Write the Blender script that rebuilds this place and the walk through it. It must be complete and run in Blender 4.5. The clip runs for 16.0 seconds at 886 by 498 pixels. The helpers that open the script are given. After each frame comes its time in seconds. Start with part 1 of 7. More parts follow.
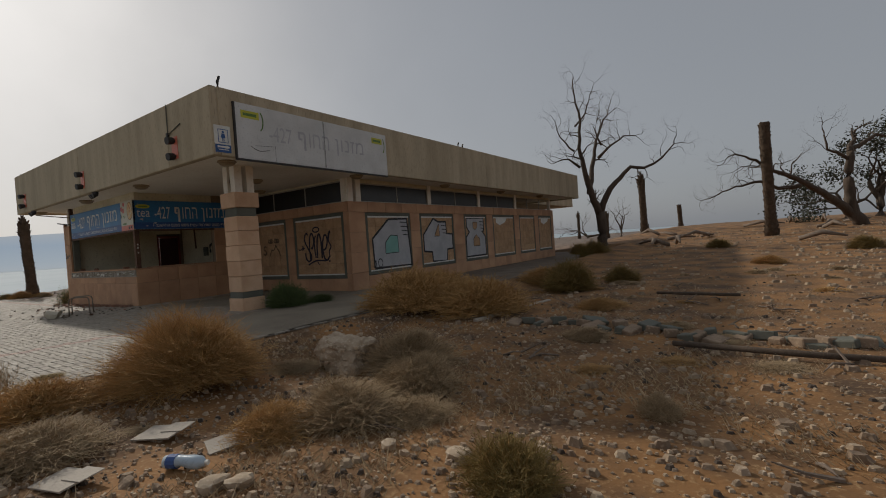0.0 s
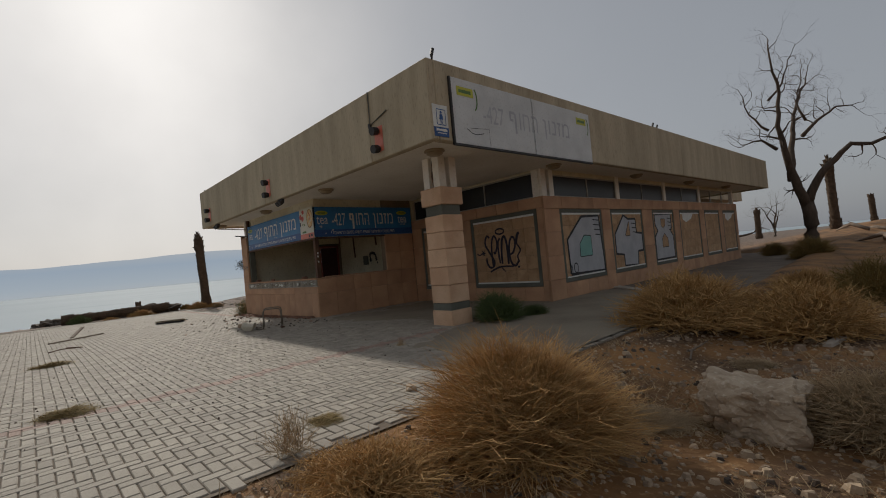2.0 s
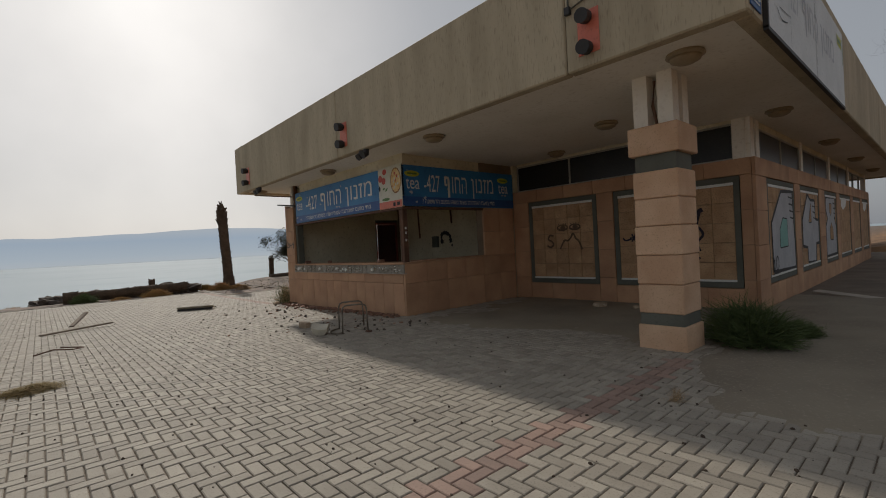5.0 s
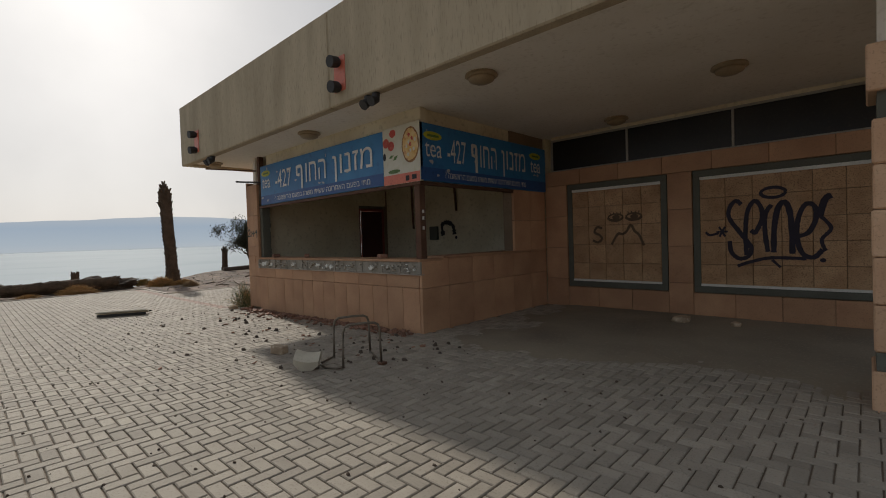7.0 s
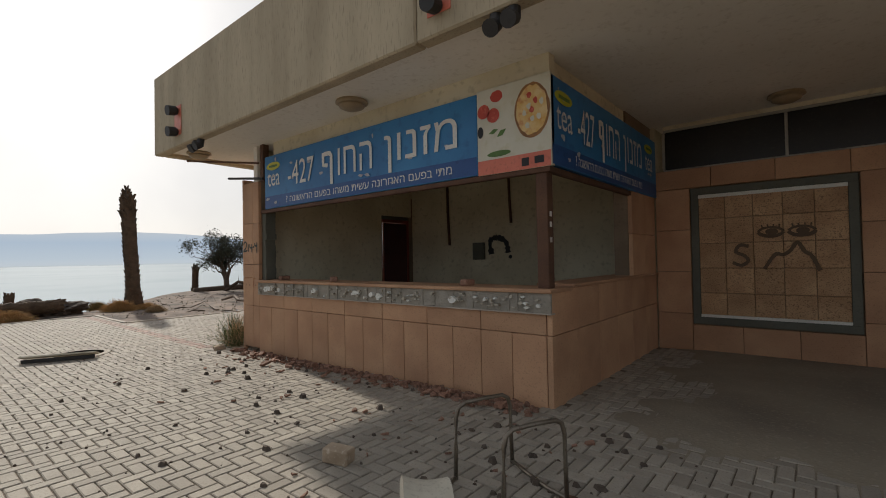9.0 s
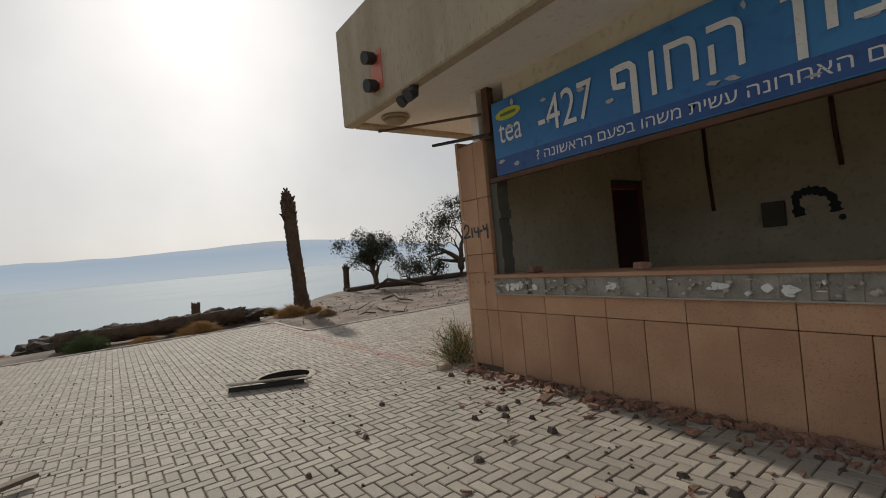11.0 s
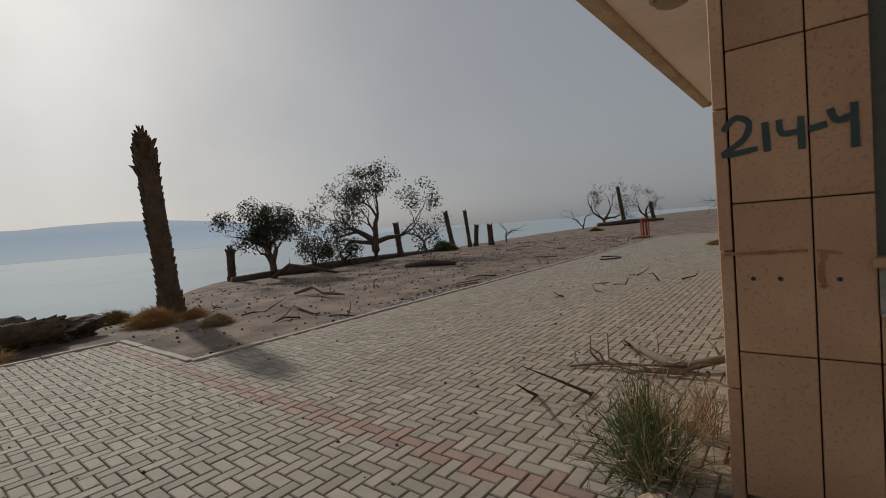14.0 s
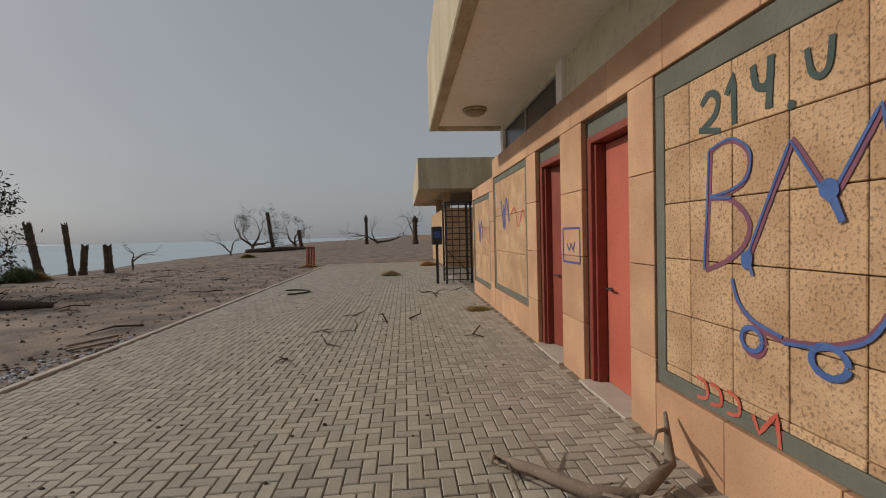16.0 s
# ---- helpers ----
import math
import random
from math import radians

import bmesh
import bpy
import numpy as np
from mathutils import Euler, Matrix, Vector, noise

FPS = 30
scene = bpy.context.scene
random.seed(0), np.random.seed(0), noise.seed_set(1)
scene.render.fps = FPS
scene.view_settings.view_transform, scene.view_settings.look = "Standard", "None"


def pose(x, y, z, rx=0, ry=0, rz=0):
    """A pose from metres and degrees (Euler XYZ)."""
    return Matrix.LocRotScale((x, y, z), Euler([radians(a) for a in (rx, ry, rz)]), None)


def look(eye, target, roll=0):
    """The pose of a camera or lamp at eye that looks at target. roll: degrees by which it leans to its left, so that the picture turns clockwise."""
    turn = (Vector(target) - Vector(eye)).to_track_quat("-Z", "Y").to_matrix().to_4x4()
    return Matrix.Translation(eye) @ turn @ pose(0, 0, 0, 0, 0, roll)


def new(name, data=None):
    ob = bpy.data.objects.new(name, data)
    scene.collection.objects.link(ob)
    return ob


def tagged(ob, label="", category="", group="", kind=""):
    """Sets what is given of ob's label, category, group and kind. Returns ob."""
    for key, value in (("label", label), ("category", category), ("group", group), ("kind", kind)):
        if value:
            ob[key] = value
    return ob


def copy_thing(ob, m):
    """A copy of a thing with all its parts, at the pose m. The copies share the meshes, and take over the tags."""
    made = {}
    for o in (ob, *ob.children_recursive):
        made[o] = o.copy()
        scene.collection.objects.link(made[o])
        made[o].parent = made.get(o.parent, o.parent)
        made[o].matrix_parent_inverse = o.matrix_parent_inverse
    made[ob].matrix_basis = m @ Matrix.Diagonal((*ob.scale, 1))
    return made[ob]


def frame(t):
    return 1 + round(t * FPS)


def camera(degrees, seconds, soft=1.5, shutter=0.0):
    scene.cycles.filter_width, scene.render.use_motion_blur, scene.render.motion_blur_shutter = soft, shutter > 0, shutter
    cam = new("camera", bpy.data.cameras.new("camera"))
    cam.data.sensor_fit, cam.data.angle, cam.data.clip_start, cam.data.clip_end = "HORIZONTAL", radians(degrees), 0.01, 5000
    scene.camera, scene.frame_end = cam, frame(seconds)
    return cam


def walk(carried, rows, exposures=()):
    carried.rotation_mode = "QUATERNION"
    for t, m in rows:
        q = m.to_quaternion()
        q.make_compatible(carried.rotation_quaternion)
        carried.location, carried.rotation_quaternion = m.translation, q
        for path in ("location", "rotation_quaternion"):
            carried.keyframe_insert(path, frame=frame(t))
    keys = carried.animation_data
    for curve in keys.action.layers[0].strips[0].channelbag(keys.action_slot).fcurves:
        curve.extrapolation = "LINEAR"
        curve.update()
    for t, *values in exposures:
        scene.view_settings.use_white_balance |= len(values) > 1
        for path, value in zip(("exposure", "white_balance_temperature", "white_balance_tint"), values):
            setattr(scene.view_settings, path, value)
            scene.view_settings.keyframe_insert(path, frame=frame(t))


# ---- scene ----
cam = camera(88.7, 16.0, 1.0)
METRES, EYE, TILT, LEAN, TURN = 24.2, 1.5, 0.0, 0.0, 34.7
ROWS = [
    (0.0, 0.0, 0.0, 0.0, -0.07, -0.99, 3.92),
    (0.5, -0.0285, 0.0171, 0.0011, 5.26, 0.15, 4.7),
    (1.0, -0.0583, 0.0351, 0.0012, 9.89, 0.97, 5.37),
    (1.5, -0.0886, 0.0505, 0.0013, 12.77, 1.84, 5.61),
    (2.0, -0.114, 0.0702, 0.0013, 12.78, 1.21, 5.36),
    (2.5, -0.1404, 0.0867, 0.0011, 12.28, 0.77, 4.58),
    (3.0, -0.1655, 0.1056, 0.0013, 12.46, 0.71, 4.04),
    (3.5, -0.1928, 0.1225, 0.0031, 13.19, 0.67, 3.5),
    (4.0, -0.2143, 0.1434, 0.0046, 13.42, 0.43, 3.19),
    (4.5, -0.2351, 0.1649, 0.0058, 13.61, 0.1, 3.01),
    (5.0, -0.2535, 0.1869, 0.005, 13.5, -0.45, 3.03),
    (7.5, -0.34, 0.3074, 0.0046, 5.99, -0.87, 1.36),
    (8.0, -0.3591, 0.3321, 0.0046, 3.36, 0.09, 0.87),
    (8.5, -0.3809, 0.3552, 0.006, 2.05, 0.92, 0.65),
    (9.0, -0.4028, 0.3768, 0.005, 4.86, 1.12, 1.08),
    (9.5, -0.4288, 0.3971, 0.0053, 11.72, 1.09, 2.38),
    (10.0, -0.4552, 0.4159, 0.0051, 19.03, 0.98, 4.61),
    (12.5, -0.5747, 0.5193, 0.0055, 18.14, -0.16, 6.33),
    (13.0, -0.5947, 0.5437, 0.0048, 17.83, -0.92, 6.17),
    (13.5, -0.6119, 0.5707, 0.0037, 13.09, -1.87, 5.49),
    (14.0, -0.6225, 0.5987, 0.0031, 4.1, -2.77, 4.74),
    (14.5, -0.631, 0.6302, 0.0035, -6.36, -3.15, 4.49),
    (15.0, -0.6364, 0.6597, 0.004, -17.48, -3.16, 3.98),
    (15.5, -0.6407, 0.6902, 0.0051, -28.64, -2.68, 2.55),
    (16.0, -0.6443, 0.7191, 0.0047, -39.53, -1.88, 1.53),
]
walk(cam, [(t, pose(0, 0, EYE, TILT, LEAN, TURN) @ pose(METRES * x, METRES * y, METRES * z, 90 + pitch, roll, yaw)) for t, x, y, z, yaw, pitch, roll in ROWS],
     exposures=[(0.0, -0.2), (2.5, -0.1), (5.0, -0.05), (7.5, 0.15), (9.0, 0.4), (10.0, 0.15), (12.5, 0.05), (14.0, -0.28), (15.0, -0.28), (16.0, -0.05)])

# ---- world and sun ----
SUN_TO = Vector((-7.9, 1.45, 4.55)).normalized()
world = bpy.data.worlds.new("hazy_sky")
scene.world = world
world.use_nodes = True
wn, wl = world.node_tree.nodes, world.node_tree.links
wn.clear()
sky = wn.new("ShaderNodeTexSky")
sky.sky_type = "NISHITA"
sky.sun_disc = False
sky.sun_elevation = math.asin(SUN_TO.z)
sky.sun_rotation = math.atan2(SUN_TO.x, SUN_TO.y)
sky.air_density, sky.dust_density, sky.ozone_density = 1.0, 2.5, 1.5
sky.altitude = 0
wsat = wn.new("ShaderNodeHueSaturation")
wsat.inputs["Saturation"].default_value = 0.45
wcloud = wn.new("ShaderNodeTexNoise")
wcloud.inputs["Scale"].default_value = 3.5
wcloud.inputs["Detail"].default_value = 6.0
wramp = wn.new("ShaderNodeMapRange")
wramp.inputs["From Min"].default_value, wramp.inputs["From Max"].default_value = 0.35, 0.75
wramp.inputs["To Min"].default_value, wramp.inputs["To Max"].default_value = 0.55, 0.7
wmix = wn.new("ShaderNodeMix")
wmix.data_type = "RGBA"
wmix.inputs["B"].default_value = (3.0, 3.25, 3.65, 1)
wbg = wn.new("ShaderNodeBackground")
wbg.inputs["Strength"].default_value = 0.122
wout = wn.new("ShaderNodeOutputWorld")
wl.new(sky.outputs["Color"], wsat.inputs["Color"])
wl.new(wcloud.outputs["Fac"], wramp.inputs["Value"])
wl.new(wramp.outputs["Result"], wmix.inputs["Factor"])
wl.new(wsat.outputs["Color"], wmix.inputs["A"])
# thick haze holds down the glow round the sun
wadd, wdiv, wmul = (wn.new("ShaderNodeVectorMath") for _ in range(3))
wadd.operation, wdiv.operation, wmul.operation = "ADD", "DIVIDE", "MULTIPLY"
HAZE = (14.0, 13.8, 13.6)
wadd.inputs[1].default_value = HAZE
wmul.inputs[1].default_value = HAZE
wl.new(wmix.outputs["Result"], wadd.inputs[0])
wl.new(wmix.outputs["Result"], wmul.inputs[0])
wl.new(wmul.outputs[0], wdiv.inputs[0])
wl.new(wadd.outputs[0], wdiv.inputs[1])
wl.new(wdiv.outputs[0], wbg.inputs["Color"])
wl.new(wbg.outputs["Background"], wout.inputs["Surface"])

sun_data = bpy.data.lights.new("sun", "SUN")
sun_data.energy, sun_data.angle, sun_data.color = 2.5, radians(1.5), (1.0, 0.93, 0.82)
sun = new("sun", sun_data)
sun.matrix_world = look(SUN_TO * 60, (0, 0, 0))


# ---- materials ----
def lin(h):
    """Linear colour of an sRGB hex string."""
    c = [int(h[i:i + 2], 16) / 255 for i in (0, 2, 4)]
    return tuple(v / 12.92 if v <= 0.04045 else ((v + 0.055) / 1.055) ** 2.4 for v in c) + (1.0,)


def mat(name, a, b, c=None, scale=4.0, fine=60.0, rough=0.85, bump=0.3, metal=0.0, vary=0.0, stretch=(1, 1, 1), low=0.35, high=0.65, island=False, speck=(0.55, 0.75)):
    """Two-scale mottled material: a and b mix by broad noise, c comes in as finer specks, vary shifts the value from piece to piece."""
    m = bpy.data.materials.new(name)
    m.use_nodes = True
    n, l = m.node_tree.nodes, m.node_tree.links
    bsdf = n["Principled BSDF"]
    tc, mp = n.new("ShaderNodeTexCoord"), n.new("ShaderNodeMapping")
    mp.inputs["Scale"].default_value = stretch
    l.new(tc.outputs["Object"], mp.inputs["Vector"])
    broad, small = n.new("ShaderNodeTexNoise"), n.new("ShaderNodeTexNoise")
    broad.inputs["Scale"].default_value, broad.inputs["Detail"].default_value = scale, 5
    small.inputs["Scale"].default_value, small.inputs["Detail"].default_value = fine, 4
    rnd = n.new("ShaderNodeNewGeometry").outputs["Random Per Island"] if island else n.new("ShaderNodeObjectInfo").outputs["Random"]
    if vary:
        off = n.new("ShaderNodeVectorMath")
        off.operation = "ADD"
        sc = n.new("ShaderNodeMath")
        sc.operation = "MULTIPLY"
        sc.inputs[1].default_value = 37.0
        l.new(rnd, sc.inputs[0])
        l.new(mp.outputs["Vector"], off.inputs[0])
        l.new(sc.outputs[0], off.inputs[1])
        vec = off.outputs[0]
    else:
        vec = mp.outputs["Vector"]
    l.new(vec, broad.inputs["Vector"])
    l.new(vec, small.inputs["Vector"])
    r1 = n.new("ShaderNodeMapRange")
    r1.inputs["From Min"].default_value, r1.inputs["From Max"].default_value = low, high
    l.new(broad.outputs["Fac"], r1.inputs["Value"])
    mx = n.new("ShaderNodeMix")
    mx.data_type = "RGBA"
    mx.inputs["A"].default_value, mx.inputs["B"].default_value = a, b
    l.new(r1.outputs["Result"], mx.inputs["Factor"])
    col = mx.outputs["Result"]
    r2 = n.new("ShaderNodeMapRange")
    r2.inputs["From Min"].default_value, r2.inputs["From Max"].default_value = speck
    r2.inputs["To Max"].default_value = 0.7
    l.new(small.outputs["Fac"], r2.inputs["Value"])
    m2 = n.new("ShaderNodeMix")
    m2.data_type = "RGBA"
    m2.inputs["B"].default_value = c or tuple(v * 0.6 for v in a[:3]) + (1,)
    l.new(r2.outputs["Result"], m2.inputs["Factor"])
    l.new(col, m2.inputs["A"])
    col = m2.outputs["Result"]
    if vary:
        hv = n.new("ShaderNodeHueSaturation")
        r3 = n.new("ShaderNodeMapRange")
        r3.inputs["To Min"].default_value, r3.inputs["To Max"].default_value = 1 - vary, 1 + vary
        l.new(rnd, r3.inputs["Value"])
        l.new(r3.outputs["Result"], hv.inputs["Value"])
        l.new(col, hv.inputs["Color"])
        col = hv.outputs["Color"]
    l.new(col, bsdf.inputs["Base Color"])
    bsdf.inputs["Roughness"].default_value, bsdf.inputs["Metallic"].default_value = rough, metal
    if bump:
        bp = n.new("ShaderNodeBump")
        bp.inputs["Strength"].default_value, bp.inputs["Distance"].default_value = bump, 0.01
        l.new(small.outputs["Fac"], bp.inputs["Height"])
        l.new(bp.outputs["Normal"], bsdf.inputs["Normal"])
    return m


M = {}
M["dirt"] = mat("sandy_dirt", lin("976c3f"), lin("57402b"), lin("b3946a"), scale=1.1, fine=26, rough=0.95, bump=0.8)
# the soil turns from ochre to grey-brown towards the shore
dn, dl = M["dirt"].node_tree.nodes, M["dirt"].node_tree.links
d_tc, d_sep, d_map, d_hs = dn.new("ShaderNodeTexCoord"), dn.new("ShaderNodeSeparateXYZ"), dn.new("ShaderNodeMapRange"), dn.new("ShaderNodeHueSaturation")
d_map.inputs["From Min"].default_value, d_map.inputs["From Max"].default_value = -22, -6
d_map.inputs["To Min"].default_value, d_map.inputs["To Max"].default_value = 0.55, 1.0
d_bsdf = dn["Principled BSDF"]
d_from = d_bsdf.inputs["Base Color"].links[0].from_socket
dl.new(d_tc.outputs["Object"], d_sep.inputs[0])
dl.new(d_sep.outputs["X"], d_map.inputs["Value"])
dl.new(d_map.outputs["Result"], d_hs.inputs["Saturation"])
d_val = dn.new("ShaderNodeMapRange")
d_val.inputs["From Min"].default_value, d_val.inputs["From Max"].default_value = -22, -6
d_val.inputs["To Min"].default_value, d_val.inputs["To Max"].default_value = 0.78, 1.0
dl.new(d_sep.outputs["X"], d_val.inputs["Value"])
dl.new(d_val.outputs["Result"], d_hs.inputs["Value"])
dl.new(d_from, d_hs.inputs["Color"])
dl.new(d_hs.outputs["Color"], d_bsdf.inputs["Base Color"])
# near-black without specular: shade inside the manhole put into the colour
M["shaft_shade"] = mat("painted_shaft_shade", lin("171513"), lin("1d1a17"), scale=3, fine=30, rough=1.0, bump=0)
M["shaft_shade"].node_tree.nodes["Principled BSDF"].inputs["Specular IOR Level"].default_value = 0.0
M["paver"] = mat("concrete_paver", lin("a49b8d"), lin("91887b"), lin("797064"), scale=2.0, fine=70, rough=0.8, bump=0.35, vary=0.12, island=True)
M["paver_piece"] = mat("concrete_paver_piece", lin("a49b8d"), lin("91887b"), lin("797064"), scale=2.0, fine=70, rough=0.8, bump=0.35, vary=0.12)
M["paver_red"] = mat("red_paver", lin("a18678"), lin("8d776c"), lin("776459"), scale=2.0, fine=70, rough=0.8, bump=0.35, vary=0.1, island=True)
M["joint"] = mat("joint_sand", lin("7a6d5e"), lin("665a4e"), scale=1.5, fine=40, rough=0.95, bump=0.5)
M["kerb"] = mat("kerb_concrete", lin("b5aa9c"), lin("a0968a"), scale=2, fine=50, bump=0.4, vary=0.08)
M["concrete"] = mat("board_marked_concrete", lin("a5977e"), lin("c0b196"), lin("7d715f"), scale=1.3, fine=26, rough=0.9, bump=0.4, stretch=(1.9, 1.9, 0.3), low=0.3, high=0.7)
M["soffit"] = mat("painted_soffit", lin("efe9de"), lin("e6dfd2"), lin("d3cabb"), scale=0.8, fine=18, rough=0.9, bump=0.15)
M["stone"] = mat("pink_stone_slab", lin("c49a77"), lin("ae8465"), lin("8a6850"), scale=1.6, fine=70, rough=0.75, bump=0.3, vary=0.09)
M["column_stone"] = mat("pale_pink_column_stone", lin("d9b594"), lin("c9a180"), lin("a98468"), scale=2.2, fine=60, rough=0.8, bump=0.4, vary=0.06)
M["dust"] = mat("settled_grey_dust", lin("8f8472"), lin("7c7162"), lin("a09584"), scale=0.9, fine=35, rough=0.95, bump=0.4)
M["core"] = mat("mortar_render", lin("8a7763"), lin("776653"), scale=1.5, fine=35, bump=0.5)
M["trim"] = mat("grey_green_stone_trim", lin("69695f"), lin("5c5c52"), scale=2, fine=40, bump=0.3)
M["terrazzo"] = mat("travertine_tile", lin("c3a07b"), lin("ad8966"), lin("6c523c"), scale=3.5, fine=62, rough=0.85, bump=0.8, vary=0.08, speck=(0.52, 0.66))
M["plaster"] = mat("dirty_plaster", lin("ddd4ba"), lin("cbc0a4"), lin("aaa084"), scale=1.2, fine=12, bump=0.2)
M["white"] = mat("white_board", lin("d2d2cf"), lin("c2c2bf"), lin("aaa9a5"), scale=1.5, fine=25, rough=0.5, bump=0.05)
M["glass"] = mat("dark_dusty_glass", lin("1c1b19"), lin("2a2723"), lin("38342d"), scale=1.5, fine=20, rough=0.3, bump=0.02)
M["alu"] = mat("aluminium_frame", lin("b0aca2"), lin("9e9a90"), scale=3, fine=60, rough=0.5, bump=0.05)
M["red_door"] = mat("salmon_door_paint", lin("b8614d"), lin("a95543"), lin("94493a"), scale=1.5, fine=30, rough=0.6, bump=0.1)
M["red_frame"] = mat("red_metal_frame", lin("8d3f30"), lin("7b3528"), lin("5f2a20"), scale=2, fine=40, rough=0.55, bump=0.15)
M["maroon"] = mat("maroon_door", lin("4a2422"), lin("3e1e1c"), scale=2, fine=30, rough=0.6, bump=0.1)
M["blue"] = mat("blue_sign_print", lin("2a6ba2"), lin("3580b5"), lin("245c90"), scale=0.9, fine=9, rough=0.45, bump=0.02)
M["deepblue"] = mat("deep_blue_print", lin("214a86"), lin("2a568f"), scale=1, fine=12, rough=0.45, bump=0.02)
M["letter"] = mat("white_letters", lin("e0dfd8"), lin("d2d1ca"), scale=3, fine=40, rough=0.45, bump=0.02)
M["yellow"] = mat("yellow_print", lin("c3bf35"), lin("b0b030"), scale=3, fine=30, rough=0.5, bump=0.02)
M["cream"] = mat("cream_print", lin("d6d2c2"), lin("cbc6b0"), lin("c0b894"), scale=3, fine=9, rough=0.45, bump=0.02)
M["tomato"] = mat("tomato_red_print", lin("c24a35"), lin("b03e2c"), lin("d97a5c"), scale=6, fine=30, rough=0.45, bump=0.02)
M["salmon"] = mat("salmon_print", lin("d97a62"), lin("cf6e57"), scale=4, fine=30, rough=0.45, bump=0.02)
M["pizza"] = mat("pizza_print", lin("d4a552"), lin("e0c48a"), lin("b8552f"), scale=9, fine=16, rough=0.45, bump=0.02)
M["crust"] = mat("crust_print", lin("9a6a32"), lin("7c5226"), scale=9, fine=30, rough=0.45, bump=0.02)
M["leafprint"] = mat("leaf_green_print", lin("5f7f36"), lin("4d6e2c"), scale=9, fine=30, rough=0.45, bump=0.02)
M["black"] = mat("black_paint", lin("1f1e20"), lin("2a292b"), scale=3, fine=40, rough=0.6, bump=0.02)
M["purple"] = mat("purple_spray", lin("4f4a7c"), lin("5b5288"), lin("6d5a80"), scale=5, fine=40, rough=0.7, bump=0.02)
M["plumspray"] = mat("plum_red_spray", lin("6e4157"), lin("7c4653"), lin("5a4570"), scale=6, fine=40, rough=0.7, bump=0.02)
M["bluespray"] = mat("blue_spray", lin("3a568c"), lin("455f94"), scale=5, fine=40, rough=0.7, bump=0.02)
M["redspray"] = mat("red_spray", lin("b5503f"), lin("c06450"), scale=5, fine=40, rough=0.7, bump=0.02)
M["tealspray"] = mat("dark_teal_spray", lin("33423f"), lin("3e4c48"), scale=5, fine=40, rough=0.7, bump=0.02)
M["greyspray"] = mat("faded_dark_spray", lin("5c4a3a"), lin("68543f"), scale=5, fine=40, rough=0.8, bump=0.02)
M["darkspray"] = mat("dark_purple_spray", lin("241d2b"), lin("2c2434"), scale=5, fine=40, rough=0.7, bump=0.02)
M["ruststain"] = mat("rust_stain", lin("a26f4b"), lin("8f5f40"), scale=8, fine=40, rough=0.85, bump=0.05)
M["silver"] = mat("silver_grey_spray", lin("b4b4b6"), lin("a5a5a8"), lin("97979b"), scale=3, fine=30, rough=0.6, bump=0.02)
M["aqua"] = mat("aqua_spray", lin("7fb0a6"), lin("75a59b"), scale=3, fine=30, rough=0.6, bump=0.02)
M["rust"] = mat("rusty_steel", lin("5d4335"), lin("6d4f3c"), lin("40302a"), scale=4, fine=60, rough=0.75, bump=0.3, metal=0.3)
M["tube"] = mat("worn_chrome_tube", lin("8d8578"), lin("796f62"), lin("5e4a3b"), scale=6, fine=60, rough=0.4, bump=0.1, metal=0.8)
M["dark"] = mat("dark_metal", lin("2c2a29"), lin("363331"), scale=4, fine=50, rough=0.6, bump=0.1)
M["foam"] = mat("dirty_white_foam", lin("d0c8b6"), lin("beb5a2"), lin("a39a88"), scale=4, fine=50, rough=0.8, bump=0.3)
M["rock"] = mat("pale_conglomerate", lin("bba78f"), lin("9a866f"), lin("d6c7b3"), scale=5, fine=28, rough=0.95, bump=0.9)
M["stonebrown"] = mat("dusty_brown_stone", lin("96806a"), lin("7a6755"), lin("b39f88"), scale=5, fine=30, rough=0.95, bump=0.8)
M["darkrock"] = mat("dark_bank_earth", lin("5d5146"), lin("453c35"), lin("75675a"), scale=2, fine=15, rough=0.95, bump=0.9)
M["pebble"] = mat("pale_pebbles", lin("b59f84"), lin("8f7c68"), lin("d0c2ad"), scale=4, fine=40, rough=0.95, bump=0.5, vary=0.3, island=True)
M["shard"] = mat("stone_shard", lin("9a7460"), lin("7d5c4b"), lin("b59a86"), scale=4, fine=40, rough=0.85, bump=0.4, vary=0.2)
M["bark"] = mat("grey_brown_bark", lin("584a3e"), lin("473b31"), lin("6c5d4f"), scale=3, fine=30, rough=0.95, bump=0.8, stretch=(3, 3, 0.6))
M["palmbark"] = mat("dead_palm_bark", lin("5e4c3c"), lin("463829"), lin("77634f"), scale=4, fine=24, rough=0.95, bump=0.9)
M["driftwood"] = mat("grey_driftwood", lin("857567"), lin("6d5f52"), lin("9c8d7f"), scale=5, fine=40, rough=0.9, bump=0.5)
M["tumble"] = mat("rust_dry_shrub", lin("bf975f"), lin("a17b4b"), lin("dabd88"), scale=1.5, fine=9, rough=0.9, bump=0, vary=0.25, island=True)
M["straw"] = mat("pale_dry_grass", lin("b29a78"), lin("9a8160"), lin("c2ad8c"), scale=2, fine=9, rough=0.9, bump=0, vary=0.25, island=True)
M["olive"] = mat("olive_shrub", lin("7d7040"), lin("93733f"), lin("666038"), scale=2, fine=9, rough=0.9, bump=0, vary=0.25, island=True)
M["green"] = mat("green_shrub", lin("5c6a3c"), lin("4a5830"), lin("76804a"), scale=2, fine=9, rough=0.8, bump=0, vary=0.25, island=True)
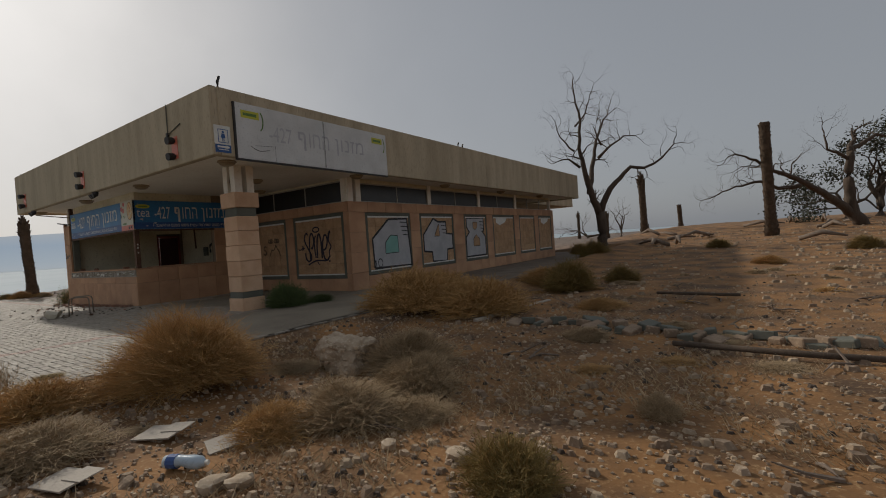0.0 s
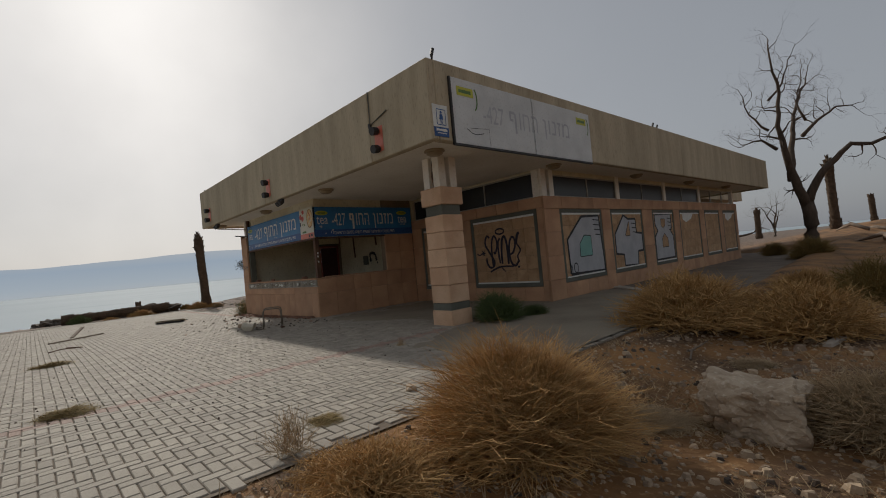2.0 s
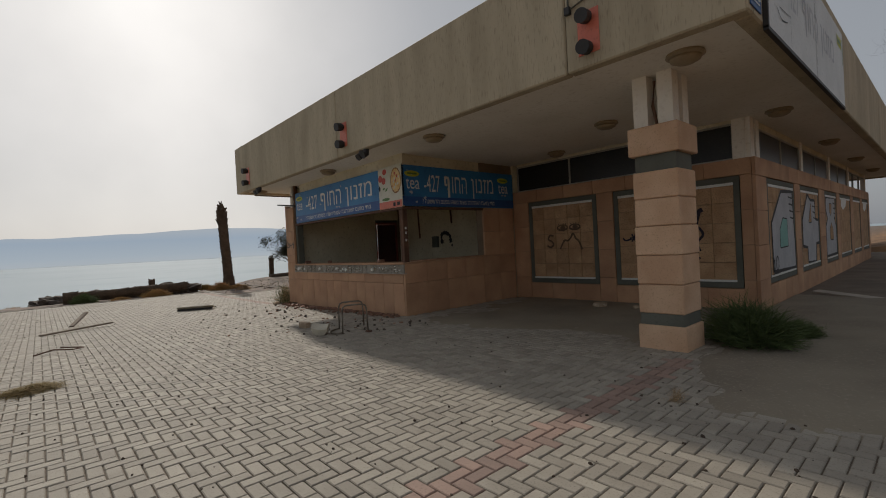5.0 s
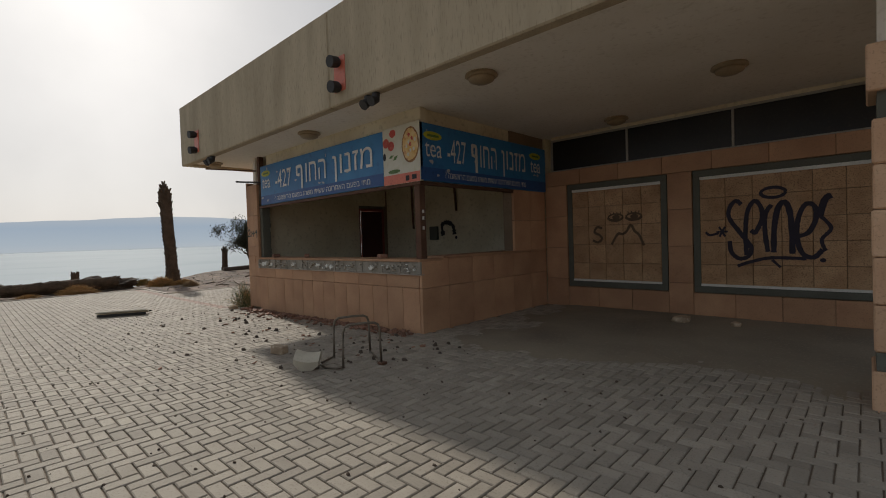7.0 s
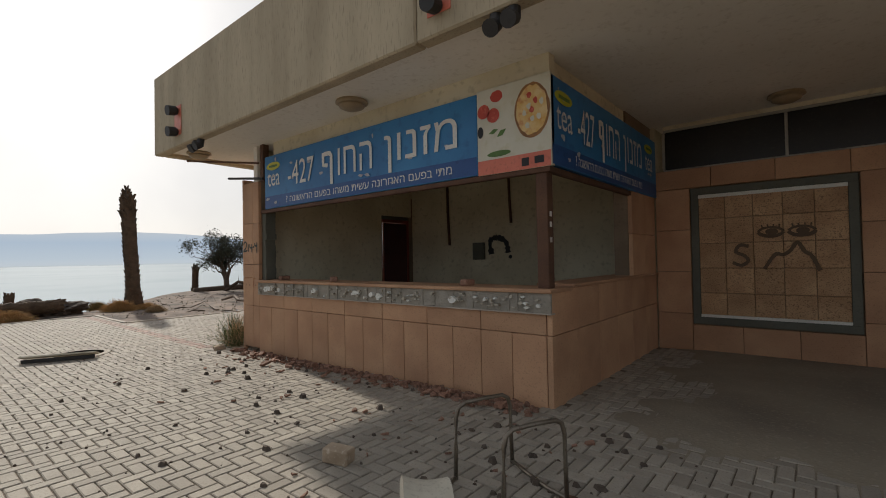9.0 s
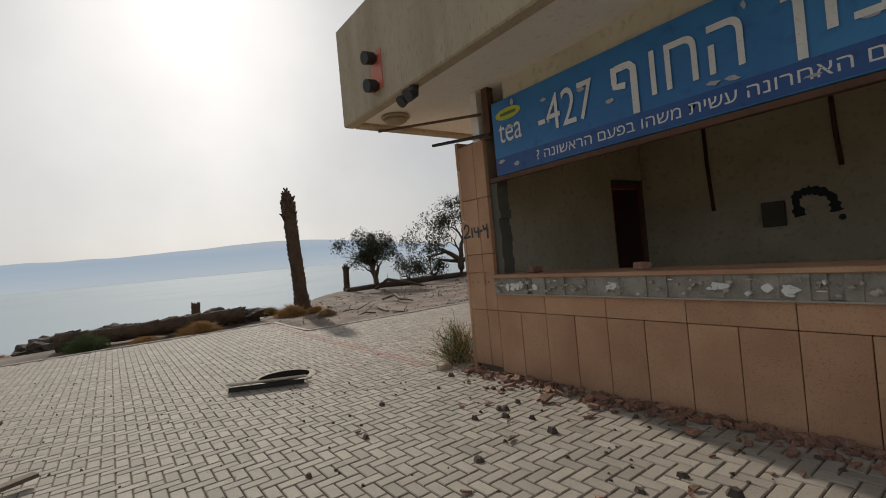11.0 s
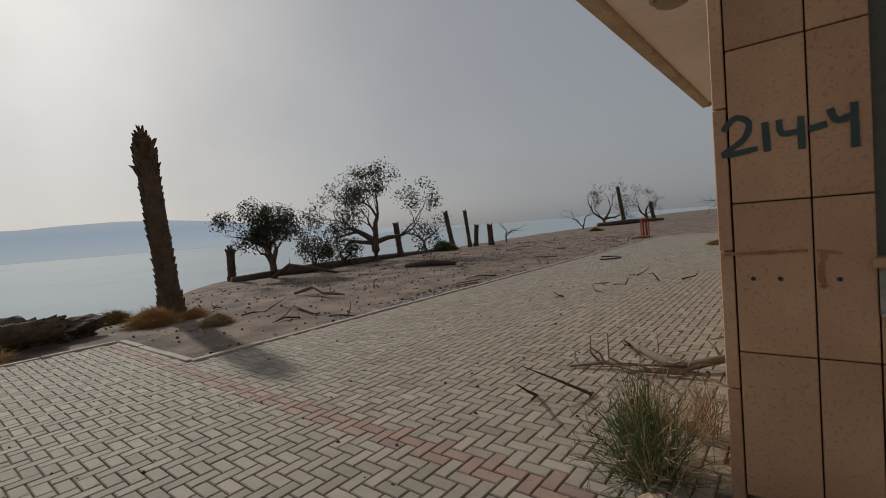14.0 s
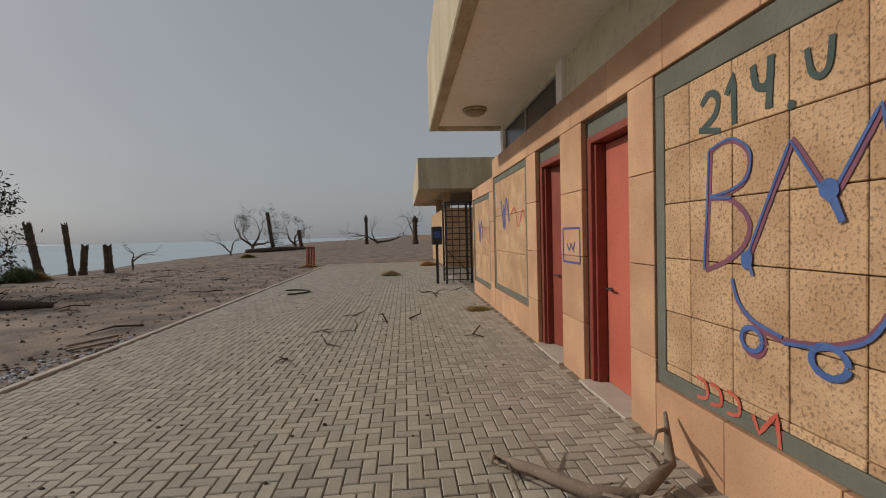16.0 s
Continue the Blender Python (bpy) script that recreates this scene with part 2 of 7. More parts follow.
M["leaf"] = mat("grey_green_leaf", lin("3d3f2d"), lin("333526"), lin("4c4b38"), scale=2, fine=9, rough=0.8, bump=0, vary=0.3, island=True)
M["lampglass"] = mat("tan_lamp_glass", lin("a8957a"), lin("958468"), scale=4, fine=40, rough=0.45, bump=0.05)
M["edge"] = mat("broken_concrete_edge", lin("a39c90"), lin("8b857a"), lin("6f6a61"), scale=6, fine=45, rough=0.95, bump=0.9)
M["edge_pale"] = mat("pale_broken_mortar", lin("bdb5a6"), lin("a89f90"), lin("8a8276"), scale=9, fine=45, rough=0.95, bump=0.8)
M["plastic"] = mat("clear_blue_plastic", lin("b9c4cc"), lin("a9b8c4"), scale=8, fine=30, rough=0.25, bump=0.1)
M["sea"] = mat("still_sea_water", lin("a3b0b8"), lin("abb7be"), lin("98a8b2"), scale=0.002, fine=0.02, rough=0.8, bump=0.0)


M["sea"].node_tree.nodes["Principled BSDF"].inputs["Specular IOR Level"].default_value = 0.12


def glow(name, a, strength):
    m = bpy.data.materials.new(name)
    m.use_nodes = True
    b = m.node_tree.nodes["Principled BSDF"]
    b.inputs["Base Color"].default_value = (0, 0, 0, 1)
    b.inputs["Roughness"].default_value = 1
    b.inputs["Specular IOR Level"].default_value = 0
    b.inputs["Emission Color"].default_value = a
    b.inputs["Emission Strength"].default_value = strength
    return m


M["haze"] = glow("far_mountain_painted_haze", lin("b2bfcb"), 0.8)
# distance haze painted as emission, palest on the water and at the ridge
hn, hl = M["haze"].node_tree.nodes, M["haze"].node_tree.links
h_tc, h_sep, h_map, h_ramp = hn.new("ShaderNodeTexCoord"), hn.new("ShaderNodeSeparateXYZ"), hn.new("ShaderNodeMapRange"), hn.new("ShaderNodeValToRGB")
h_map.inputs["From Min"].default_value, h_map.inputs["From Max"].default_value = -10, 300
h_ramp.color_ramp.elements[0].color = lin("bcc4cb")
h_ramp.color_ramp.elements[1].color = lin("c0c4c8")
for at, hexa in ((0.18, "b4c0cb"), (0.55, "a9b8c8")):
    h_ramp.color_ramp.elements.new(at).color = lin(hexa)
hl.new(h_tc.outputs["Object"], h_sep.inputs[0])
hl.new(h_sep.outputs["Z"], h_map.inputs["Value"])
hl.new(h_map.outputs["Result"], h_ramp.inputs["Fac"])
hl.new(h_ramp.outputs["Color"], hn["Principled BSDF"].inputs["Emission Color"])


# ---- mesh helpers ----
class MB:
    """Vertices and faces of one mesh."""

    def __init__(self):
        self.v, self.f = [], []

    def add(self, vs, fs):
        o = len(self.v)
        self.v += [tuple(p) for p in vs]
        self.f += [tuple(i + o for i in q) for q in fs]
        return self

    def box(self, x0, x1, y0, y1, z0, z1, bev=0.0):
        if bev <= 0:
            return self.add([(x, y, z) for x in (x0, x1) for y in (y0, y1) for z in (z0, z1)],
                            [(0, 1, 3, 2), (4, 6, 7, 5), (0, 4, 5, 1), (2, 3, 7, 6), (0, 2, 6, 4), (1, 5, 7, 3)])
        vs, idx = [], {}
        for i, (x, sx) in enumerate(((x0, 1), (x1, -1))):
            for j, (y, sy) in enumerate(((y0, 1), (y1, -1))):
                for k, (z, sz) in enumerate(((z0, 1), (z1, -1))):
                    idx[i, j, k, 0] = len(vs); vs.append((x, y + sy * bev, z + sz * bev))
                    idx[i, j, k, 1] = len(vs); vs.append((x + sx * bev, y, z + sz * bev))
                    idx[i, j, k, 2] = len(vs); vs.append((x + sx * bev, y + sy * bev, z))
        fs = []
        ring = ((0, 0), (1, 0), (1, 1), (0, 1))
        for s in (0, 1):
            fs.append([idx[s, a, b, 0] for a, b in ring])
            fs.append([idx[a, s, b, 1] for a, b in ring])
            fs.append([idx[a, b, s, 2] for a, b in ring])
        for a in (0, 1):
            for b in (0, 1):
                fs.append((idx[a, b, 0, 0], idx[a, b, 1, 0], idx[a, b, 1, 1], idx[a, b, 0, 1]))
                fs.append((idx[a, 0, b, 0], idx[a, 1, b, 0], idx[a, 1, b, 2], idx[a, 0, b, 2]))
                fs.append((idx[0, a, b, 1], idx[1, a, b, 1], idx[1, a, b, 2], idx[0, a, b, 2]))
        for i in (0, 1):
            for j in (0, 1):
                for k in (0, 1):
                    fs.append((idx[i, j, k, 0], idx[i, j, k, 1], idx[i, j, k, 2]))
        return self.add(vs, fs)

    def tube(self, pts, radii, sides=6, cap=True):
        pts = [Vector(p) for p in pts]
        n, vs, fs = len(pts), [], []
        up = Vector((0, 0, 1))
        for i, p in enumerate(pts):
            d = (pts[min(i + 1, n - 1)] - pts[max(i - 1, 0)]).normalized()
            a = d.cross(up)
            if a.length < 0.05:
                a = d.cross(Vector((1, 0, 0)))
            a.normalize()
            b = d.cross(a)
            r = radii[i] if not isinstance(radii, (int, float)) else radii
            for k in range(sides):
                t = 2 * math.pi * k / sides
                vs.append(p + a * (r * math.cos(t)) + b * (r * math.sin(t)))
        for i in range(n - 1):
            for k in range(sides):
                k2 = (k + 1) % sides
                fs.append((i * sides + k, i * sides + k2, (i + 1) * sides + k2, (i + 1) * sides + k))
        if cap:
            fs.append(tuple(range(sides))[::-1])
            fs.append(tuple((n - 1) * sides + k for k in range(sides)))
        return self.add(vs, fs)

    def lathe(self, prof, sides=20, centre=(0, 0, 0)):
        cx, cy, cz = centre
        vs = [(cx + r * math.cos(2 * math.pi * k / sides), cy + r * math.sin(2 * math.pi * k / sides), cz + z) for r, z in prof for k in range(sides)]
        fs = [(i * sides + k, i * sides + (k + 1) % sides, (i + 1) * sides + (k + 1) % sides, (i + 1) * sides + k) for i in range(len(prof) - 1) for k in range(sides)]
        fs += [tuple(range(sides))[::-1], tuple((len(prof) - 1) * sides + k for k in range(sides))]
        return self.add(vs, fs)

    def mesh(self, name, material, smooth=False):
        me = bpy.data.meshes.new(name)
        me.from_pydata(self.v, [], self.f)
        me.materials.append(material)
        bm = bmesh.new()
        bm.from_mesh(me)
        bmesh.ops.recalc_face_normals(bm, faces=bm.faces)
        bm.to_mesh(me)
        bm.free()
        if smooth:
            me.polygons.foreach_set("use_smooth", [True] * len(me.polygons))
        return me


def part(name, mb, material, parent=None, label="", at=None, smooth=False):
    ob = new(name, mb.mesh(name, material, smooth) if isinstance(mb, MB) else mb)
    if parent is not None:
        ob.parent = parent
    if at is not None:
        ob.matrix_basis = at if isinstance(at, Matrix) else Matrix.Translation(at)
    return tagged(ob, label)


def thing(name, label, category, at=(0, 0, 0), group="", mb=None, material=None, kind="", smooth=False):
    ob = new(name, mb.mesh(name, material, smooth) if mb else None)
    ob.matrix_basis = at if isinstance(at, Matrix) else Matrix.Translation(at)
    return tagged(ob, label, category, group, kind)


def rock_mesh(name, sx, sy, sz, material, seed, rough=0.35, sub=3):
    bm = bmesh.new()
    bmesh.ops.create_icosphere(bm, subdivisions=sub, radius=1)
    for v in bm.verts:
        p = v.co.copy()
        k = 1 + rough * noise.noise(p * 1.3 + Vector((seed * 7.1, 0, 0))) + rough * 0.45 * noise.noise(p * 3.7 + Vector((0, seed * 3.3, 0))) + rough * 0.22 * noise.noise(p * 9.5)
        q = Vector((max(-0.8, min(0.8, p.x)), max(-0.8, min(0.8, p.y)), max(-0.72, min(0.72, p.z)))) * k
        v.co = (q.x * sx, q.y * sy, q.z * sz)
    me = bpy.data.meshes.new(name)
    bm.to_mesh(me)
    bm.free()
    me.materials.append(material)
    return me


def zp(x):
    """Height of the paving."""
    s = max(0.0, min(1.0, (x + 21.5) / 6.0))
    return 0.10 + 0.10 * s


def smooth(a, b, x):
    s = max(0.0, min(1.0, (x - a) / (b - a)))
    return s * s * (3 - 2 * s)


def shore(y):
    """x of the top of the bank above the sea."""
    return -33.0 - 8.0 * smooth(5, 13, y) - 2.0 * smooth(20, 50, y) - 14 * smooth(55, 160, y)


def paved(x, y):
    return (-29.7 < x < -6.4 and -14 < y < 5.72) or (-26.9 < x < -6.4 and 5.7 <= y < 31)


def ground_z(x, y):
    n = noise.noise(Vector((x * 0.5, y * 0.5, 0.3))) * 0.06 + noise.noise(Vector((x * 2.1, y * 2.1, 4.0))) * 0.025
    e = 0.06 + 0.115 * smooth(-7.0, -6.4, x) - 0.18 * smooth(-6.3, -4.8, x) + n * smooth(-6.5, -5.2, x) + n * 0.8 * smooth(-27.2, -28.6, x)
    e += (0.5 * smooth(12, 33, y) + 0.7 * smooth(30, 50, y)) * smooth(-16, -7, x)
    e += 0.5 * n * smooth(27, 34, y)
    d = shore(y) - x
    if d > -1.5:
        e -= 8.0 * smooth(-1.5, 16, d) + 0.1 * max(0, d - 16)
    far = max(0.0, math.hypot(x + 10, y - 10) - 150)
    return e - 0.004 * far


# ---- ground, water, distance ----
def axis(lo, hi, fine_lo, fine_hi, step, grow=1.25):
    out = list(np.arange(fine_lo, fine_hi + 1e-6, step))
    s, p = step, fine_lo
    while p > lo:
        s *= grow
        p -= s
        out.insert(0, p)
    s, p = step, fine_hi
    while p < hi:
        s *= grow
        p += s
        out.append(p)
    return out


gx, gy = axis(-4000, 4000, -46, 7, 0.3), axis(-4000, 4000, -3, 40, 0.3)
gmb = MB()
gmb.v = []
for y in gy:
    for x in gx:
        if all(paved(x + p, y + q) for p in (-0.36, 0.36) for q in (-0.36, 0.36)):
            z = zp(x) - 0.13
        else:
            z = ground_z(x, y) if -900 < x < 900 and -900 < y < 900 else ground_z(max(-900, min(900, x)), max(-900, min(900, y)))
        gmb.v.append((x, y, z))
nx = len(gx)
gmb.f = [(j * nx + i, j * nx + i + 1, (j + 1) * nx + i + 1, (j + 1) * nx + i) for j in range(len(gy) - 1) for i in range(nx - 1)]
thing("ground", "dry sandy ground strewn with grit and dead grass", "ground", mb=gmb, material=M["dirt"], kind="structure", smooth=True)

smb = MB().add([(-4500, -4500, -6.5), (900, -4500, -6.5), (900, 4500, -6.5), (-4500, 4500, -6.5)], [(0, 1, 2, 3)])
thing("water", "still pale sea under haze", "sea", mb=smb, material=M["sea"], kind="structure")

# far shore mountains along the western horizon
hmb = MB()
hv = []
for i in range(241):
    a = radians(-30 + 240 * i / 240)
    x, y = -4200 * math.sin(a), 4200 * math.cos(a)
    h = -12 + 272 * smooth(30, 78, math.degrees(a)) * (1 - 0.4 * smooth(120, 200, math.degrees(a)))
    h *= 0.85 + 0.3 * noise.noise(Vector((i * 0.045, 2.0, 0))) + 0.06 * noise.noise(Vector((i * 0.3, 5.0, 0)))
    hv += [(x, y, -10), (x * 1.0, y * 1.0, h)]
hmb.add(hv, [(2 * i, 2 * i + 2, 2 * i + 3, 2 * i + 1) for i in range(240)])
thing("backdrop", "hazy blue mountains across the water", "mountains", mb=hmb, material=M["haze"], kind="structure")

# bedding of the paving
bed = MB()
for x0, x1, y0, y1 in ((-29.7, -6.4, -14, 5.7), (-26.9, -6.4, 5.7, 31)):
    n = 40
    for i in range(n):
        a, b = x0 + (x1 - x0) * i / n, x0 + (x1 - x0) * (i + 1) / n
        bed.add([(a, y0, zp(a) - 0.012), (b, y0, zp(b) - 0.012), (b, y1, zp(b) - 0.012), (a, y1, zp(a) - 0.012)], [(0, 1, 2, 3)])
pavement = thing("pavement", "weathered grey concrete block paving in herringbone", "paving", mb=bed, material=M["joint"], kind="structure")

# kerbs
def kerb_run(x0, y0, x1, y1, h):
    ln = math.hypot(x1 - x0, y1 - y0)
    n = max(1, round(ln / 1.0))
    ang = math.degrees(math.atan2(y1 - y0, x1 - x0))
    me = MB().box(0, ln / n - 0.012, -0.05, 0.05, -0.2, 0, 0.008).mesh("kerb", M["kerb"])
    run = thing("kerb", "low pale concrete edging kerb of the paving", "kerb", at=(x0, y0, 0), kind="structure", group="paving kerbs")
    for i in range(n):
        s = i / n
        x = x0 + (x1 - x0) * s
        part("kerbstone", me, None, run, at=pose((x1 - x0) * s, (y1 - y0) * s, zp(x) + h + random.uniform(-0.006, 0.006), 0, 0, ang + random.uniform(-0.4, 0.4)))


kerb_run(-26.95, 5.75, -26.95, 31, 0.02)
kerb_run(-29.7, 5.75, -27.0, 5.75, 0.02)
kerb_run(-29.75, -14, -29.75, 5.7, 0.015)
kerb_run(-4.25, 7.0, -3.85, 9.6, -0.15)


# ---- building ----
X_E, X_W, Y_R, Y_K, X_K = -9.8, -20.97, 9.42, 5.84, -15.12
ZT, ZS = 2.87, 3.58
FLOOR = 0.05


def wall(name, label, boxes, material):
    mb = MB()
    for b in boxes:
        mb.box(*b)
    return thing(name, label, "wall", mb=mb, material=material, kind="structure")


CORE = 0.06
wall_east = wall("wall_east", "sandstone-clad wall with framed tile panels", [(X_E - 0.25, X_E - CORE, Y_R + CORE, 25.75, FLOOR, ZT - 0.004)], M["core"])
wall_recess = wall("wall_recess", "shaded stone-clad wall under the deep roof overhang", [(X_K, X_E - 0.25, Y_R + CORE, Y_R + 0.25, FLOOR, ZT - 0.004)], M["core"])
wall_west = wall("wall_west", "sunlit stone-clad wall with two doorways", [
    (X_W + CORE, X_W + 0.25, Y_K + 0.27, 8.86, FLOOR, 3.05), (X_W + CORE, X_W + 0.25, 9.8, 10.41, FLOOR, 3.05),
    (X_W + CORE, X_W + 0.25, 11.37, 14.3, FLOOR, 3.05), (X_W + CORE, X_W + 0.25, 14.3, 17.0, FLOOR, 2.72),
    (X_W + CORE, X_W + 0.25, 8.86, 9.8, 2.66, 3.05), (X_W + CORE, X_W + 0.25, 10.41, 11.37, 2.66, 3.05)], M["core"])
wall_kiosk = wall("wall_kiosk", "low stone-clad kiosk wall below an open counter", [
    (-20.42, X_K - CORE, Y_K + CORE, Y_K + 0.25, FLOOR, 1.1), (X_K - 0.25, X_K - CORE, Y_K + 0.25, Y_R + 0.25, FLOOR, 1.1),
    (X_W + CORE, -20.42, Y_K + CORE, Y_K + 0.27, FLOOR, 3.0),
    (X_K - 0.25, X_K - CORE, 8.3, Y_R + CORE, 1.1, ZS)], M["core"])
wall_inner = wall("wall_inner", "grimy bare plaster walls inside the kiosk", [
    (X_W + 0.254, X_K - 0.25, 9.9, 10.05, FLOOR, ZS),
    (X_W + 0.254, X_W + 0.3, 6.12, 8.85, FLOOR, ZS), (X_W + 0.254, X_W + 0.3, 8.85, 9.81, 2.6, ZS), (X_W + 0.3, X_K - 0.25, 12.9, 13.05, FLOOR, ZS)], M["plaster"])
wall_upper = wall("wall_upper", "pale rendered upper wall under the soffit", [
    (-20.1, X_K - 0.02, Y_K + 0.10, Y_K + 0.22, 2.5, ZS), (X_K - 0.20, X_K - 0.08, Y_K + 0.22, 8.29, 2.5, ZS), (X_W + 0.12, X_W + 0.25, 6.2, 10.6, 3.054, ZS)], M["plaster"])
wall_back = wall("wall_back", "plain rear walls closing the building", [
    (X_W + 0.25, X_K, 13.65, 13.8, FLOOR, ZS), (X_K - 0.15, X_K, 9.48, 13.64, FLOOR, ZS), (-13.2, -13.05, 13.4, 25.6, FLOOR, ZT), (-13.2, X_E - 0.26, 25.6, 25.75, FLOOR, ZT)], M["plaster"])
floor_kiosk = thing("floor", "dusty concrete floor inside the building", "floor", mb=MB().box(X_W + 0.3, X_K - 0.26, Y_K + 0.26, 9.89, FLOOR, 0.25), material=M["core"], kind="structure")

# roof: deep concrete fascia round a flat slab, and the soffit under it
RX0, RX1, RY0, RY1, RY2 = -22.22, -8.72, 4.88, 13.9, 27.35
ZB, ZR = 3.52, 4.9
FT = 0.16
roof = thing("roof", "flat roof with a deep stained board-marked concrete fascia", "roof", kind="structure")


def fascia(name, b):
    part(name, MB().box(*b, 0.018), M["concrete"], roof)


fascia("fascia_panel", (RX0, -15.9, RY0, RY0 + FT, ZB, ZR))
fascia("fascia_panel", (-15.89, -10.52, RY0, RY0 + FT, ZB, ZR))
fascia("fascia_panel", (-10.51, RX1, RY0, RY0 + FT, ZB, ZR))
fascia("fascia_panel", (RX1 - FT, RX1, RY0 + FT, 16.0, ZB, ZR))
fascia("fascia_panel", (RX1 - FT, RX1, 16.006, RY2, ZB, ZR))
fascia("fascia_panel", (RX0, RX0 + FT, RY0 + FT, RY1, ZB, ZR))
fascia("fascia_panel", (RX0 + FT, -14.5, RY1 - FT, RY1, ZB, ZR))
fascia("fascia_panel", (-14.5, -14.34, RY1, RY2, ZB, ZR))
fascia("fascia_panel", (-14.34, RX1 - FT, RY2 - FT, RY2, ZB, ZR))
part("roof_slab", MB().box(RX0 + FT, RX1 - FT, RY0 + FT, RY1 - FT, 4.2, 4.4).box(-14.34, RX1 - FT, RY1 - FT, RY2 - FT, 4.2, 4.4), M["concrete"], roof)
thing("ceiling", "pale painted soffit stained near the edges", "ceiling", mb=MB().box(RX0 + FT, RX1 - FT, RY0 + FT, RY1 - FT, ZS, 3.8).box(-14.34, RX1 - FT, RY1 - FT, RY2 - FT, ZS, 3.8), material=M["soffit"], kind="structure")

# second building beyond
r2 = thing("roof_far", "flat concrete roof of the next pavilion", "roof", kind="structure")
part("fascia_panel", MB().box(-22.1, -12.0, 24.6, 36.0, ZB + 0.02, 4.85, 0.02), M["concrete"], r2)
wall("wall_far", "stone wall and pier of the next pavilion", [(-20.9, -20.65, 26.2, 35.5, FLOOR, 2.8), (-20.9, -13, 26.0, 26.2, FLOOR, 2.8), (-20.9, -20.6, 26.2, 26.5, 2.8, ZB + 0.03), (-20.9, -20.6, 31, 31.3, 2.8, ZB + 0.03), (-16, -15.7, 26.0, 26.3, 2.8, ZB + 0.03)], M["terrazzo"])

# ---- stone cladding ----
SLABS = {}


def slab(owner, axis_name, face, u0, u1, z0, z1, material, depth=0.055, name="stone_slab", proud=0.0):
    """One slab on a wall: axis 'x+' faces +x at x=face, and so on; u runs along the wall."""
    g = 0.003
    w, h = round(u1 - u0 - 2 * g, 3), round(z1 - z0 - 2 * g, 3)
    key = (w, h, depth, material.name, axis_name[0])
    if key not in SLABS:
        mb = MB()
        if axis_name[0] == "x":
            mb.box(-depth / 2, depth / 2, -w / 2, w / 2, -h / 2, h / 2, 0.004)
        else:
            mb.box(-w / 2, w / 2, -depth / 2, depth / 2, -h / 2, h / 2, 0.004)
        SLABS[key] = mb.mesh(name, material)
    s = 1 if axis_name[1] == "+" else -1
    c = face - s * (depth / 2 - proud) + random.uniform(-0.0015, 0.0015)
    u, z = (u0 + u1) / 2, (z0 + z1) / 2
    p = (c, u, z) if axis_name[0] == "x" else (u, c, z)
    return part(name, SLABS[key], None, owner, at=p)


def clad(owner, ax, face, u0, u1, z0, z1, w, h, material, name="stone_slab", depth=0.055):
    nu, nz = max(1, round((u1 - u0) / w)), max(1, round((z1 - z0) / h))
    for i in range(nu):
        for j in range(nz):
            slab(owner, ax, face, u0 + (u1 - u0) * i / nu, u0 + (u1 - u0) * (i + 1) / nu, z0 + (z1 - z0) * j / nz, z0 + (z1 - z0) * (j + 1) / nz, material, depth, name)


def panel(ax, face, u0, u1, z0, z1, tiles, label, top=0.11, us=None, zs=None):
    """A framed tile panel let into the cladding."""
    s = 1 if ax[1] == "+" else -1
    f = 0.11
    th = thing("wall_panel", label, "wall panel", kind="structure")

    def put(name, a, b, c, d, m, dep, off):
        lo, hi = sorted((face - s * (off + dep), face - s * off))
        mb = MB().box(lo, hi, a, b, c, d, 0.004) if ax[0] == "x" else MB().box(a, b, lo, hi, c, d, 0.004)
        part(name, mb, m, th)

    g = 0.012
    put("trim_strip", u0 + g, u1 - g, z1 - top, z1 - g, M["trim"], 0.04, 0.012)
    put("trim_strip", u0 + g, u1 - g, z0 + g, z0 + f, M["trim"], 0.04, 0.012)
    put("trim_strip", u0 + g, u0 + f, z0 + f, z1 - top, M["trim"], 0.04, 0.012)
    put("trim_strip", u1 - f, u1 - g, z0 + f, z1 - top, M["trim"], 0.04, 0.012)
    if us:
        for a, b in zip(us, us[1:]):
            for c, d in zip(zs, zs[1:]):
                slab(th, ax, face - s * 0.018, a, b, c, d, M["terrazzo"], 0.036, "tile")
    else:
        clad(th, ax, face - s * 0.018, u0 + f, u1 - f, z0 + f, z1 - top, tiles, tiles, M["terrazzo"], "tile", 0.036)
    if ax != "x-":
        put("mortar_strip", u0 + f, u1 - f, z1 - top - 0.055, z1 - top - 0.004, M["letter"], 0.016, 0.006)
        put("mortar_strip", u0 + f, u1 - f, z0 + f + 0.004, z0 + f + 0.045, M["letter"], 0.016, 0.006)
    return th


def clad_wall(owner, ax, face, u0, u1, zb, z0, z1, zt, gaps, w=0.62):
    """Plinth and top band along a wall, and piers between its gaps (panels, doors)."""
    clad(owner, ax, face, u0, u1, z1, zt, w * 1.3, zt - z1, M["stone"])
    last = u0
    for a, b, is_door in gaps:
        if a - last > 0.03:
            clad(owner, ax, face, last, a, zb, z1, max(0.3, a - last), 0.66, M["stone"])
        if not is_door:
            clad(owner, ax, face, a, b, zb, z0, w, z0 - zb, M["stone"])
        last = b
    if u1 - last > 0.03:
        clad(owner, ax, face, last, u1, zb, z1, max(0.3, u1 - last), 0.66, M["stone"])


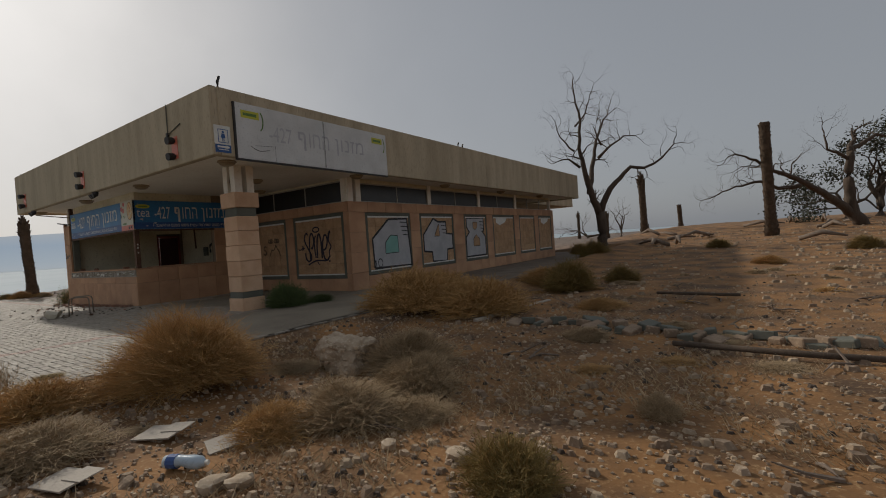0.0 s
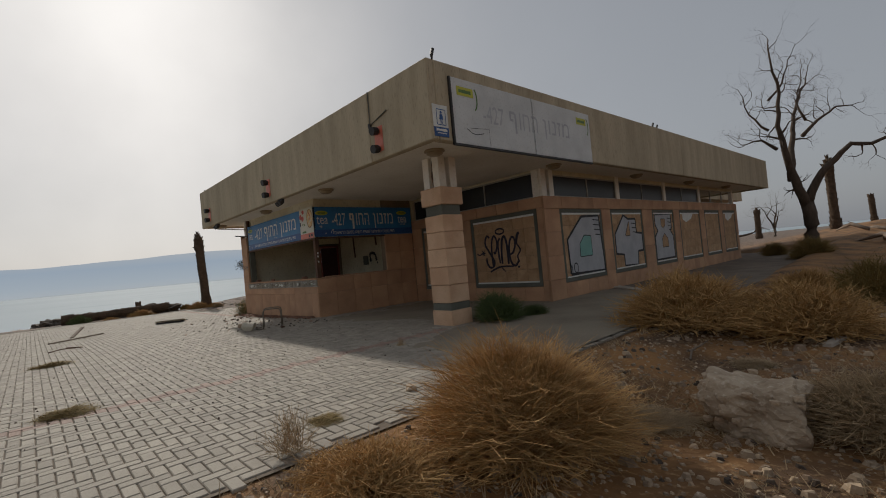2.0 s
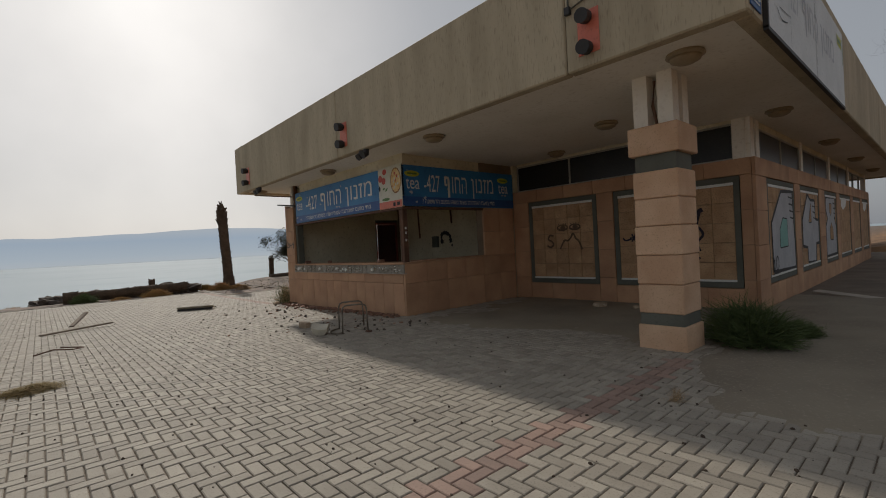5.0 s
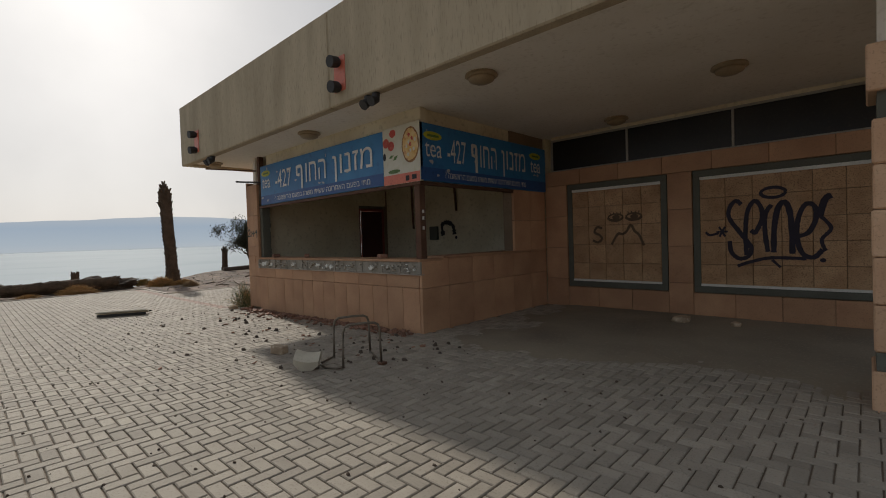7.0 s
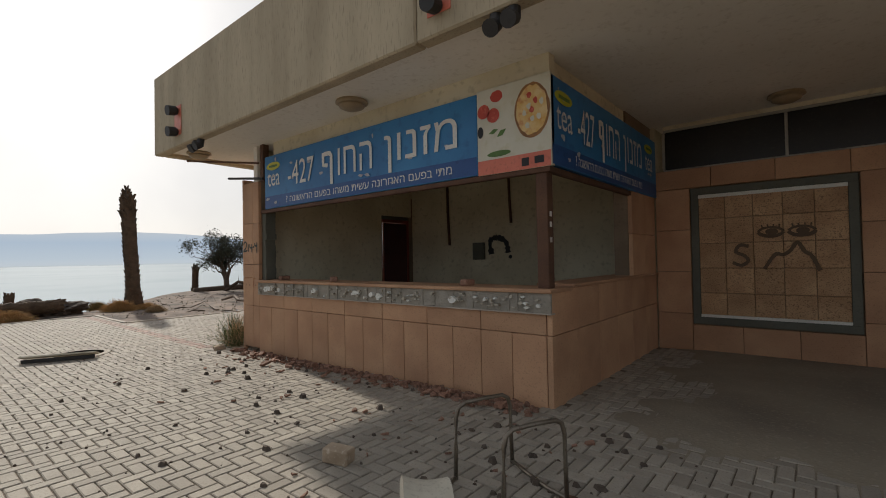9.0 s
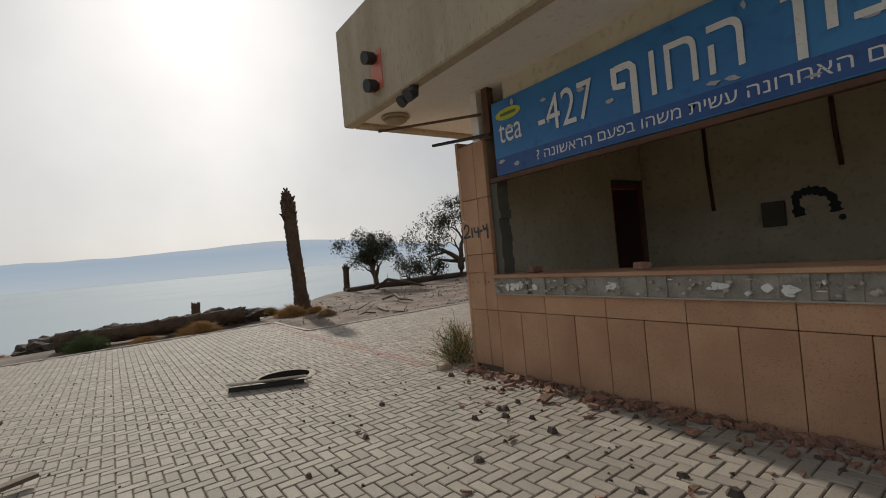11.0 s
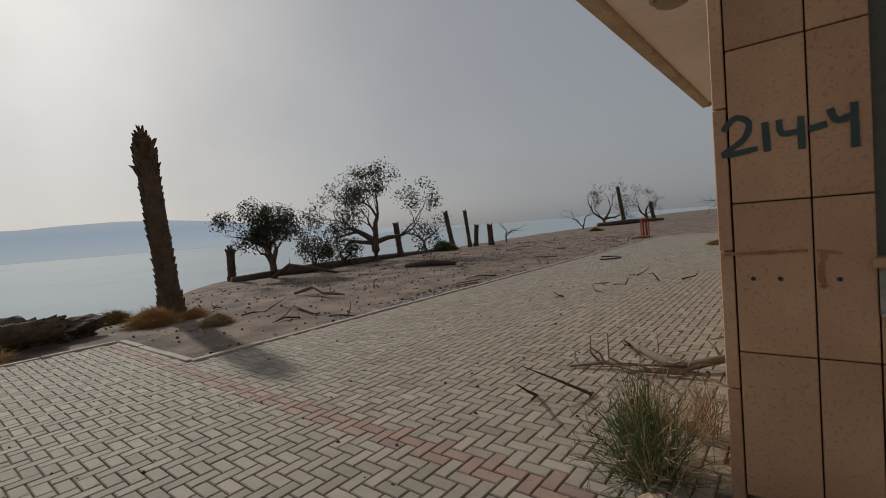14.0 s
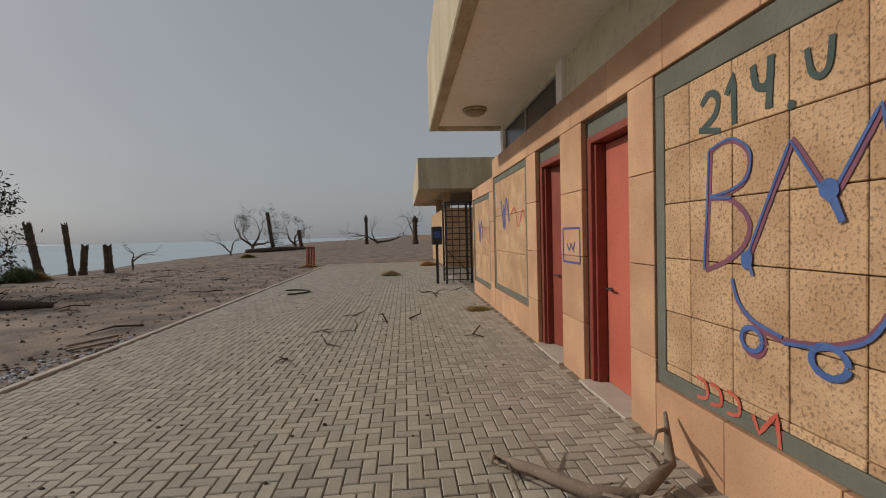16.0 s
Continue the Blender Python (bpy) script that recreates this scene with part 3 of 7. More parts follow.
east_panels = [(10.1, 12.3), (12.82, 15.02), (15.8, 17.7), (18.25, 20.5), (21.05, 23.0), (23.5, 25.4)]
clad_wall(wall_east, "x+", X_E, Y_R, 25.75, 0.12, 0.6, 2.55, ZT, [(a, b, False) for a, b in east_panels])
for a, b in east_panels:
    panel("x+", X_E, a, b, 0.6, 2.55, 0.36, "framed tile panel on the shaded end wall")
rec_panels = [(-14.64, -12.78), (-12.4, -10.04)]
clad_wall(wall_recess, "y-", Y_R, X_K + 0.01, X_E - 0.06, 0.12, 0.58, 2.58, ZT, [(a, b, False) for a, b in rec_panels])
for a, b in rec_panels:
    panel("y-", Y_R, a, b, 0.58, 2.58, 0.36, "framed tile panel in the shaded recess wall")
clad_wall(wall_west, "x-", X_W, Y_K + 0.0, 14.3, 0.02, 0.52, 2.68, 3.05, [(6.42, 8.5, False), (8.86, 9.8, True), (10.41, 11.37, True), (11.83, 14.26, False)])
panel("x-", X_W, 6.42, 8.5, 0.52, 2.68, 0.36, "framed travertine tile panel sprayed with graffiti", 0.17,
      [6.53, 6.66, 7.03, 7.39, 7.755, 8.12, 8.39], [0.63, 0.685, 1.05, 1.41, 1.775, 2.14, 2.51])
panel("x-", X_W, 11.83, 14.26, 0.52, 2.68, 0.62, "framed travertine tile panel with faded graffiti")
clad_wall(wall_west, "x-", X_W, 14.3, 17.0, 0.02, 0.42, 2.45, 2.72, [(14.7, 16.9, False)])
panel("x-", X_W, 14.7, 16.9, 0.42, 2.45, 0.55, "framed travertine tile panel with faded graffiti")

# kiosk cladding
clad(wall_kiosk, "y-", Y_K, -20.42, X_K - 0.06, 0.12, 0.87, 0.37, 0.8, M["stone"])
clad(wall_kiosk, "y-", Y_K, -20.42, X_K - 0.06, 0.87, 1.08, 0.74, 0.3, M["stone"])
clad(wall_kiosk, "x+", X_K, Y_K + 0.0, Y_R, 0.12, 0.87, 0.62, 0.8, M["stone"])
clad(wall_kiosk, "x+", X_K, Y_K + 0.0, Y_R, 0.87, 1.3, 0.62, 0.5, M["stone"])
for a, b in ((-20.97 + 0.06, -20.62), (-20.62, -20.42)):
    clad(wall_kiosk, "y-", Y_K, a, b, 0.17, 0.87, 0.4, 0.9, M["stone"])
    clad(wall_kiosk, "y-", Y_K, a, b, 0.87, 2.97, 0.4, 0.7, M["stone"])
clad(wall_kiosk, "x+", X_K - 0.004, 8.3, Y_R, 1.3, 2.5, 0.6, 0.6, M["stone"])


# ---- column ----
def column_thing():
    cx, cy = -10.0, 6.15
    th = thing("column", "square stone-clad roof column with chipped edges", "column", at=(cx, cy, 0), kind="structure")
    hw = 0.275
    zs = [0.1, 0.5, 0.64, 1.0, 1.36, 1.72, 2.06, 2.4]
    for i in range(len(zs) - 1):
        if i == 1:
            part("neck", MB().box(-hw + 0.015, hw - 0.015, -hw + 0.015, hw - 0.015, zs[i], zs[i + 1]), M["trim"], th, "bare grey concrete neck")
            continue
        k = hw + random.uniform(-0.006, 0.006) + (0.012 if i == 0 else 0)
        part("stone_block", MB().box(-k, k, -k, k, zs[i] + 0.003, zs[i + 1] - 0.003, 0.012), M["column_stone"], th)
    part("neck", MB().box(-hw + 0.03, hw - 0.03, -hw + 0.03, hw - 0.03, 2.4, 2.6), M["trim"], th, "bare grey concrete neck")
    part("stone_cap", MB().box(-hw - 0.03, hw + 0.03, -hw - 0.03, hw + 0.03, 2.6, 2.95, 0.012), M["column_stone"], th)
    for dx, dy in ((-0.15, -0.15), (0.15, -0.15), (-0.15, 0.15), (0.15, 0.15)):
        part("post", MB().box(dx - 0.09, dx + 0.09, dy - 0.09, dy + 0.09, 2.95, ZS), M["soffit"], th)
    part("conduit", MB().tube([(0.03, -0.2, 2.96), (-0.01, -0.2, 3.2), (0.02, -0.2, 3.5)], 0.018), M["rust"], th)


column_thing()


# ---- clerestory windows ----
def clerestory(name, ax, face, u0, u1, z0, z1, bars, posts, glazed=True):
    th = thing(name, "dark dusty clerestory strip window with pale frame", "window", kind="structure")
    t = 0.035

    def bx(a, b, c, d, dep, m, nm, off=0.0):
        lo, hi = face - dep - off, face - off
        if ax == "x-":
            lo, hi = face + off, face + dep + off
        if ax[0] == "x":
            part(nm, MB().box(lo, hi, a, b, c, d, 0.003), m, th)
        else:
            part(nm, MB().box(a, b, face + off, face + off + dep, c, d, 0.003), m, th)

    bx(u0, u1, z0 + 0.002, z0 + t, 0.06, M["alu"], "window_frame")
    bx(u0, u1, z1 - t, z1, 0.06, M["alu"], "window_frame")
    edges = [u0] + bars + [u1]
    for e in edges:
        bx(e - t / 2, e + t / 2, z0 + t, z1 - t, 0.055, M["alu"], "window_frame", 0.002)
    for a, b in zip(edges, edges[1:]):
        if glazed:
            bx(a + t / 2, b - t / 2, z0 + t, z1 - t, 0.012, M["glass"], "pane", 0.025)
    for a in posts:
        bx(a - 0.1, a + 0.1, z0 + 0.002, ZS, 0.14, M["soffit"], "post", -0.03)
    bx(u0, u1, z1 + 0.002, ZS, 0.12, M["plaster"], "lintel", 0.0)


clerestory("window_1", "x+", X_E - 0.1, 9.9, 20.8, ZT, 3.46, [11.8, 13.5, 15.4, 17.2, 19.0], [9.62, 9.95, 13.6, 17.25, 20.9])
clerestory("window_2", "x+", X_E - 0.1, 20.9, 25.5, ZT, 3.46, [22.4, 24.0], [25.5], glazed=False)
clerestory("window_3", "y-", Y_R + 0.1, -15.0, -10.15, ZT, 3.52, [-13.48, -11.83], [-10.05])
clerestory("window_4", "x-", X_W + 0.1, 10.7, 13.7, 3.06, 3.5, [12.2], [10.6, 13.7])


# ---- flat things on walls: paint, print, lettering ----
def on_wall(ax, face, u, z, off):
    if ax == "x+":
        return (face + off, u, z)
    if ax == "x-":
        return (face - off, u, z)
    return (u, face - off, z)


RIGHT = {"x+": 1, "x-": -1, "y-": 1}


class Paint:
    """Flat paint on a wall in (u, z) from an origin; u runs to the viewer's right."""

    def __init__(self, ax, face, u0, z0, off=0.003):
        self.ax, self.face, self.u0, self.z0, self.off, self.mb = ax, face, u0, z0, off, MB()
        self.lift = 0.0

    def p(self, u, z, lift=0.0):
        return on_wall(self.ax, self.face, self.u0 + RIGHT[self.ax] * u, self.z0 + z, self.off + self.lift + lift)

    def line(self, pts, w, closed=False, wob=0.12):
        pts = [Vector((a, b)) for a, b in pts]
        if closed:
            pts.append(pts[0])
        fine = []
        for a, b in zip(pts, pts[1:]):
            n = max(1, int((b - a).length / 0.04))
            fine += [a.lerp(b, i / n) for i in range(n)]
        fine.append(pts[-1])
        vs, fs = [], []
        self.lift += 0.0005
        for i, q in enumerate(fine):
            d = fine[min(i + 1, len(fine) - 1)] - fine[max(i - 1, 0)]
            d = d.normalized() if d.length > 1e-6 else Vector((1, 0))
            s = Vector((-d.y, d.x)) * (w / 2 * (1 + random.uniform(-wob, wob)))
            up = 0.0004 * i / len(fine)
            vs += [self.p(*(q + s), up), self.p(*(q - s), up)]
        fs = [(2 * i, 2 * i + 1, 2 * i + 3, 2 * i + 2) for i in range(len(fine) - 1)]
        self.mb.add(vs, fs)
        return self

    def poly(self, pts):
        self.lift += 0.0005
        self.mb.add([self.p(a, b) for a, b in pts], [tuple(range(len(pts)))])
        return self

    def disc(self, u, z, ru, rz, n=28, wob=0.0):
        return self.poly([(u + ru * (1 + random.uniform(-wob, wob)) * math.cos(2 * math.pi * k / n), z + rz * (1 + random.uniform(-wob, wob)) * math.sin(2 * math.pi * k / n)) for k in range(n)])

    def arc(self, u, z, ru, rz, a0, a1, w, n=20):
        return self.line([(u + ru * math.cos(radians(a0 + (a1 - a0) * k / n)), z + rz * math.sin(radians(a0 + (a1 - a0) * k / n))) for k in range(n + 1)], w)


def curve_pts(pts, n=8):
    """A smooth line through points."""
    p = [Vector((a, b)) for a, b in pts]
    p = [p[0]] + p + [p[-1]]
    out = []
    for i in range(1, len(p) - 2):
        for k in range(n):
            t = k / n
            out.append(0.5 * ((2 * p[i]) + (p[i + 1] - p[i - 1]) * t + (2 * p[i - 1] - 5 * p[i] + 4 * p[i + 1] - p[i + 2]) * t * t + (3 * p[i] - p[i - 1] - 3 * p[i + 1] + p[i + 2]) * t ** 3))
    out.append(p[-2])
    return [tuple(q) for q in out]


def lettering(name, body, ax, face, u0, z0, width, height, material, parent=None, off=0.004, thick=0.0, label="", split=False):
    """Words fitted into a rectangle whose lower left corner, as read, lies at (u0, z0)."""
    cu = bpy.data.curves.new(name, "FONT")
    cu.body, cu.extrude = body, 0.0
    tmp = bpy.data.objects.new(name, cu)
    scene.collection.objects.link(tmp)
    bpy.context.view_layer.update()
    me = bpy.data.meshes.new_from_object(tmp.evaluated_get(bpy.context.evaluated_depsgraph_get()))
    bpy.data.objects.remove(tmp)
    co = np.array([v.co[:] for v in me.vertices])
    if len(co) == 0:
        return None
    lo, hi = co.min(0), co.max(0)
    for v in me.vertices:
        u = (v.co.x - lo[0]) / (hi[0] - lo[0]) * width
        z = (v.co.y - lo[1]) / (hi[1] - lo[1]) * height
        v.co = on_wall(ax, face, u0 + RIGHT[ax] * u, z0 + z, off)
    me.materials.clear()
    me.materials.append(material)
    if thick:
        bm = bmesh.new()
        bm.from_mesh(me)
        r = bmesh.ops.extrude_face_region(bm, geom=bm.faces[:])
        d = Vector(on_wall(ax, 0, 0, 0, thick))
        bmesh.ops.translate(bm, verts=[e for e in r["geom"] if isinstance(e, bmesh.types.BMVert)], vec=d)
        bm.to_mesh(me)
        bm.free()
    if not split:
        ob = new(name, me)
        ob.parent = parent
        return tagged(ob, label, "", "", "stuff")
    # one mesh a character: faces gathered by the stretch of the line that they cover
    axis_i = 0 if ax == "y-" else 1
    spans = []
    for p in me.polygons:
        us = [me.vertices[i].co[axis_i] for i in p.vertices]
        spans.append([min(us), max(us), [p.index]])
    spans.sort(key=lambda q: q[0])
    groups = []
    for q in spans:
        if groups and q[0] <= groups[-1][1] + 1e-5:
            groups[-1][1] = max(groups[-1][1], q[1])
            groups[-1][2] += q[2]
        else:
            groups.append(q)
    for g in groups:
        used = sorted({i for k in g[2] for i in me.polygons[k].vertices})
        at = {v: n for n, v in enumerate(used)}
        one = bpy.data.meshes.new(name)
        one.from_pydata([me.vertices[i].co[:] for i in used], [], [[at[i] for i in me.polygons[k].vertices] for k in g[2]])
        one.materials.append(material)
        ob = new(name, one)
        ob.parent = parent
        tagged(ob, label)


NAME_PARTS = (("-427", 0.0, 0.205, 0.0), ("\u05d5\u05d7\u05d4", 0.375, 0.21, 0.0), ("\u05df\u05d5\u05e0\u05d6\u05de", 0.655, 0.345, 0.28))


def name_line(name, ax, face, u0, z0, width, height, material, parent, off, label=""):
    """The kiosk's name, word by word on one base line; the tailed last letter of its second word is drawn by strokes."""
    for body, u, w, tail in NAME_PARTS:
        lettering(name, body, ax, face, u0 + RIGHT[ax] * u * width, z0 - tail * height, w * width, height * (1 + tail), material, parent, off, 0.0, label, True)
    s = Paint(ax, face, u0 + 0.265 * width, z0, off)
    w, t = 0.075 * width, height * 0.17
    s.line([(w - t / 2, -0.28 * height), (w - t / 2, height * 0.8), (w * 0.72, height - t / 2), (w * 0.2, height - t / 2)], t, wob=0.0)
    s.line([(t / 2, height * 0.98), (t / 2, height * 0.5), (w * 0.55, height * 0.46)], t * 0.9, wob=0.0)
    part(name, s.mb, material, parent, label)


SLOGAN = "? \u05d4\u05e0\u05d5\u05e9\u05d0\u05e8\u05d4 \u05dd\u05e2\u05e4\u05d1 \u05d5\u05d4\u05e9\u05de \u05ea\u05d9\u05e9\u05e2 \u05d4\u05e0\u05d5\u05e8\u05d7\u05d0\u05d4 \u05dd\u05e2\u05e4\u05d1 \u05d9\u05ea\u05de"


def kiosk_sign(ax, face, u0, length, right_logo, label):
    """Blue printed fascia sign of the kiosk."""
    th = thing("kiosk_sign", label, "sign", group="kiosk signs")
    z0, h = 2.48, 0.86
    lo, hi = (u0, u0 + length)
    mb = MB().box(lo, hi, face, face + 0.06, z0, z0 + h, 0.006) if ax == "y-" else MB().box(face - 0.06, face, lo, hi, z0, z0 + h, 0.006)
    part("board", mb, M["blue"], th)
    pt = Paint(ax, face, u0, z0)
    pt.poly([(0.01, 0.01), (length - 0.01, 0.01), (length - 0.01, 0.2), (0.01, 0.2)])
    part("lower_band", pt.mb, M["deepblue"], th)
    name_line("letter", ax, face, u0 + length * 0.165, z0 + 0.31, length * 0.775 if not right_logo else length * 0.62, 0.37, M["letter"], th, 0.012, "raised white letter")
    lettering("slogan", SLOGAN, ax, face, u0 + length * 0.15, z0 + 0.06, length * 0.77 if not right_logo else length * 0.64, 0.1, M["letter"], th, 0.005)
    for at in ([0.07] + ([length - 0.6] if right_logo else [])):
        lettering("drink_word", "tea", ax, face, u0 + at + 0.03, z0 + 0.36, 0.36, 0.22, M["letter"], th, 0.006)
        lg = Paint(ax, face, u0 + at, z0, 0.005)
        lg.disc(0.2, 0.68, 0.2, 0.065)
        part("badge", lg.mb, M["yellow"], th)
        lb = Paint(ax, face, u0 + at, z0, 0.008)
        lb.line([(0.08, 0.68), (0.33, 0.68)], 0.035)
        part("badge_bar", lb.mb, M["leafprint"], th)
    wr = Paint(ax, face, u0, z0, 0.0075)
    for _ in range(14):
        wr.disc(random.uniform(0.1, length - 0.1), random.uniform(0.05, 0.8), random.uniform(0.01, 0.06), random.uniform(0.01, 0.03), 9, 0.5)
    tagged(part("worn_spots", wr.mb, M["silver"], th, "bleached worn spots"), kind="stuff")
    return th


SF = Y_K + 0.02
kiosk_sign("y-", SF, -20.24, 4.3, False, "blue kiosk sign with raised white lettering, scuffed")
kiosk_sign("x+", X_K + 0.03, SF, 3.55, True, "shaded blue kiosk sign on the kiosk's side")

# food poster between the two blue signs
ps = thing("food_poster", "printed poster with tomatoes and a round pizza", "poster")
part("board", MB().box(-15.935, X_K + 0.03, SF - 0.002, SF + 0.058, 2.47, 3.36, 0.005), M["cream"], ps)
px = Paint("y-", SF - 0.002, -15.93, 2.47, 0.002)
px.poly([(0.0, 0.0), (0.83, 0.0), (0.83, 0.15), (0.0, 0.15)])
part("salmon_strip", px.mb, M["salmon"], ps)
px = Paint("y-", SF - 0.002, -15.93, 2.47, 0.002)
px.disc(0.24, 0.79, 0.075, 0.06, 20, 0.04)
part("tomato", px.mb, M["tomato"], ps)
for u, v in ((0.08, 0.66), (0.2, 0.6)):
    px = Paint("y-", SF - 0.002, -15.93, 2.47, 0.003)
    px.disc(u, v, 0.075, 0.075, 20, 0.04)
    part("tomato", px.mb, M["tomato"], ps)
px = Paint("y-", SF - 0.002, -15.93, 2.47, 0.002)
px.disc(0.64, 0.56, 0.19, 0.27, 30, 0.03)
part("pizza_crust", px.mb, M["crust"], ps)
px = Paint("y-", SF - 0.002, -15.93, 2.47, 0.004)
px.disc(0.64, 0.565, 0.165, 0.24, 30, 0.05)
part("pizza_top", px.mb, M["pizza"], ps)
for k in range(9):
    px = Paint("y-", SF - 0.002, -15.93, 2.47, 0.0055)
    a = 2.4 * k
    px.disc(0.64 + 0.04 * math.sqrt(k) * math.cos(a), 0.565 + 0.062 * math.sqrt(k) * math.sin(a), 0.024, 0.032, 9, 0.25)
    part("topping", px.mb, M["tomato"] if k % 3 == 0 else M["cream"], ps)
px = Paint("y-", SF - 0.002, -15.93, 2.47, 0.003)
px.poly([(0.14, 0.42), (0.2, 0.46), (0.26, 0.45), (0.2, 0.41)]).poly([(0.24, 0.37), (0.28, 0.43), (0.35, 0.44), (0.31, 0.38)]).disc(0.26, 0.2, 0.14, 0.03)
part("leaves", px.mb, M["leafprint"], ps)
px = Paint("y-", SF - 0.002, -15.93, 2.47, 0.005)
px.disc(0.04, 0.45, 0.035, 0.06).poly([(0.52, 0.03), (0.6, 0.03), (0.6, 0.11), (0.52, 0.11)]).poly([(0.66, 0.04), (0.76, 0.04), (0.76, 0.11), (0.66, 0.11)])
tagged(part("marks", px.mb, M["black"], ps), kind="stuff")

# white board on the end fascia
wb = thing("sign_board", "big white two-panel sign board with ghosted lettering", "sign")
BX = RX1 + 0.04
part("sheet", MB().box(RX1 + 0.001, BX, 5.38, 7.69, 3.5, 4.66, 0.006), M["white"], wb)
part("sheet", MB().box(RX1 + 0.001, BX, 7.7, 10.0, 3.5, 4.66, 0.006), M["white"], wb)
name_line("ghost_letter", "x+", BX, 6.15, 3.95, 2.9, 0.34, M["silver"], wb, 0.002)
for u in (5.5, 9.4):
    q = Paint("x+", BX, u, 4.36, 0.003)
    q.poly([(0, 0), (0.42, 0), (0.42, 0.16), (0, 0.16)])
    part("badge", q.mb, M["yellow"], wb)
    q = Paint("x+", BX, u, 4.36, 0.005)
    q.line([(0.05, 0.08), (0.36, 0.08)], 0.06).arc(0.42, -0.02, 0.09, 0.2, -80, 70, 0.03)
    part("badge_bar", q.mb, M["leafprint"], wb)
q = Paint("x+", BX, 5.38, 3.5, 0.004)
q.line(curve_pts([(0.3, 0.28), (0.5, 0.2), (0.75, 0.24)]), 0.012).line([(0.9, 0.02), (0.9, 0.35)], 0.006).line([(2.33, 0.0), (2.33, 1.1)], 0.008).line([(0.9, 0.34), (0.4, 0.3)], 0.006)
tagged(part("scratches", q.mb, M["black"], wb), kind="stuff")
part("edge_strip", MB().box(RX1 + 0.001, BX + 0.004, 5.34, 5.378, 3.48, 4.66), M["dark"], wb)
part("edge_strip", MB().box(RX1 + 0.001, BX + 0.004, 5.34, 10.0, 3.46, 3.498), M["dark"], wb)

# toilet sign, bent slightly
ts = thing("toilet_sign", "small bent white and blue toilet sign", "sign")
part("plate", MB().box(RX1 + 0.001, RX1 + 0.012, 4.92, 5.26, 3.74, 4.12, 0.003), M["letter"], ts)
part("lower_plate", MB().box(RX1 + 0.001, RX1 + 0.012, 4.93, 5.26, 3.58, 3.738, 0.003), M["deepblue"], ts)
q = Paint("x+", RX1 + 0.012, 4.92, 3.58, 0.003)
q.line([(0.08, 0.2), (0.28, 0.2), (0.28, 0.46), (0.08, 0.46)], 0.014, True, 0.0)
q.disc(0.18, 0.41, 0.024, 0.024).poly([(0.15, 0.38), (0.21, 0.38), (0.225, 0.29), (0.135, 0.29)]).line([(0.167, 0.29), (0.167, 0.22)], 0.018).line([(0.193, 0.29), (0.193, 0.22)], 0.018)
part("symbol", q.mb, M["deepblue"], ts)
q = Paint("x+", RX1 + 0.012, 4.92, 3.58, 0.004)
q.line([(0.05, 0.11), (0.3, 0.11)], 0.04, wob=0.3).line([(0.07, 0.055), (0.28, 0.055)], 0.016)
part("text_bars", q.mb, M["letter"], ts)


# ---- graffiti ----
def graffiti(label, pt, material):
    return thing("graffiti", label, "graffiti", mb=pt.mb, material=material, kind="structure")


EP = X_E - 0.018
NUMERALS = (
    ([(10.4, 0.8), (10.36, 1.72), (11.15, 2.33), (12.1, 2.36), (12.25, 0.77)], [[(10.95, 1.24), (10.97, 1.58), (11.22, 1.8), (11.56, 1.78), (11.58, 1.25)]], (11.72, 12.1), "aqua"),
    ([(13.5, 0.78), (13.49, 1.13), (13.0, 1.18), (13.01, 1.78), (13.65, 2.36), (13.95, 2.24), (14.47, 2.24), (14.48, 1.79), (14.88, 1.76), (14.88, 1.2), (14.5, 1.19), (14.42, 0.75)], [[(13.7, 1.72), (13.98, 2.15), (14.0, 1.72)]], (14.1, 14.45), "terrazzo"),
    ([(15.9, 0.79), (15.91, 1.6), (16.18, 1.8), (15.99, 2.0), (15.98, 2.37), (17.4, 2.4), (17.4, 1.9), (17.28, 1.78), (17.5, 1.6), (17.52, 0.8)], [[(16.5, 1.22), (16.5, 1.5), (16.72, 1.68), (16.98, 1.5), (17.0, 1.22)], [(16.5, 1.98), (16.5, 2.2), (16.85, 2.2), (16.8, 1.98), (16.65, 1.9)]], (17.05, 17.38), "terrazzo"))
for outline, holes, (b0, b1), fill in NUMERALS:
    body, rim, core = Paint("x+", EP, 0, 0, 0.003), Paint("x+", EP, 0, 0, 0.006), Paint("x+", EP, 0, 0, 0.008)
    body.poly(outline)
    rim.line(outline, 0.065, True)
    for hole in holes:
        rim.line(hole, 0.05, True)
        core.poly(hole)
    for k in range(4):
        rim.line([(b0 + 0.04 * k, 2.24 - 0.14 * k), (b1, 2.22 - 0.14 * k)], 0.032)
    graffiti("silver block numeral filling a framed wall panel", body, M["silver"])
    graffiti("black outline of a block numeral on a wall panel", rim, M["black"])
    graffiti("painted counter of a block numeral", core, M[fill])
q = Paint("x+", EP, east_panels[0][0] + 0.2, 0.75, 0.009)
q.line([(0.05, 0.08), (0.15, 0.3), (0.17, 0.05)], 0.03).arc(0.36, 0.2, 0.1, 0.13, 0, 350, 0.03).line([(0.0, 0.0), (0.6, 0.02)], 0.02)
graffiti("small black tag at a panel's corner", q, M["black"])
for y0 in (18.6, 23.9):
    q = Paint("x+", EP, y0, 2.18, 0.003)
    q.poly([(0, 0.0), (0.35, -0.12), (0.9, 0.02), (1.1, 0.2), (0.0, 0.24)])
    graffiti("torn white paper remnant on a wall panel", q, M["letter"])

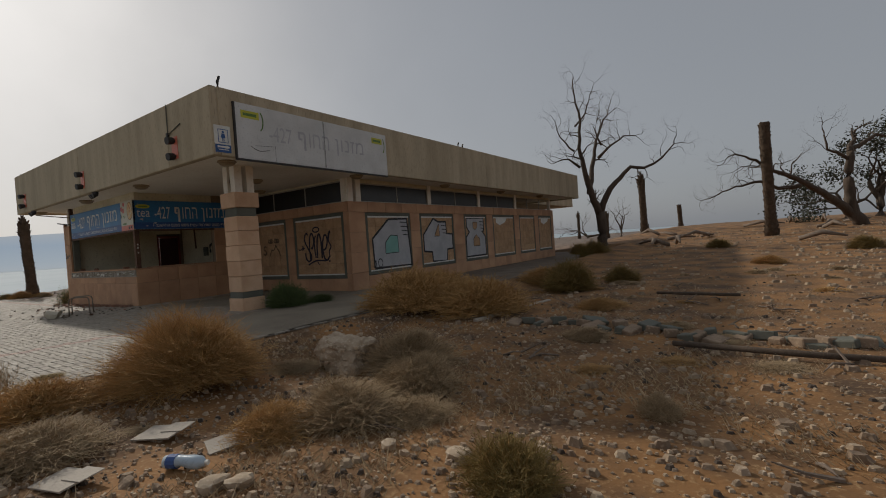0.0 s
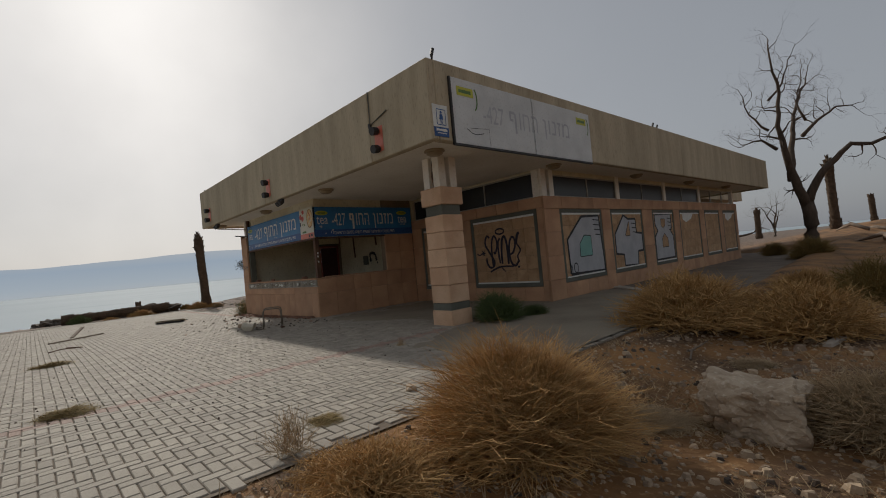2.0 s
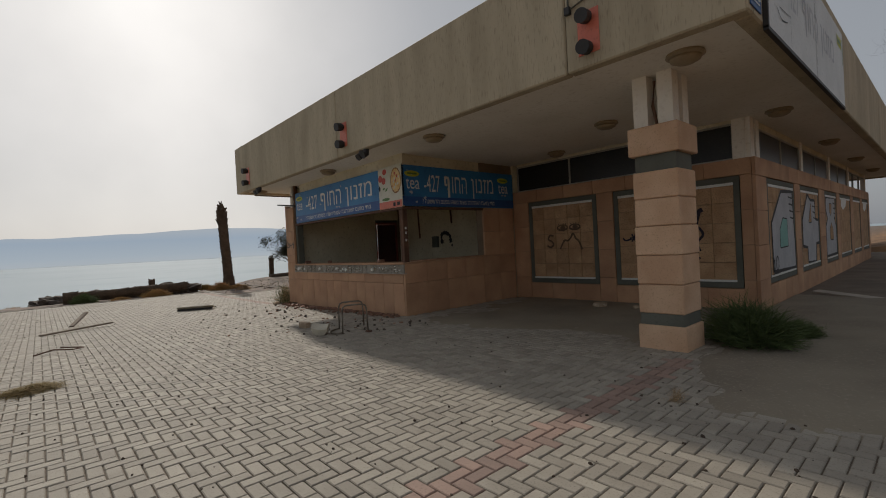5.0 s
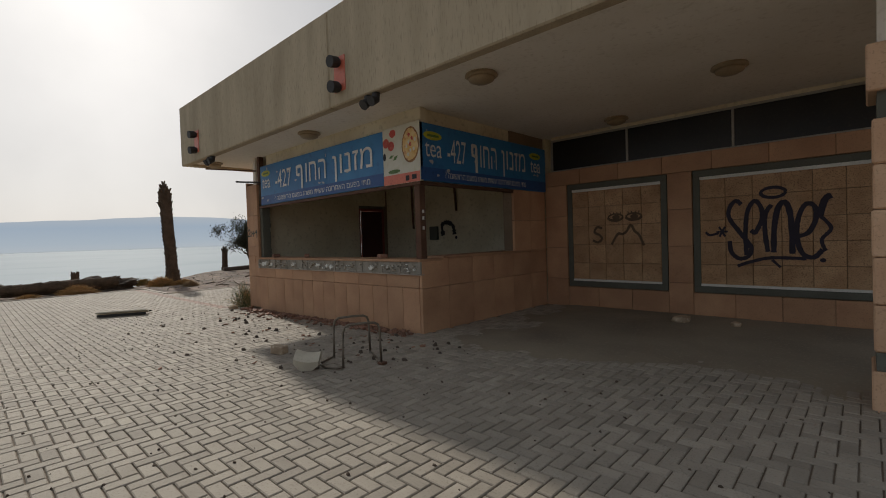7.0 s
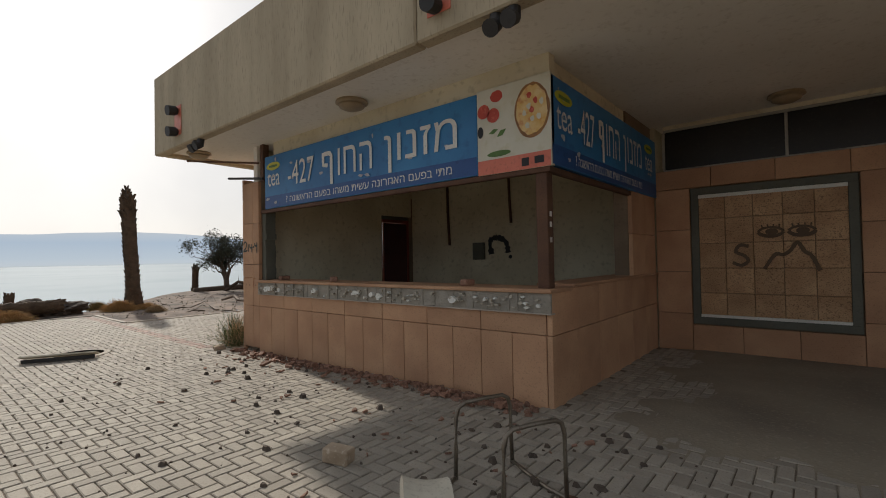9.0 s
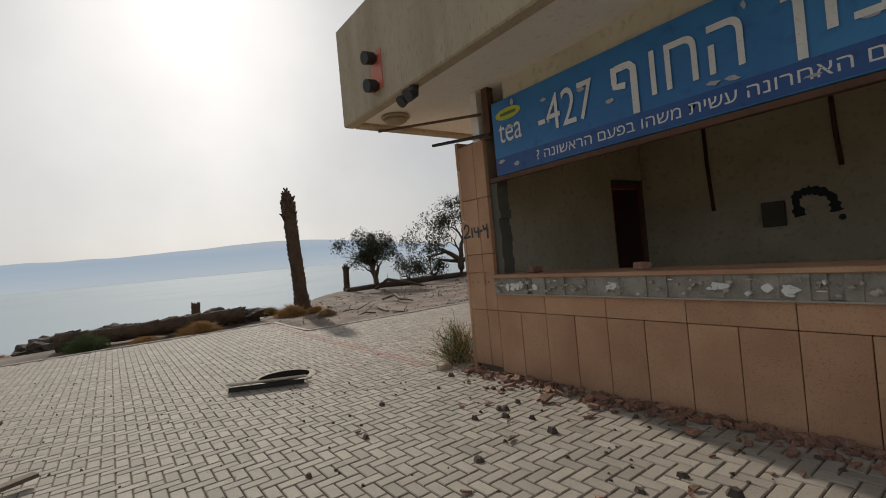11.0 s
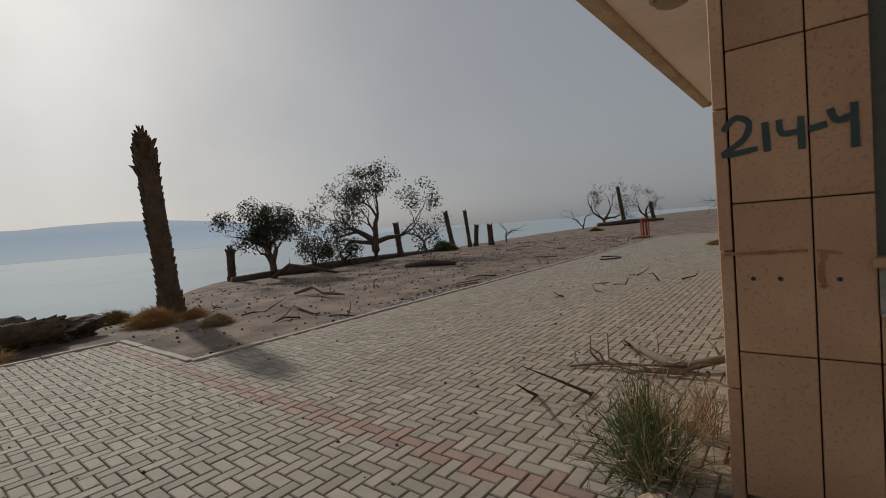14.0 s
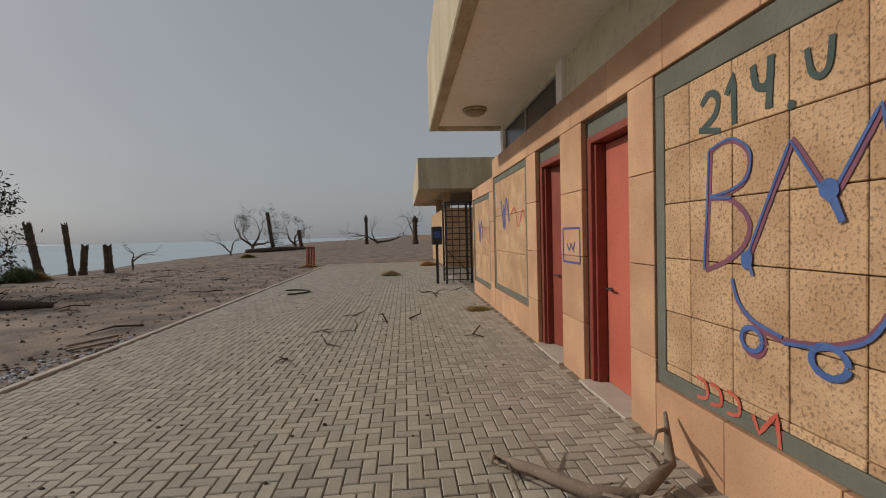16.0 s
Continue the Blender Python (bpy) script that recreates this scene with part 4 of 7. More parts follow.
RP = Y_R + 0.018
q = Paint("y-", RP, 0, 0, 0.003)
W = 0.062
q.line(curve_pts([(-11.72, 1.98), (-11.79, 2.04), (-11.87, 1.95), (-11.88, 1.78), (-11.71, 1.5), (-11.6, 1.32), (-11.64, 1.18), (-11.76, 1.15), (-11.86, 1.25), (-11.88, 1.42)]), W)
q.line(curve_pts([(-11.66, 1.2), (-11.67, 1.55), (-11.64, 1.87), (-11.55, 2.02), (-11.47, 1.92), (-11.46, 1.75), (-11.54, 1.55), (-11.6, 1.58)]), W)
q.line(curve_pts([(-11.34, 1.95), (-11.42, 1.8), (-11.42, 1.5), (-11.39, 1.25)]), W)
q.line(curve_pts([(-11.32, 1.24), (-11.31, 1.6), (-11.26, 1.9), (-11.17, 1.97), (-11.11, 1.72), (-11.1, 1.22)]), W + 0.01)
q.line(curve_pts([(-11.06, 1.47), (-10.92, 1.52), (-10.83, 1.72), (-10.85, 1.9), (-10.95, 1.92), (-11.03, 1.72), (-11.04, 1.42), (-10.98, 1.22), (-10.86, 1.17), (-10.76, 1.28)]), W)
q.line(curve_pts([(-10.66, 2.03), (-10.73, 1.98), (-10.79, 1.76)]), W + 0.02).line(curve_pts([(-10.79, 1.76), (-10.67, 1.58), (-10.77, 1.42), (-10.73, 1.26)]), 0.045)
q.line(curve_pts([(-11.78, 1.03), (-11.6, 1.1), (-11.35, 1.16), (-10.94, 1.15)]), 0.05).line([(-11.34, 1.13), (-11.24, 1.02)], 0.035)
q.arc(-11.32, 2.13, 0.15, 0.075, 0, 360, 0.045).line(curve_pts([(-12.21, 1.57), (-12.15, 1.52), (-12.02, 1.55)]), 0.035)
for a in range(3):
    q.line([(-11.98 - 0.08 * math.cos(a * 1.05), 1.57 - 0.09 * math.sin(a * 1.05)), (-11.98 + 0.08 * math.cos(a * 1.05), 1.57 + 0.09 * math.sin(a * 1.05))], 0.03)
q.disc(-10.76, 1.13, 0.035, 0.03)
graffiti("looping dark purple tag on a recess panel", q, M["darkspray"])
q = Paint("y-", RP, 0, 0, 0.003)
for u in (-13.68, -13.35):
    q.arc(u, 1.88, 0.14, 0.07, 10, 170, 0.03).disc(u + 0.01, 1.89, 0.07, 0.045).arc(u, 1.9, 0.14, 0.07, 190, 350, 0.045)
    for k in range(4):
        q.line([(u - 0.09 + 0.06 * k, 1.94), (u - 0.1 + 0.066 * k, 1.99)], 0.018)
q.line(curve_pts([(-13.76, 1.39), (-13.64, 1.58), (-13.55, 1.58), (-13.47, 1.64), (-13.4, 1.74), (-13.33, 1.62), (-13.26, 1.56), (-13.18, 1.37)]), 0.045)
q.line(curve_pts([(-13.93, 1.7), (-14.03, 1.72), (-14.08, 1.63), (-13.98, 1.57), (-13.94, 1.5), (-14.02, 1.44), (-14.12, 1.48)]), 0.045)
graffiti("faded sprayed eyes and zigzag on a recess panel", q, M["greyspray"])

WP = X_W + 0.018
def west(pts):
    """Points (y, z) on the west wall as seen."""
    return [(-a, b) for a, b in pts]


B_STEM, B_BOWLS = [(7.97, 1.36), (7.94, 1.7), (7.92, 2.05)], [(7.93, 2.05), (7.76, 2.08), (7.63, 1.99), (7.65, 1.86), (7.78, 1.8), (7.93, 1.78), (7.76, 1.76), (7.63, 1.64), (7.66, 1.52), (7.78, 1.43), (7.97, 1.36)]
M_LEGS = [(7.63, 1.45), (7.5, 1.72), (7.36, 2.0), (7.17, 1.71), (6.96, 2.06), (6.9, 1.75), (6.86, 1.38)]
SMILE = [(7.75, 1.32), (7.7, 1.2), (7.6, 1.12), (7.42, 1.07), (7.18, 1.1), (7.02, 1.17), (6.93, 1.3)]
q = Paint("x-", WP, 0, 0, 0.003)
q.line(west(B_STEM), 0.032).line(curve_pts(west(B_BOWLS)), 0.03).line(west(M_LEGS), 0.032).line(curve_pts(west(SMILE)), 0.03).arc(-7.6, 1.02, 0.075, 0.07, 0, 355, 0.03)
graffiti("large red-brown sprayed letters and smile on travertine tiles", q, M["plumspray"])
q = Paint("x-", WP, 0, 0, 0.007)
q.line(west([(a + 0.012, b + 0.006) for a, b in B_STEM]), 0.016).line(curve_pts(west([(a - 0.01, b + 0.008) for a, b in B_BOWLS[:7]])), 0.014).line(west([(a + 0.014, b) for a, b in M_LEGS]), 0.015)
q.line(curve_pts(west([(a, b + 0.012) for a, b in SMILE[:4]])), 0.02).line(curve_pts(west([(a, b - 0.012) for a, b in SMILE[3:]])), 0.018).arc(-7.61, 1.03, 0.07, 0.06, 0, 355, 0.026).arc(-7.18, 1.03, 0.085, 0.065, 0, 355, 0.032)
q.disc(-7.64, 1.44, 0.045, 0.05, 14, 0.15).line(west([(7.62, 1.42), (7.6, 1.36)]), 0.022).disc(-7.18, 1.76, 0.045, 0.05, 14, 0.15).line(west([(7.19, 1.78), (7.12, 1.62)]), 0.035)
graffiti("blue sprayed second coat over letters and rings", q, M["bluespray"])
q = Paint("x-", WP, 0, 0, 0.003)
q.line(curve_pts(west([(8.0, 2.33), (7.93, 2.38), (7.86, 2.34), (7.88, 2.25), (8.0, 2.18)])), 0.04).line(west([(8.02, 2.19), (7.84, 2.15)]), 0.036).line(west([(7.79, 2.33), (7.735, 2.42), (7.73, 2.16)]), 0.04)
q.line(curve_pts(west([(7.6, 2.42), (7.58, 2.32), (7.53, 2.29), (7.49, 2.32)])), 0.04).line(west([(7.485, 2.43), (7.5, 2.18)]), 0.042).disc(-7.37, 2.16, 0.022, 0.022).line(curve_pts(west([(7.29, 2.38), (7.27, 2.28), (7.23, 2.24), (7.185, 2.27), (7.17, 2.39)])), 0.03)
graffiti("dark sprayed figures on travertine tiles", q, M["tealspray"])
q = Paint("x-", WP, 0, 0, 0.009)
for u in (8.0, 7.88, 7.74):
    q.line(curve_pts(west([(u + 0.05, 0.7), (u - 0.03, 0.68), (u - 0.04, 0.6), (u + 0.05, 0.575)])), 0.022)
q.line(west([(7.6, 0.64), (7.56, 0.56), (7.45, 0.7), (7.43, 0.54)]), 0.024)
graffiti("small red sprayed scribble on stone", q, M["redspray"])
q = Paint("x-", WP, 6.88, 1.72, 0.007)
q.line(curve_pts([(0.02, 0.26), (0.1, 0.38), (0.22, 0.3), (0.18, 0.12), (0.0, 0.0), (0.26, 0.01)]), 0.045).line([(0.36, 0.42), (0.36, 0.02)], 0.045)
graffiti("dark sprayed figures across a panel's trim", q, M["tealspray"])
q = Paint("x-", X_W, 6.88, 1.72, 0.003)
q.line([(0.47, 0.4), (0.48, 0.18), (0.66, 0.18)], 0.045).line([(0.66, 0.4), (0.67, -0.04)], 0.045)
graffiti("dark sprayed figure on a stone slab", q, M["tealspray"])
q = Paint("x-", X_W, 10.34, 1.28, 0.004)
q.line([(0, 0), (0.48, 0.0), (0.48, 0.36), (0.0, 0.36)], 0.022, True).line([(0.12, 0.2), (0.18, 0.12), (0.24, 0.2), (0.3, 0.12), (0.34, 0.22)], 0.02)
graffiti("thin purple sprayed box between the doors", q, M["purple"])
for y0, z0 in ((13.6, 1.9), (16.2, 1.6)):
    q = Paint("x-", WP, y0, z0, 0.003)
    q.line(curve_pts([(0, 0.3), (0.2, -0.2), (0.4, 0.3), (0.6, -0.1)]), 0.07).disc(0.2, 0.0, 0.14, 0.2, 14, 0.3)
    graffiti("purple sprayed blot on a stone panel", q, M["purple"])
    q = Paint("x-", WP, y0 - 0.7, z0 - 0.2, 0.004)
    q.line(curve_pts([(0, 0.2), (0.3, 0.3), (0.5, 0.0), (0.8, 0.25), (1.0, 0.0)]), 0.03)
    graffiti("faint red sprayed scrawl on a stone panel", q, M["redspray"])
q = Paint("y-", Y_K, 0, 0, 0.004)
q.line(curve_pts([(-20.93, 1.91), (-20.88, 1.96), (-20.83, 1.93), (-20.85, 1.86), (-20.93, 1.8), (-20.8, 1.81)]), 0.026).line([(-20.77, 1.92), (-20.765, 1.79)], 0.026)
q.line(curve_pts([(-20.72, 1.92), (-20.71, 1.86), (-20.65, 1.86)]), 0.024).line([(-20.645, 1.92), (-20.645, 1.78)], 0.026).line([(-20.62, 1.86), (-20.56, 1.87)], 0.026).line(curve_pts([(-20.55, 1.93), (-20.53, 1.88), (-20.48, 1.89)]), 0.026).line([(-20.475, 1.94), (-20.475, 1.76)], 0.026)
graffiti("dark teal sprayed figures on stone slabs", q, M["tealspray"])
q = Paint("y-", Y_K, 0, 0, 0.004)
q.line(curve_pts([(-20.95, 1.335), (-20.8, 1.34), (-20.64, 1.345)]), 0.012, wob=0.5).line(curve_pts([(-20.585, 1.34), (-20.6, 1.25), (-20.59, 1.18)]), 0.02, wob=0.5).line([(-20.62, 1.345), (-20.53, 1.33)], 0.01, wob=0.5)
graffiti("rust streaks on the stone pier", q, M["ruststain"])
for x in (-20.84, -20.74, -20.54):
    q = Paint("y-", Y_K, 0, 0, 0.004)
    q.disc(x, 1.22, 0.01, 0.01, 10)
    graffiti("drilled hole in the stone pier", q, M["black"])


# ---- doors ----
def red_door(name, y0, y1, label, leaf_material, opened):
    th = thing(name, label, "door", at=(X_W, y0, 0.1), kind="structure")
    w, h = y1 - y0, 2.42
    for a, b in ((0.0, 0.07), (w - 0.07, w)):
        part("door_frame", MB().box(0.06, 0.24, a, b, 0.02, h, 0.006), M["red_frame"], th)
        part("door_stop", MB().box(0.1, 0.2, a + (0.07 if a == 0 else -0.03), b + (0.03 if a == 0 else -0.07), 0.02, h - 0.07, 0.004), M["red_frame"], th)
    part("door_frame", MB().box(0.06, 0.24, 0.07, w - 0.07, h - 0.07, h, 0.006), M["red_frame"], th)
    part("transom_panel", MB().box(0.07, 0.2, 0.0, w, h + 0.002, 2.56), M["trim"], th)
    part("threshold", MB().box(-0.06, 0.26, -0.02, w + 0.02, -0.05, 0.02, 0.006), M["kerb"], th)
    leaf = MB().box(0.0, 0.045, 0.0, w - 0.2, 0.025, h - 0.08, 0.005)
    if opened:
        lf = part("leaf", leaf, leaf_material, th, at=pose(0.22, w - 0.1, 0, 0, 0, -165))
        part("handle", MB().tube([(0.06, 0.1, 0.95), (0.09, 0.1, 0.95), (0.09, 0.22, 0.95)], 0.012), M["dark"], lf)
    else:
        lf = part("leaf", leaf, leaf_material, th, at=pose(0.2, 0.1, 0))
        part("inner_face", MB().box(0.048, 0.06, 0.0, w - 0.2, 0.03, h - 0.09), M["maroon"], lf, "maroon inner face")
        part("handle", MB().tube([(0.0, w - 0.3, 0.95), (-0.05, w - 0.3, 0.95), (-0.05, w - 0.42, 0.95)], 0.012), M["dark"], lf)


red_door("door_1", 8.87, 9.79, "closed salmon-painted metal door in a red frame", M["red_door"], False)
red_door("door_2", 10.42, 11.36, "open doorway in a red metal frame", M["red_frame"], True)
q = Paint("x-", X_W + 0.2, 9.1, 1.6, 0.003)
q.line(curve_pts([(-0.05, 0.12), (0.05, 0.02), (0.2, 0.1), (0.32, 0.05)]), 0.04)
graffiti("blue sprayed squiggle on a salmon door", q, M["bluespray"])
part_rooms = wall("wall_partition", "plain partition walls behind the doorways", [(X_W + 0.3, -18.6, 10.1, 10.2, FLOOR, ZS), (-18.7, -18.6, 10.2, 12.9, FLOOR, ZS)], M["plaster"])

# ---- kiosk counter, post, inside ----
ct = thing("serving_counter", "broken concrete counter edge with white plaster remnants", "counter")
part("ledge", MB().box(-20.44, X_K + 0.02, Y_K - 0.05, Y_K + 0.45, 1.27, 1.31, 0.006), M["stone"], ct, "reddish stone ledge")
edge = MB()
n = 60
for i in range(n):
    a, b = -20.42 + (X_K + 20.42) * i / n, -20.42 + (X_K + 20.42) * (i + 1) / n
    d = Y_K - 0.02 - 0.025 * noise.noise(Vector((i * 0.6, 1, 2)))
    edge.box(a, b, d, Y_K + 0.24, 1.085 + 0.01 * noise.noise(Vector((i * 0.9, 4, 0))), 1.268)
part("bare_edge", edge, M["edge"], ct, "bare grey concrete edge")
for k in range(130):
    u = random.uniform(-20.4, X_K - 0.15)
    big_flake = k % 11 == 0
    w, h = (random.uniform(0.08, 0.17), random.uniform(0.07, 0.12)) if big_flake else (random.uniform(0.015, 0.08), random.uniform(0.012, 0.05))
    z = random.uniform(1.1, 1.25 - h)
    pts = [(u + w * (0.5 + 0.5 * math.cos(t) * random.uniform(0.4, 1)), z + h * (0.5 + 0.5 * math.sin(t) * random.uniform(0.4, 1))) for t in np.arange(0, 6.2, 0.8)]
    mb = MB().add([(a, Y_K - 0.045 - 0.0002 * k, b) for a, b in pts] + [(a, Y_K - 0.02, b) for a, b in pts], [tuple(range(len(pts)))] + [(i, (i + 1) % len(pts), len(pts) + (i + 1) % len(pts), len(pts) + i) for i in range(len(pts))])
    part("plaster_flake", mb, M["letter"] if big_flake or k % 4 == 0 else M["edge_pale"], ct)
part("lower_lip", MB().box(-20.42, X_K + 0.01, Y_K - 0.035, Y_K + 0.05, 1.07, 1.084, 0.003), M["kerb"], ct)
cs = thing("side_counter", "reddish stone counter along the kiosk's side", "counter")
part("ledge", MB().box(X_K - 0.4, X_K + 0.03, Y_K + 0.46, 9.4, 1.302, 1.335, 0.006), M["stone"], cs)
cp = thing("corner_post", "rusty red steel post at the kiosk corner", "post")
part("shaft", MB().box(X_K - 0.17, X_K - 0.05, Y_K + 0.06, Y_K + 0.18, 1.31, 2.5, 0.006), M["rust"], cp)
for z in (1.75, 1.9, 2.0):
    part("paint_chip", MB().box(X_K - 0.052, X_K - 0.047, Y_K + 0.1, Y_K + 0.14, z, z + 0.05), M["letter"], cp)
thing("window_head", "rusty timber strip under the kiosk sign", "trim", mb=MB().box(-20.4, X_K, Y_K + 0.03, Y_K + 0.1, 2.42, 2.475, 0.004).box(X_K - 0.08, X_K - 0.01, Y_K + 0.1, 9.3, 2.42, 2.475, 0.004), material=M["rust"], kind="structure")
jamb = MB()
for i in range(12):
    z = 1.31 + i * 0.096
    jamb.box(-20.42, -20.32 + 0.06 * noise.noise(Vector((i * 0.8, 0, 3))), Y_K + 0.07, Y_K + 0.25, z, z + 0.096)
thing("window_jamb", "broken bare concrete jamb of the kiosk opening", "trim", mb=jamb, material=M["trim"], kind="structure")
jb = thing("junction_box", "grey electric box beside a dark scorch mark", "electric box", at=(-18.75, 9.9, 1.75))
part("case", MB().box(-0.14, 0.14, -0.08, 0.0, -0.18, 0.18, 0.01), M["trim"], jb)
q = Paint("y-", 9.9, -18.5, 1.7, 0.003)
q.line(curve_pts([(0.05, -0.02), (0.02, 0.25), (0.2, 0.32), (0.4, 0.22), (0.45, 0.0)]), 0.12, wob=0.4).disc(0.5, -0.08, 0.04, 0.04)
graffiti("dark scorch mark on plaster", q, M["black"])
for x, z0, z1, y in ((-18.0, 2.3, 3.3, 9.89), (-19.6, 1.9, 3.4, 9.89)):
    cbl = thing("wall_cable", "loose dark cable hanging down the plaster", "cable")
    part("strand", MB().tube([(x, y, z1), (x + 0.02, y - 0.03, (z0 + z1) / 2), (x + 0.05, y - 0.02, z0)], 0.03, 5), M["rust"], cbl)
for x in (-16.2, -18.6, -19.9):
    br = thing("loose_brick", "broken stone piece lying on the counter", "rubble", at=pose(x, Y_K + 0.15, 1.345, 0, 0, x * 50), group="rubble on the counter")
    part("piece", MB().box(-0.08, 0.08, -0.05, 0.05, -0.035, 0.035, 0.012), M["shard"], br)

# bare mounting posts and rods beside the sign
mp = thing("sign_bracket", "rusty steel bracket and rods at the roof edge", "bracket")
part("post", MB().box(-20.62, -20.5, Y_K + 0.03, Y_K + 0.13, 2.96, ZS), M["soffit"], mp)
part("post", MB().box(-20.4, -20.3, Y_K + 0.03, Y_K + 0.13, 2.96, ZS), M["rust"], mp)
part("rod", MB().tube([(-21.4, 5.81, 3.13), (-20.3, 5.86, 3.0)], 0.022), M["dark"], mp)
part("rod", MB().tube([(-22.15, 5.4, 3.5), (-20.4, 5.84, 3.27)], 0.018), M["rust"], mp)


# ---- lamps under the soffit, spotlights on the fascia ----
lamp = thing("ceiling_lamp", "round dusty glass ceiling lamp, unlit", "lamp", at=(-9.49, 5.6, ZS), group="soffit lamps")
part("base_ring", MB().lathe([(0.19, 0.0), (0.2, -0.03), (0.17, -0.045)], 24), M["lampglass"], lamp)
part("dome", MB().lathe([(0.165, -0.045), (0.15, -0.08), (0.1, -0.105), (0.02, -0.115)], 24), M["lampglass"], lamp, smooth=True)
for x, y in ((-13.7, 5.58), (-17.6, 5.55), (-21.65, 5.4), (-11.5, 7.6), (-13.45, 9.0), (-9.45, 9.5), (-9.42, 14.0), (-9.42, 18.5), (-9.42, 23.0), (-21.56, 8.2), (-21.56, 12.6)):
    copy_thing(lamp, Matrix.Translation((x, y, ZS)))
spot = thing("twin_spotlight", "pair of black spotlights on a faded red backplate", "spotlight", at=(-10.22, RY0, 3.9), group="fascia spotlights")
part("backplate", MB().box(-0.13, 0.13, -0.012, -0.001, -0.24, 0.24, 0.004), M["salmon"], spot)
for dz in (-0.19, 0.15):
    part("spot_can", MB().tube([(0, -0.005, dz), (0, -0.05, dz), (0.01, -0.17, dz - 0.02)], [0.045, 0.075, 0.08], 14), M["dark"], spot)
for x in (-15.62, -21.15):
    copy_thing(spot, Matrix.Translation((x, RY0, 3.93)))
ed = thing("edge_light", "small black floodlights under the fascia edge", "floodlight", at=(-15.1, RY0 + 0.08, ZB), group="edge floodlights")
part("can", MB().tube([(0, 0, 0.02), (0, -0.02, -0.08), (0.0, -0.1, -0.14)], [0.05, 0.06, 0.07], 12), M["dark"], ed)
part("can", MB().tube([(0.16, 0, 0.02), (0.16, -0.02, -0.08), (0.16, -0.1, -0.12)], [0.05, 0.06, 0.07], 12), M["dark"], ed)
copy_thing(ed, Matrix.Translation((-20.65, RY0 + 0.08, ZB)))
cb = thing("fascia_conduit", "thin conduit stub and scratch on the fascia", "conduit")
part("pipe", MB().tube([(-10.45, RY0 - 0.02, 4.88), (-10.45, RY0 - 0.02, 4.22), (-9.9, RY0 - 0.02, 4.36)], 0.013), M["trim"], cb)
part("box", MB().box(-10.49, -10.42, RY0 - 0.05, RY0 + 0.001, 4.17, 4.26, 0.005), M["dark"], cb)
for x, y, h in ((-8.85, 5.15, 0.28), (-8.85, 14.2, 0.2), (-8.85, 14.5, 0.18), (-22.0, 5.0, 0.1)):
    st = thing("roof_stub", "short bent rebar stub on the roof edge", "rebar", at=(x, y, ZR - 0.02), group="roof stubs")
    part("bar", MB().tube([(0, 0, 0), (0, 0, h * 0.6), (0.01, 0.03, h)], 0.03), M["dark"], st)


# ---- shrubs ----
def shrub_mesh(name, r, h, count, material, seed, thick=0.004, droop=0.25, lean=0.0, flat=0.55):
    """A dry shrub: many fine branching twigs that spring from a small base."""
    rng = np.random.default_rng(seed)
    mb = MB()
    for _ in range(count):
        az, k = rng.uniform(0, 2 * math.pi), rng.uniform(0, 1) ** flat
        rr = r * (0.75 + 0.35 * noise.noise(Vector((math.cos(az) * 1.5, math.sin(az) * 1.5, seed))))
        hh = h * (0.8 + 0.4 * noise.noise(Vector((math.cos(az) * 1.2 + 3, math.sin(az) * 1.2, seed + 5))))
        el = rng.uniform(0.1, 1.5)
        end = Vector((math.cos(az) * math.cos(el) * rr, math.sin(az) * math.cos(el) * rr, math.sin(el) * hh)) * rng.uniform(0.55, 1.0)
        root = Vector((rng.normal(0, 0.13) * r, rng.normal(0, 0.13) * r, 0))
        start = root.lerp(end, k * 0.75)
        tip = start + (end - start) + Vector((rng.normal(0, 0.09) * r, rng.normal(0, 0.09) * r, rng.normal(0, 0.06) * h))
        mid = start.lerp(tip, 0.5) + Vector((rng.normal(0, 0.05) * r, rng.normal(0, 0.05) * r, droop * 0.25 * h * rng.uniform(0, 1)))
        mid.z, tip.z = max(0.01, mid.z), max(0.01, tip.z)
        mb.tube([start, mid, tip], [thick, thick * 0.75, thick * 0.25], 3, False)
        for _ in range(2):
            s = mid.lerp(tip, rng.uniform(0, 0.8))
            e = s + Vector((rng.normal(0, 0.09) * r, rng.normal(0, 0.09) * r, abs(rng.normal(0, 0.1)) * h))
            mb.add([s, s + Vector((thick, thick, 0)), e], [(0, 1, 2)])
    me = bpy.data.meshes.new(name)
    me.from_pydata(mb.v, [], mb.f)
    me.materials.append(material)
    return me


def surf(x, y):
    return zp(x) if paved(x, y) else ground_z(x, y)


def plant(name, me, x, y, label, turn=0, s=1.0, sz=1.0, group=""):
    ob = thing(name, label, "shrub", at=Matrix.Translation((x, y, surf(x, y) - 0.02)) @ pose(0, 0, 0, 0, 0, turn), group=group)
    ob.scale = (s, s, s * sz)
    part("foliage", me, None, ob)
    return ob


